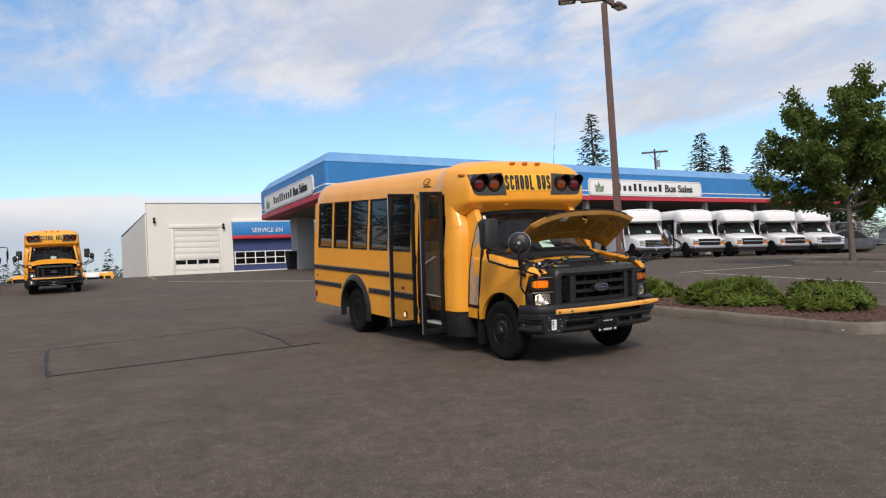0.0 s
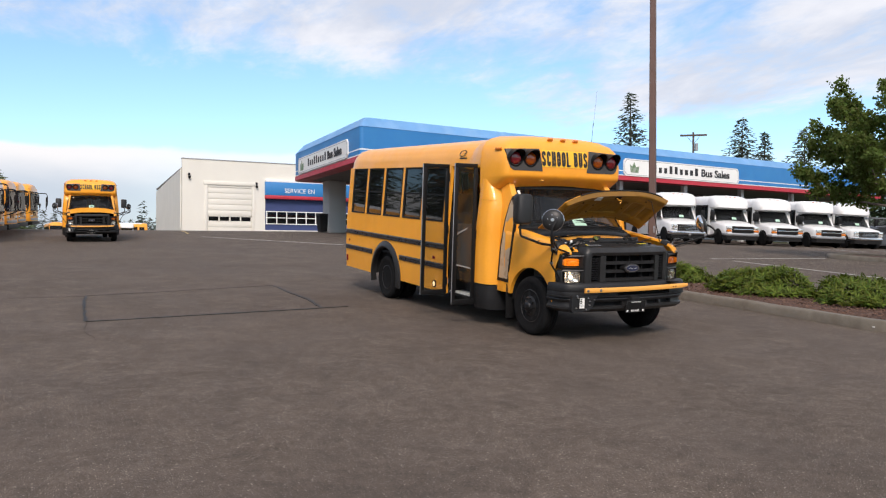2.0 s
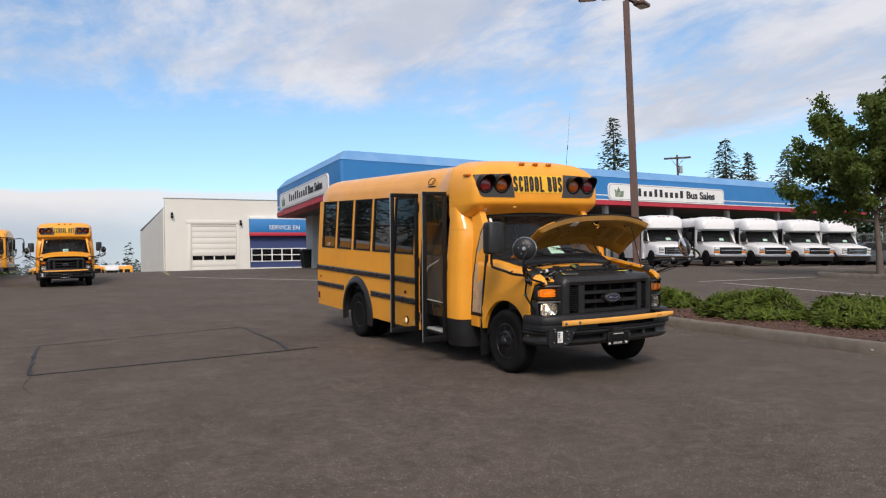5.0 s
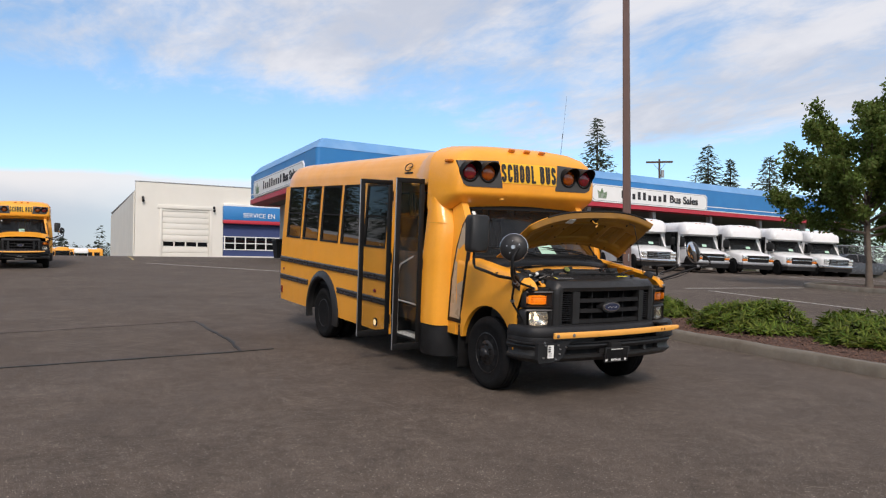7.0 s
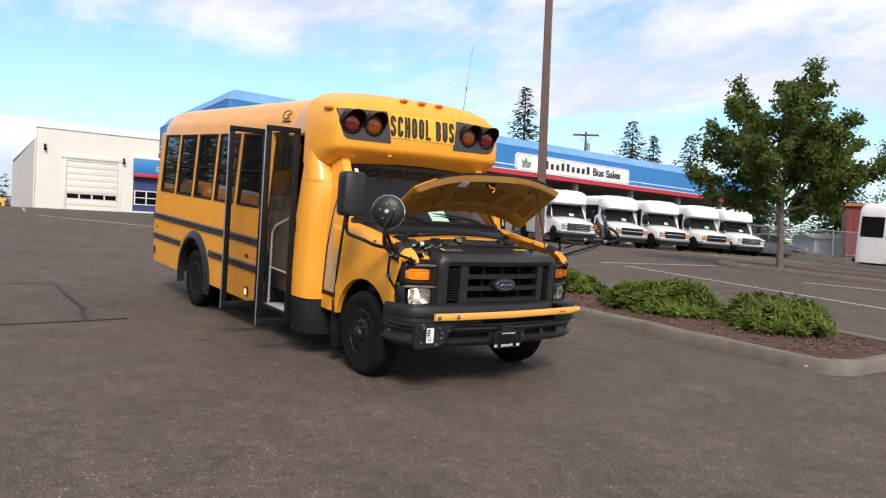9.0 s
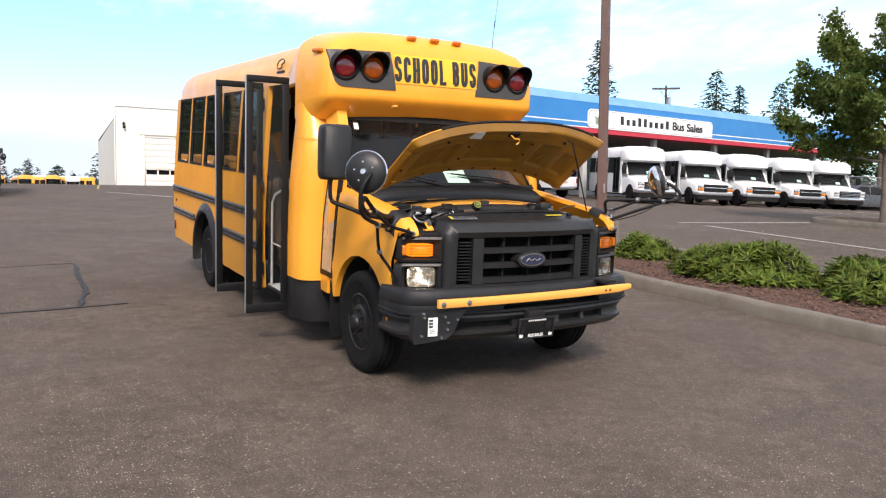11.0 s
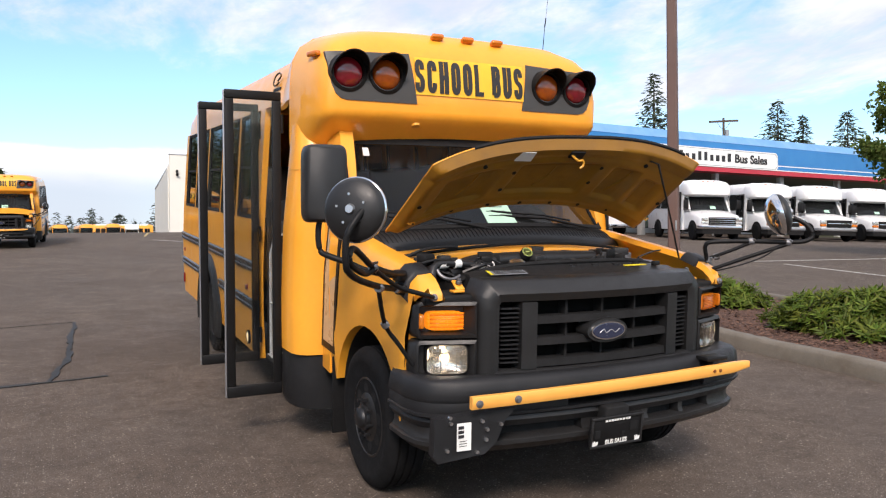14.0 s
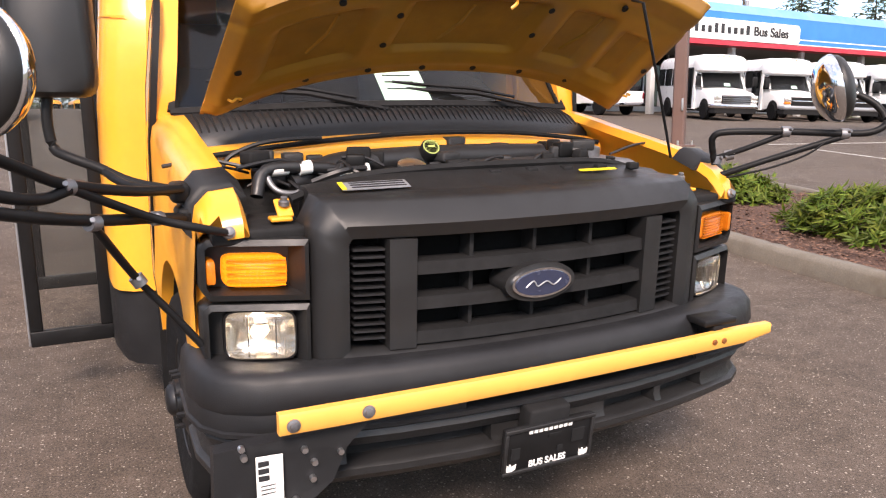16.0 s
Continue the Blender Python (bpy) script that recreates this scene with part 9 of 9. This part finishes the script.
# ---- fence, far building, utility pole ----
def make_fence():
    t = thing("chain_link_fence", "grey chain-link fence on a low wall", "fence", kind="structure")
    pts = [(39.5, 25.5), (43.5, 18), (46.5, 10), (48.5, 1)]
    run = []
    for (x0, y0), (x1, y1) in zip(pts, pts[1:]):
        n = int(math.hypot(x1 - x0, y1 - y0) / 2.5)
        run += [(x0 + (x1 - x0) * k / n, y0 + (y1 - y0) * k / n) for k in range(n)]
    run.append(pts[-1])
    gz = [ground_z(*p) for p in run]
    for (x, y), z in zip(run, gz):
        bm = B()
        cyl(bm, (x, y, z), (x, y, z + 2.0), 0.04, seg=8)
        part("post", bm, GALV, t)
    wire = B()
    for (a, za), (b_, zb) in zip(zip(run, gz), zip(run[1:], gz[1:])):
        bm = B()
        cyl(bm, (*a, za + 1.97), (*b_, zb + 1.97), 0.025, seg=6)
        cyl(bm, (*a, za + 0.55), (*b_, zb + 0.55), 0.02, seg=6)
        part("rail", bm, GALV, t)
        bm = B()
        d = Vector((b_[0] - a[0], b_[1] - a[1], zb - za))
        obox(bm, Matrix.Translation(((a[0] + b_[0]) / 2, (a[1] + b_[1]) / 2, (za + zb) / 2 + 0.2)) @ Matrix.Rotation(math.atan2(d.y, d.x), 4, "Z"), d.length, 0.2, 0.5)
        part("low_wall", bm, CONCRETE, t, smooth=False)
        va, vd = Vector((*a, za + 0.5)), d
        n = 26
        for k in range(-16, n):
            for sgn in (1, -1):
                f0, f1 = k / n, k / n + 1.45 / d.length
                z0, z1 = (0, 1.45) if sgn > 0 else (1.45, 0)
                if f0 < 0:
                    z0, f0 = z0 + (z1 - z0) * (-f0) / (f1 - f0), 0
                if f1 > 1:
                    z1, f1 = z0 + (z1 - z0) * (1 - f0) / (f1 - f0), 1
                if f1 > f0:
                    tube(wire, [va + vd * f0 + Vector((0, 0, z0)), va + vd * f1 + Vector((0, 0, z1))], 0.005, 3)
    tagged(part("wire_mesh", wire, GALV, t, "galvanised wire mesh", smooth=False), kind="stuff")


make_fence()


def make_red_building():
    t = thing("red_building", "low red metal-sided building beyond the fence", "building", pose(69.6, 20.1, 0, 0, 0, -62), kind="structure")
    bm = B()
    box(bm, -9, 9, -5, 5, 0.2, 5.7)
    part("wall", bm, RED_WALL, t, smooth=False)
    for k in range(36):
        bm = B()
        x = -8.9 + k * 0.508
        box(bm, x - 0.04, x + 0.04, -5.05, -5.0, 0.3, 5.6)
        part("siding_rib", bm, RED_WALL, t, smooth=False)
    bm = B()
    box(bm, -9.2, 9.2, -5.25, 5.2, 5.7, 5.95, 0.02)
    part("roof_edge", bm, material("orange_roof_edge", (0.45, 0.14, 0.06), 0.5), t)
    t2 = thing("pale_building", "pale low building beyond the fence", "building", pose(66, 30, 0, 0, 0, -40), kind="structure")
    bm = B()
    box(bm, -2, 2, -2.5, 2.5, 0.2, 3.0)
    part("wall", bm, WALL_GREY, t2, smooth=False)
    bm = B()
    rings(bm, [[(-2.2, -2.8, 3.0), (2.2, -2.8, 3.0), (2.2, 2.8, 3.0), (-2.2, 2.8, 3.0)], [(-2.2, -0.1, 3.5), (2.2, -0.1, 3.5), (2.2, 0.1, 3.5), (-2.2, 0.1, 3.5)]])
    part("roof", bm, SOFFIT, t2, smooth=False)


make_red_building()


def make_utility_pole(x, y, top, arm, label):
    g = ground_z(x, y)
    t = thing("utility_pole", label, "utility pole", pose(x, y, g, 0, 0, -40))
    h = top - g
    bm = B()
    cyl(bm, (0, 0, 0), (0, 0, h), 0.19, 0.12, 10)
    part("pole", bm, DARK_BARK, t, "brown timber pole")
    if arm:
        bm = B()
        box(bm, -1.6, 1.6, -0.2, -0.04, h - 0.5, h - 0.28)
        part("crossarm", bm, DARK_BARK, t)
        for u in (-1.4, -0.75, 0.75, 1.4):
            bm = B()
            cyl(bm, (u, -0.12, h - 0.48), (u, -0.12, h - 0.25), 0.06, 0.05, 8)
            part("insulator", bm, GALV, t)
        bm = B()
        for s in (-1, 1):
            tube(bm, [(s * 0.7, -0.12, h - 0.6), (0, -0.12, h - 1.5)], 0.03, 5)
        part("brace", bm, DARK_BARK, t)
        bm = B()
        cyl(bm, (0.35, -0.1, h - 2.3), (0.35, -0.1, h - 1.4), 0.22, seg=12)
        part("transformer", bm, GALV, t)


make_utility_pole(65.6, 60.3, 15.75, True, "timber utility pole with crossarm behind the showroom")
make_utility_pole(47.5, 24.0, 7.2, False, "short pale timber pole beside the showroom end")


# ---- plants ----
def leaf_mesh(name, leaves, mat, parent, label="", fold=0.25):
    """Leaves as small folded blades: (base, along, across, length, width)."""
    vs, fs = [], []
    for c, u, v, l, w in leaves:
        nrm = u.cross(v)
        k = len(vs)
        vs += [c, c + u * l * 0.45 + v * w * 0.5 + nrm * w * fold, c + u * l, c + u * l * 0.45 - v * w * 0.5 + nrm * w * fold, c + u * l * 0.5]
        fs += [(k, k + 1, k + 4), (k + 1, k + 2, k + 4), (k + 2, k + 3, k + 4), (k + 3, k, k + 4)]
    me = bpy.data.meshes.new(name)
    me.from_pydata([tuple(p) for p in vs], [], fs)
    me.materials.append(mat)
    ob = new(name, me)
    ob.parent = parent
    tagged(ob, label, kind="stuff")
    return ob


def unit(rnd):
    while True:
        v = Vector((rnd.uniform(-1, 1), rnd.uniform(-1, 1), rnd.uniform(-1, 1)))
        if 0.05 < v.length < 1:
            return v.normalized()


def make_tree(x, y, height, spread, seed, label, leaves_n=9000, low=0.22):
    """A young maple: short trunk, steep limbs that fork into leafy shoots, gaps between the shoots."""
    rnd = random.Random(seed)
    t = thing("maple_tree", label, "tree", pose(x, y, ground_z(x, y) + 0.1))
    bm = B()
    tube(bm, [(0, 0, -0.15), (0.0, 0.0, 0.15), (0.02, 0.01, height * 0.14), (0.0, 0.03, height * 0.30), (0.04, 0.0, height * 0.5)], [0.16, 0.12, 0.10, 0.085, 0.05], 12)
    part("trunk", bm, BARK, t, "grey-brown trunk")
    clumps = []
    limbs = 17
    for k in range(limbs):
        a = k * 2.4 + rnd.uniform(-0.25, 0.25)
        f = k / (limbs - 1)
        z0 = height * (low + 0.26 * f)
        reach = spread * (1.0 - 0.72 * f ** 1.3) * rnd.uniform(0.82, 1.06)
        zt = height * (0.43 + 0.55 * f ** 0.70) * rnd.uniform(0.94, 1.05)
        p0 = Vector((0.02, 0.0, z0))
        p3 = Vector((math.cos(a) * reach, math.sin(a) * reach, min(zt, height)))
        knee = p0.lerp(p3, 0.45) + Vector((math.cos(a), math.sin(a), 0)) * reach * 0.12 - Vector((0, 0, height * 0.03))
        limb = B()
        tube(limb, [p0, knee, knee.lerp(p3, 0.55), p3], [0.055, 0.038, 0.022, 0.008], 6, 3)
        run = [p0.lerp(knee, 0.6), knee, knee.lerp(p3, 0.35), knee.lerp(p3, 0.7), p3]
        clumps += [(c, 0.7) for c in run]
        for j in range(9):
            e = p0.lerp(knee, rnd.uniform(0.45, 1.0)) if j < 3 else knee.lerp(p3, rnd.uniform(0.0, 1.0))
            side = Vector((math.cos(a + rnd.uniform(-1.5, 1.5)), math.sin(a + rnd.uniform(-1.5, 1.5)), rnd.uniform(-0.15, 1.4))).normalized()
            q = e + side * spread * rnd.uniform(0.16, 0.36)
            tube(limb, [e, e.lerp(q, 0.5) + Vector((0, 0, 0.05)), q], [0.014, 0.009, 0.004], 5)
            clumps += [(e.lerp(q, 0.5), 0.6), (e.lerp(q, 0.8), 0.8), (q, 0.7)]
        part("limb", limb, BARK, t)
    leaves = []
    per = leaves_n // len(clumps)
    for c, dense in clumps:
        r = spread * rnd.uniform(0.075, 0.135)
        for k in range(int(per * dense)):
            d = unit(rnd)
            p = c + Vector((d.x * r, d.y * r, d.z * r * 0.9)) * rnd.random() ** 0.5
            u = (unit(rnd) + Vector((0, 0, -0.35))).normalized()
            leaves.append((p, u, u.cross(unit(rnd)).normalized(), rnd.uniform(0.10, 0.17), rnd.uniform(0.08, 0.13)))
    leaf_mesh("crown", leaves, LEAF_TREE, t, "dark green leaf clumps with gaps", 0.15)


make_tree(20.6, 8.35, 6.3, 2.95, 5, "young green maple tree in a mulch bed", 60000, 0.28)
make_tree(36.5, 8.8, 9.4, 3.9, 9, "green maple tree beyond the bed", 16000)


def make_shrub(x, y, rx, ry, h, turn, seed, label, n=2400):
    """A low mound of stems with whorls of long leaves."""
    rnd = random.Random(seed)
    t = thing("shrub", label, "shrub", pose(x, y, ground_z(x, y) + 0.08, 0, 0, turn), "shrubs in the bed")
    stems, leaves, young = B(), [], []
    for k in range(n // 9):
        a, rr = rnd.uniform(0, 6.28), math.sqrt(rnd.random())
        ex, ey = math.cos(a) * rr, math.sin(a) * rr
        lump = 0.82 + 0.18 * math.sin(ex * 5 + seed) * math.cos(ey * 4 + seed * 2) + rnd.uniform(-0.10, 0.12)
        top = Vector((ex * rx * lump, ey * ry * lump, h * max(0.10, (1 - rr ** 2.4)) * lump + 0.04))
        if k % 3 == 0:
            tube(stems, [(ex * rx * 0.35, ey * ry * 0.35, 0), top * 0.6 + Vector((0, 0, -0.02)), top], [0.009, 0.006, 0.003], 4)
        outw = Vector((ex * 0.7, ey * 0.7, 0.75)).normalized()
        for j in range(9):
            b_ = 2 * math.pi * j / 9 + rnd.uniform(-0.4, 0.4)
            s1 = outw.orthogonal().normalized()
            s2 = outw.cross(s1)
            u = ((s1 * math.cos(b_) + s2 * math.sin(b_)) + outw * rnd.uniform(0.0, 0.7)).normalized()
            v = u.cross(outw).normalized()
            c = top + outw * rnd.uniform(-0.06, 0.03)
            (young if rnd.random() < 0.33 else leaves).append((c, u, v, rnd.uniform(0.09, 0.165), rnd.uniform(0.024, 0.038)))
    tagged(part("stem_tangle", stems, DARK_BARK, t), kind="stuff")
    leaf_mesh("leaves", leaves, LEAF_SHRUB, t, "dark green long leaves")
    leaf_mesh("young_leaves", young, LEAF_SHRUB_LIGHT, t, "lighter green young leaves")


make_shrub(5.42, 1.62, 0.80, 1.18, 0.50, 12, 1, "broad green shrub mound on bark mulch", 5200)
make_shrub(5.75, -0.12, 0.78, 0.98, 0.46, -14, 2, "broad green shrub mound on bark mulch", 4600)
make_shrub(5.85, 3.88, 0.52, 0.60, 0.37, 20, 3, "small green shrub beside the lamp base", 2000)


def conifer_leaves(rnd, base, h, r, whorls, per, size, leaves, droop=0.35, gap=0.0):
    for k in range(whorls):
        f = k / (whorls - 1)
        z = h * (0.10 + 0.90 * f)
        reach = r * (1 - f) ** 0.85 * rnd.uniform(0.75, 1.1) + 0.06 * r
        n = max(3, int(per * (1 - 0.6 * f)))
        for j in range(n):
            if rnd.random() < gap:
                continue
            a = 2 * math.pi * (j + rnd.random()) / n + k
            out = Vector((math.cos(a), math.sin(a), 0))
            rl = reach * rnd.uniform(0.5, 1.2)
            lift, rise = rnd.uniform(-0.6, 0.6) * h / whorls, rnd.uniform(-0.1, 0.3)
            steps = max(2, int(rl / (size * 0.55)))
            for q in range(1, steps + 1):
                g = q / steps
                c = base + out * (rl * g) + Vector((0, 0, z + lift + rise * rl * g - droop * rl * g * g + rnd.uniform(-0.22, 0.22) * size))
                side = Vector((-out.y, out.x, 0)) * (1 if q % 2 else -1)
                u = (out * 0.6 + side * rnd.uniform(0.2, 0.9) + Vector((0, 0, rnd.uniform(-0.5, 0.15)))).normalized()
                leaves.append((c - u * size * 0.2, u, u.cross(Vector((0, 0, 1)) + unit(rnd) * 0.5).normalized(), size * rnd.uniform(0.8, 1.3), size * rnd.uniform(0.35, 0.6)))


def make_conifer(x, y, top, r, seed, label, mat, whorls=32, per=14, size=0.7, gap=0.0):
    rnd = random.Random(seed)
    g = ground_z(x, y) - 0.3
    h = top - g
    t = thing("conifer", label, "tree", pose(x, y, g))
    bm = B()
    cyl(bm, (0, 0, 0), (0, 0, h * 0.98), 0.022 * h, 0.03, 8)
    part("trunk", bm, DARK_BARK, t)
    leaves = []
    conifer_leaves(rnd, Vector((0, 0, 0)), h, r, whorls, per, size, leaves, gap=gap)
    leaf_mesh("crown", leaves, mat, t, "drooping needle sprays", 0.1)


for x, y, top, r, seed, mat, gap in ((42.4, 46.0, 15.6, 2.6, 1, NEEDLE_GREY, 0.45), (60.4, 48.5, 15.2, 3.4, 2, NEEDLE_GREY, 0.35), (62.1, 47.0, 13.6, 1.9, 3, NEEDLE_GREY, 0.35), (64.1, 43.7, 13.6, 3.6, 4, NEEDLE_GREY, 0.45), (66.5, 53.5, 11.6, 2.0, 19, NEEDLE_GREY, 0.4), (76, 43, 13.0, 3.6, 5, NEEDLE, 0.1), (80, 36, 14.0, 4.0, 6, NEEDLE, 0.1), (84, 29, 14.5, 4.2, 7, NEEDLE, 0.1), (82, 22, 13.0, 4.0, 8, NEEDLE, 0.1), (86, 14, 14.0, 4.2, 18, NEEDLE, 0.1)):
    make_conifer(x, y, top, r * 1.45, seed, "dark conifer rising behind the showroom" if x < 72 else "dark conifer beyond the fence", mat, 46, 20, 0.55, gap * 0.2)
for x, y, top, r, seed in ((-13, 150, 14.5, 4.0, 11), (-15, 148, 17.5, 4.6, 12), (-17.5, 150, 20.5, 5.0, 13), (-21, 150, 23.5, 5.5, 14), (-24.5, 150, 26.0, 6.0, 15), (-28.5, 152, 28.0, 6.5, 16), (-33, 150, 29.0, 6.5, 17), (-38, 150, 29.0, 7.0, 21), (-19, 158, 19.5, 5.0, 22), (-23, 160, 24.0, 5.5, 28)):
    make_conifer(x, y, top * 1.06, r * 1.75, seed, "tall dense conifer far behind the row of buses", NEEDLE_HEDGE, 58, 32, 0.9)
# Mostly out of view: added so the bus windows reflect dark trees.
for x, y, top, r, seed in ((-25, 62, 20.0, 5.0, 51), (-23.5, 72, 21.0, 5.0, 52), (-21.5, 86, 21.0, 5.2, 53), (-20, 100, 20.5, 5.0, 54), (-28.5, 52, 19.0, 4.9, 23), (-33, 44, 20.5, 4.8, 24), (-37, 38, 21.0, 5.0, 25), (-39, 30, 21.5, 5.0, 26), (-40, 22, 15.0, 5.0, 27), (-38, 14, 15.0, 5.0, 41), (-37, 6, 16.0, 5.0, 42), (-38, -2, 15.0, 5.0, 43), (-37, -10, 15.5, 5.0, 44)):
    make_conifer(x, y, top, r, seed, "dense dark conifer at the lot's edge, mostly unseen, darkens window reflections", NEEDLE_HEDGE, 54, 30, 0.56)


def make_far_woods():
    """Low wooded skyline beyond the lot."""
    rnd = random.Random(33)
    leaves = []
    for k in range(420):
        a = radians(rnd.uniform(-30, 40))
        d = rnd.uniform(185, 260)
        x, y = math.sin(a) * d, math.cos(a) * d
        h = rnd.uniform(6.5, 9.0) * (1.0 if rnd.random() < 0.9 else 1.15)
        conifer_leaves(rnd, Vector((x, y, ground_z(x, y))), h, rnd.uniform(2.6, 4.0), 13, 13, 1.0, leaves)
    ob = leaf_mesh("far_woods", leaves, NEEDLE_FAR, None, "", 0.1)
    tagged(ob, "low grey-green wooded skyline beyond the lot", "woods", kind="stuff")


make_far_woods()
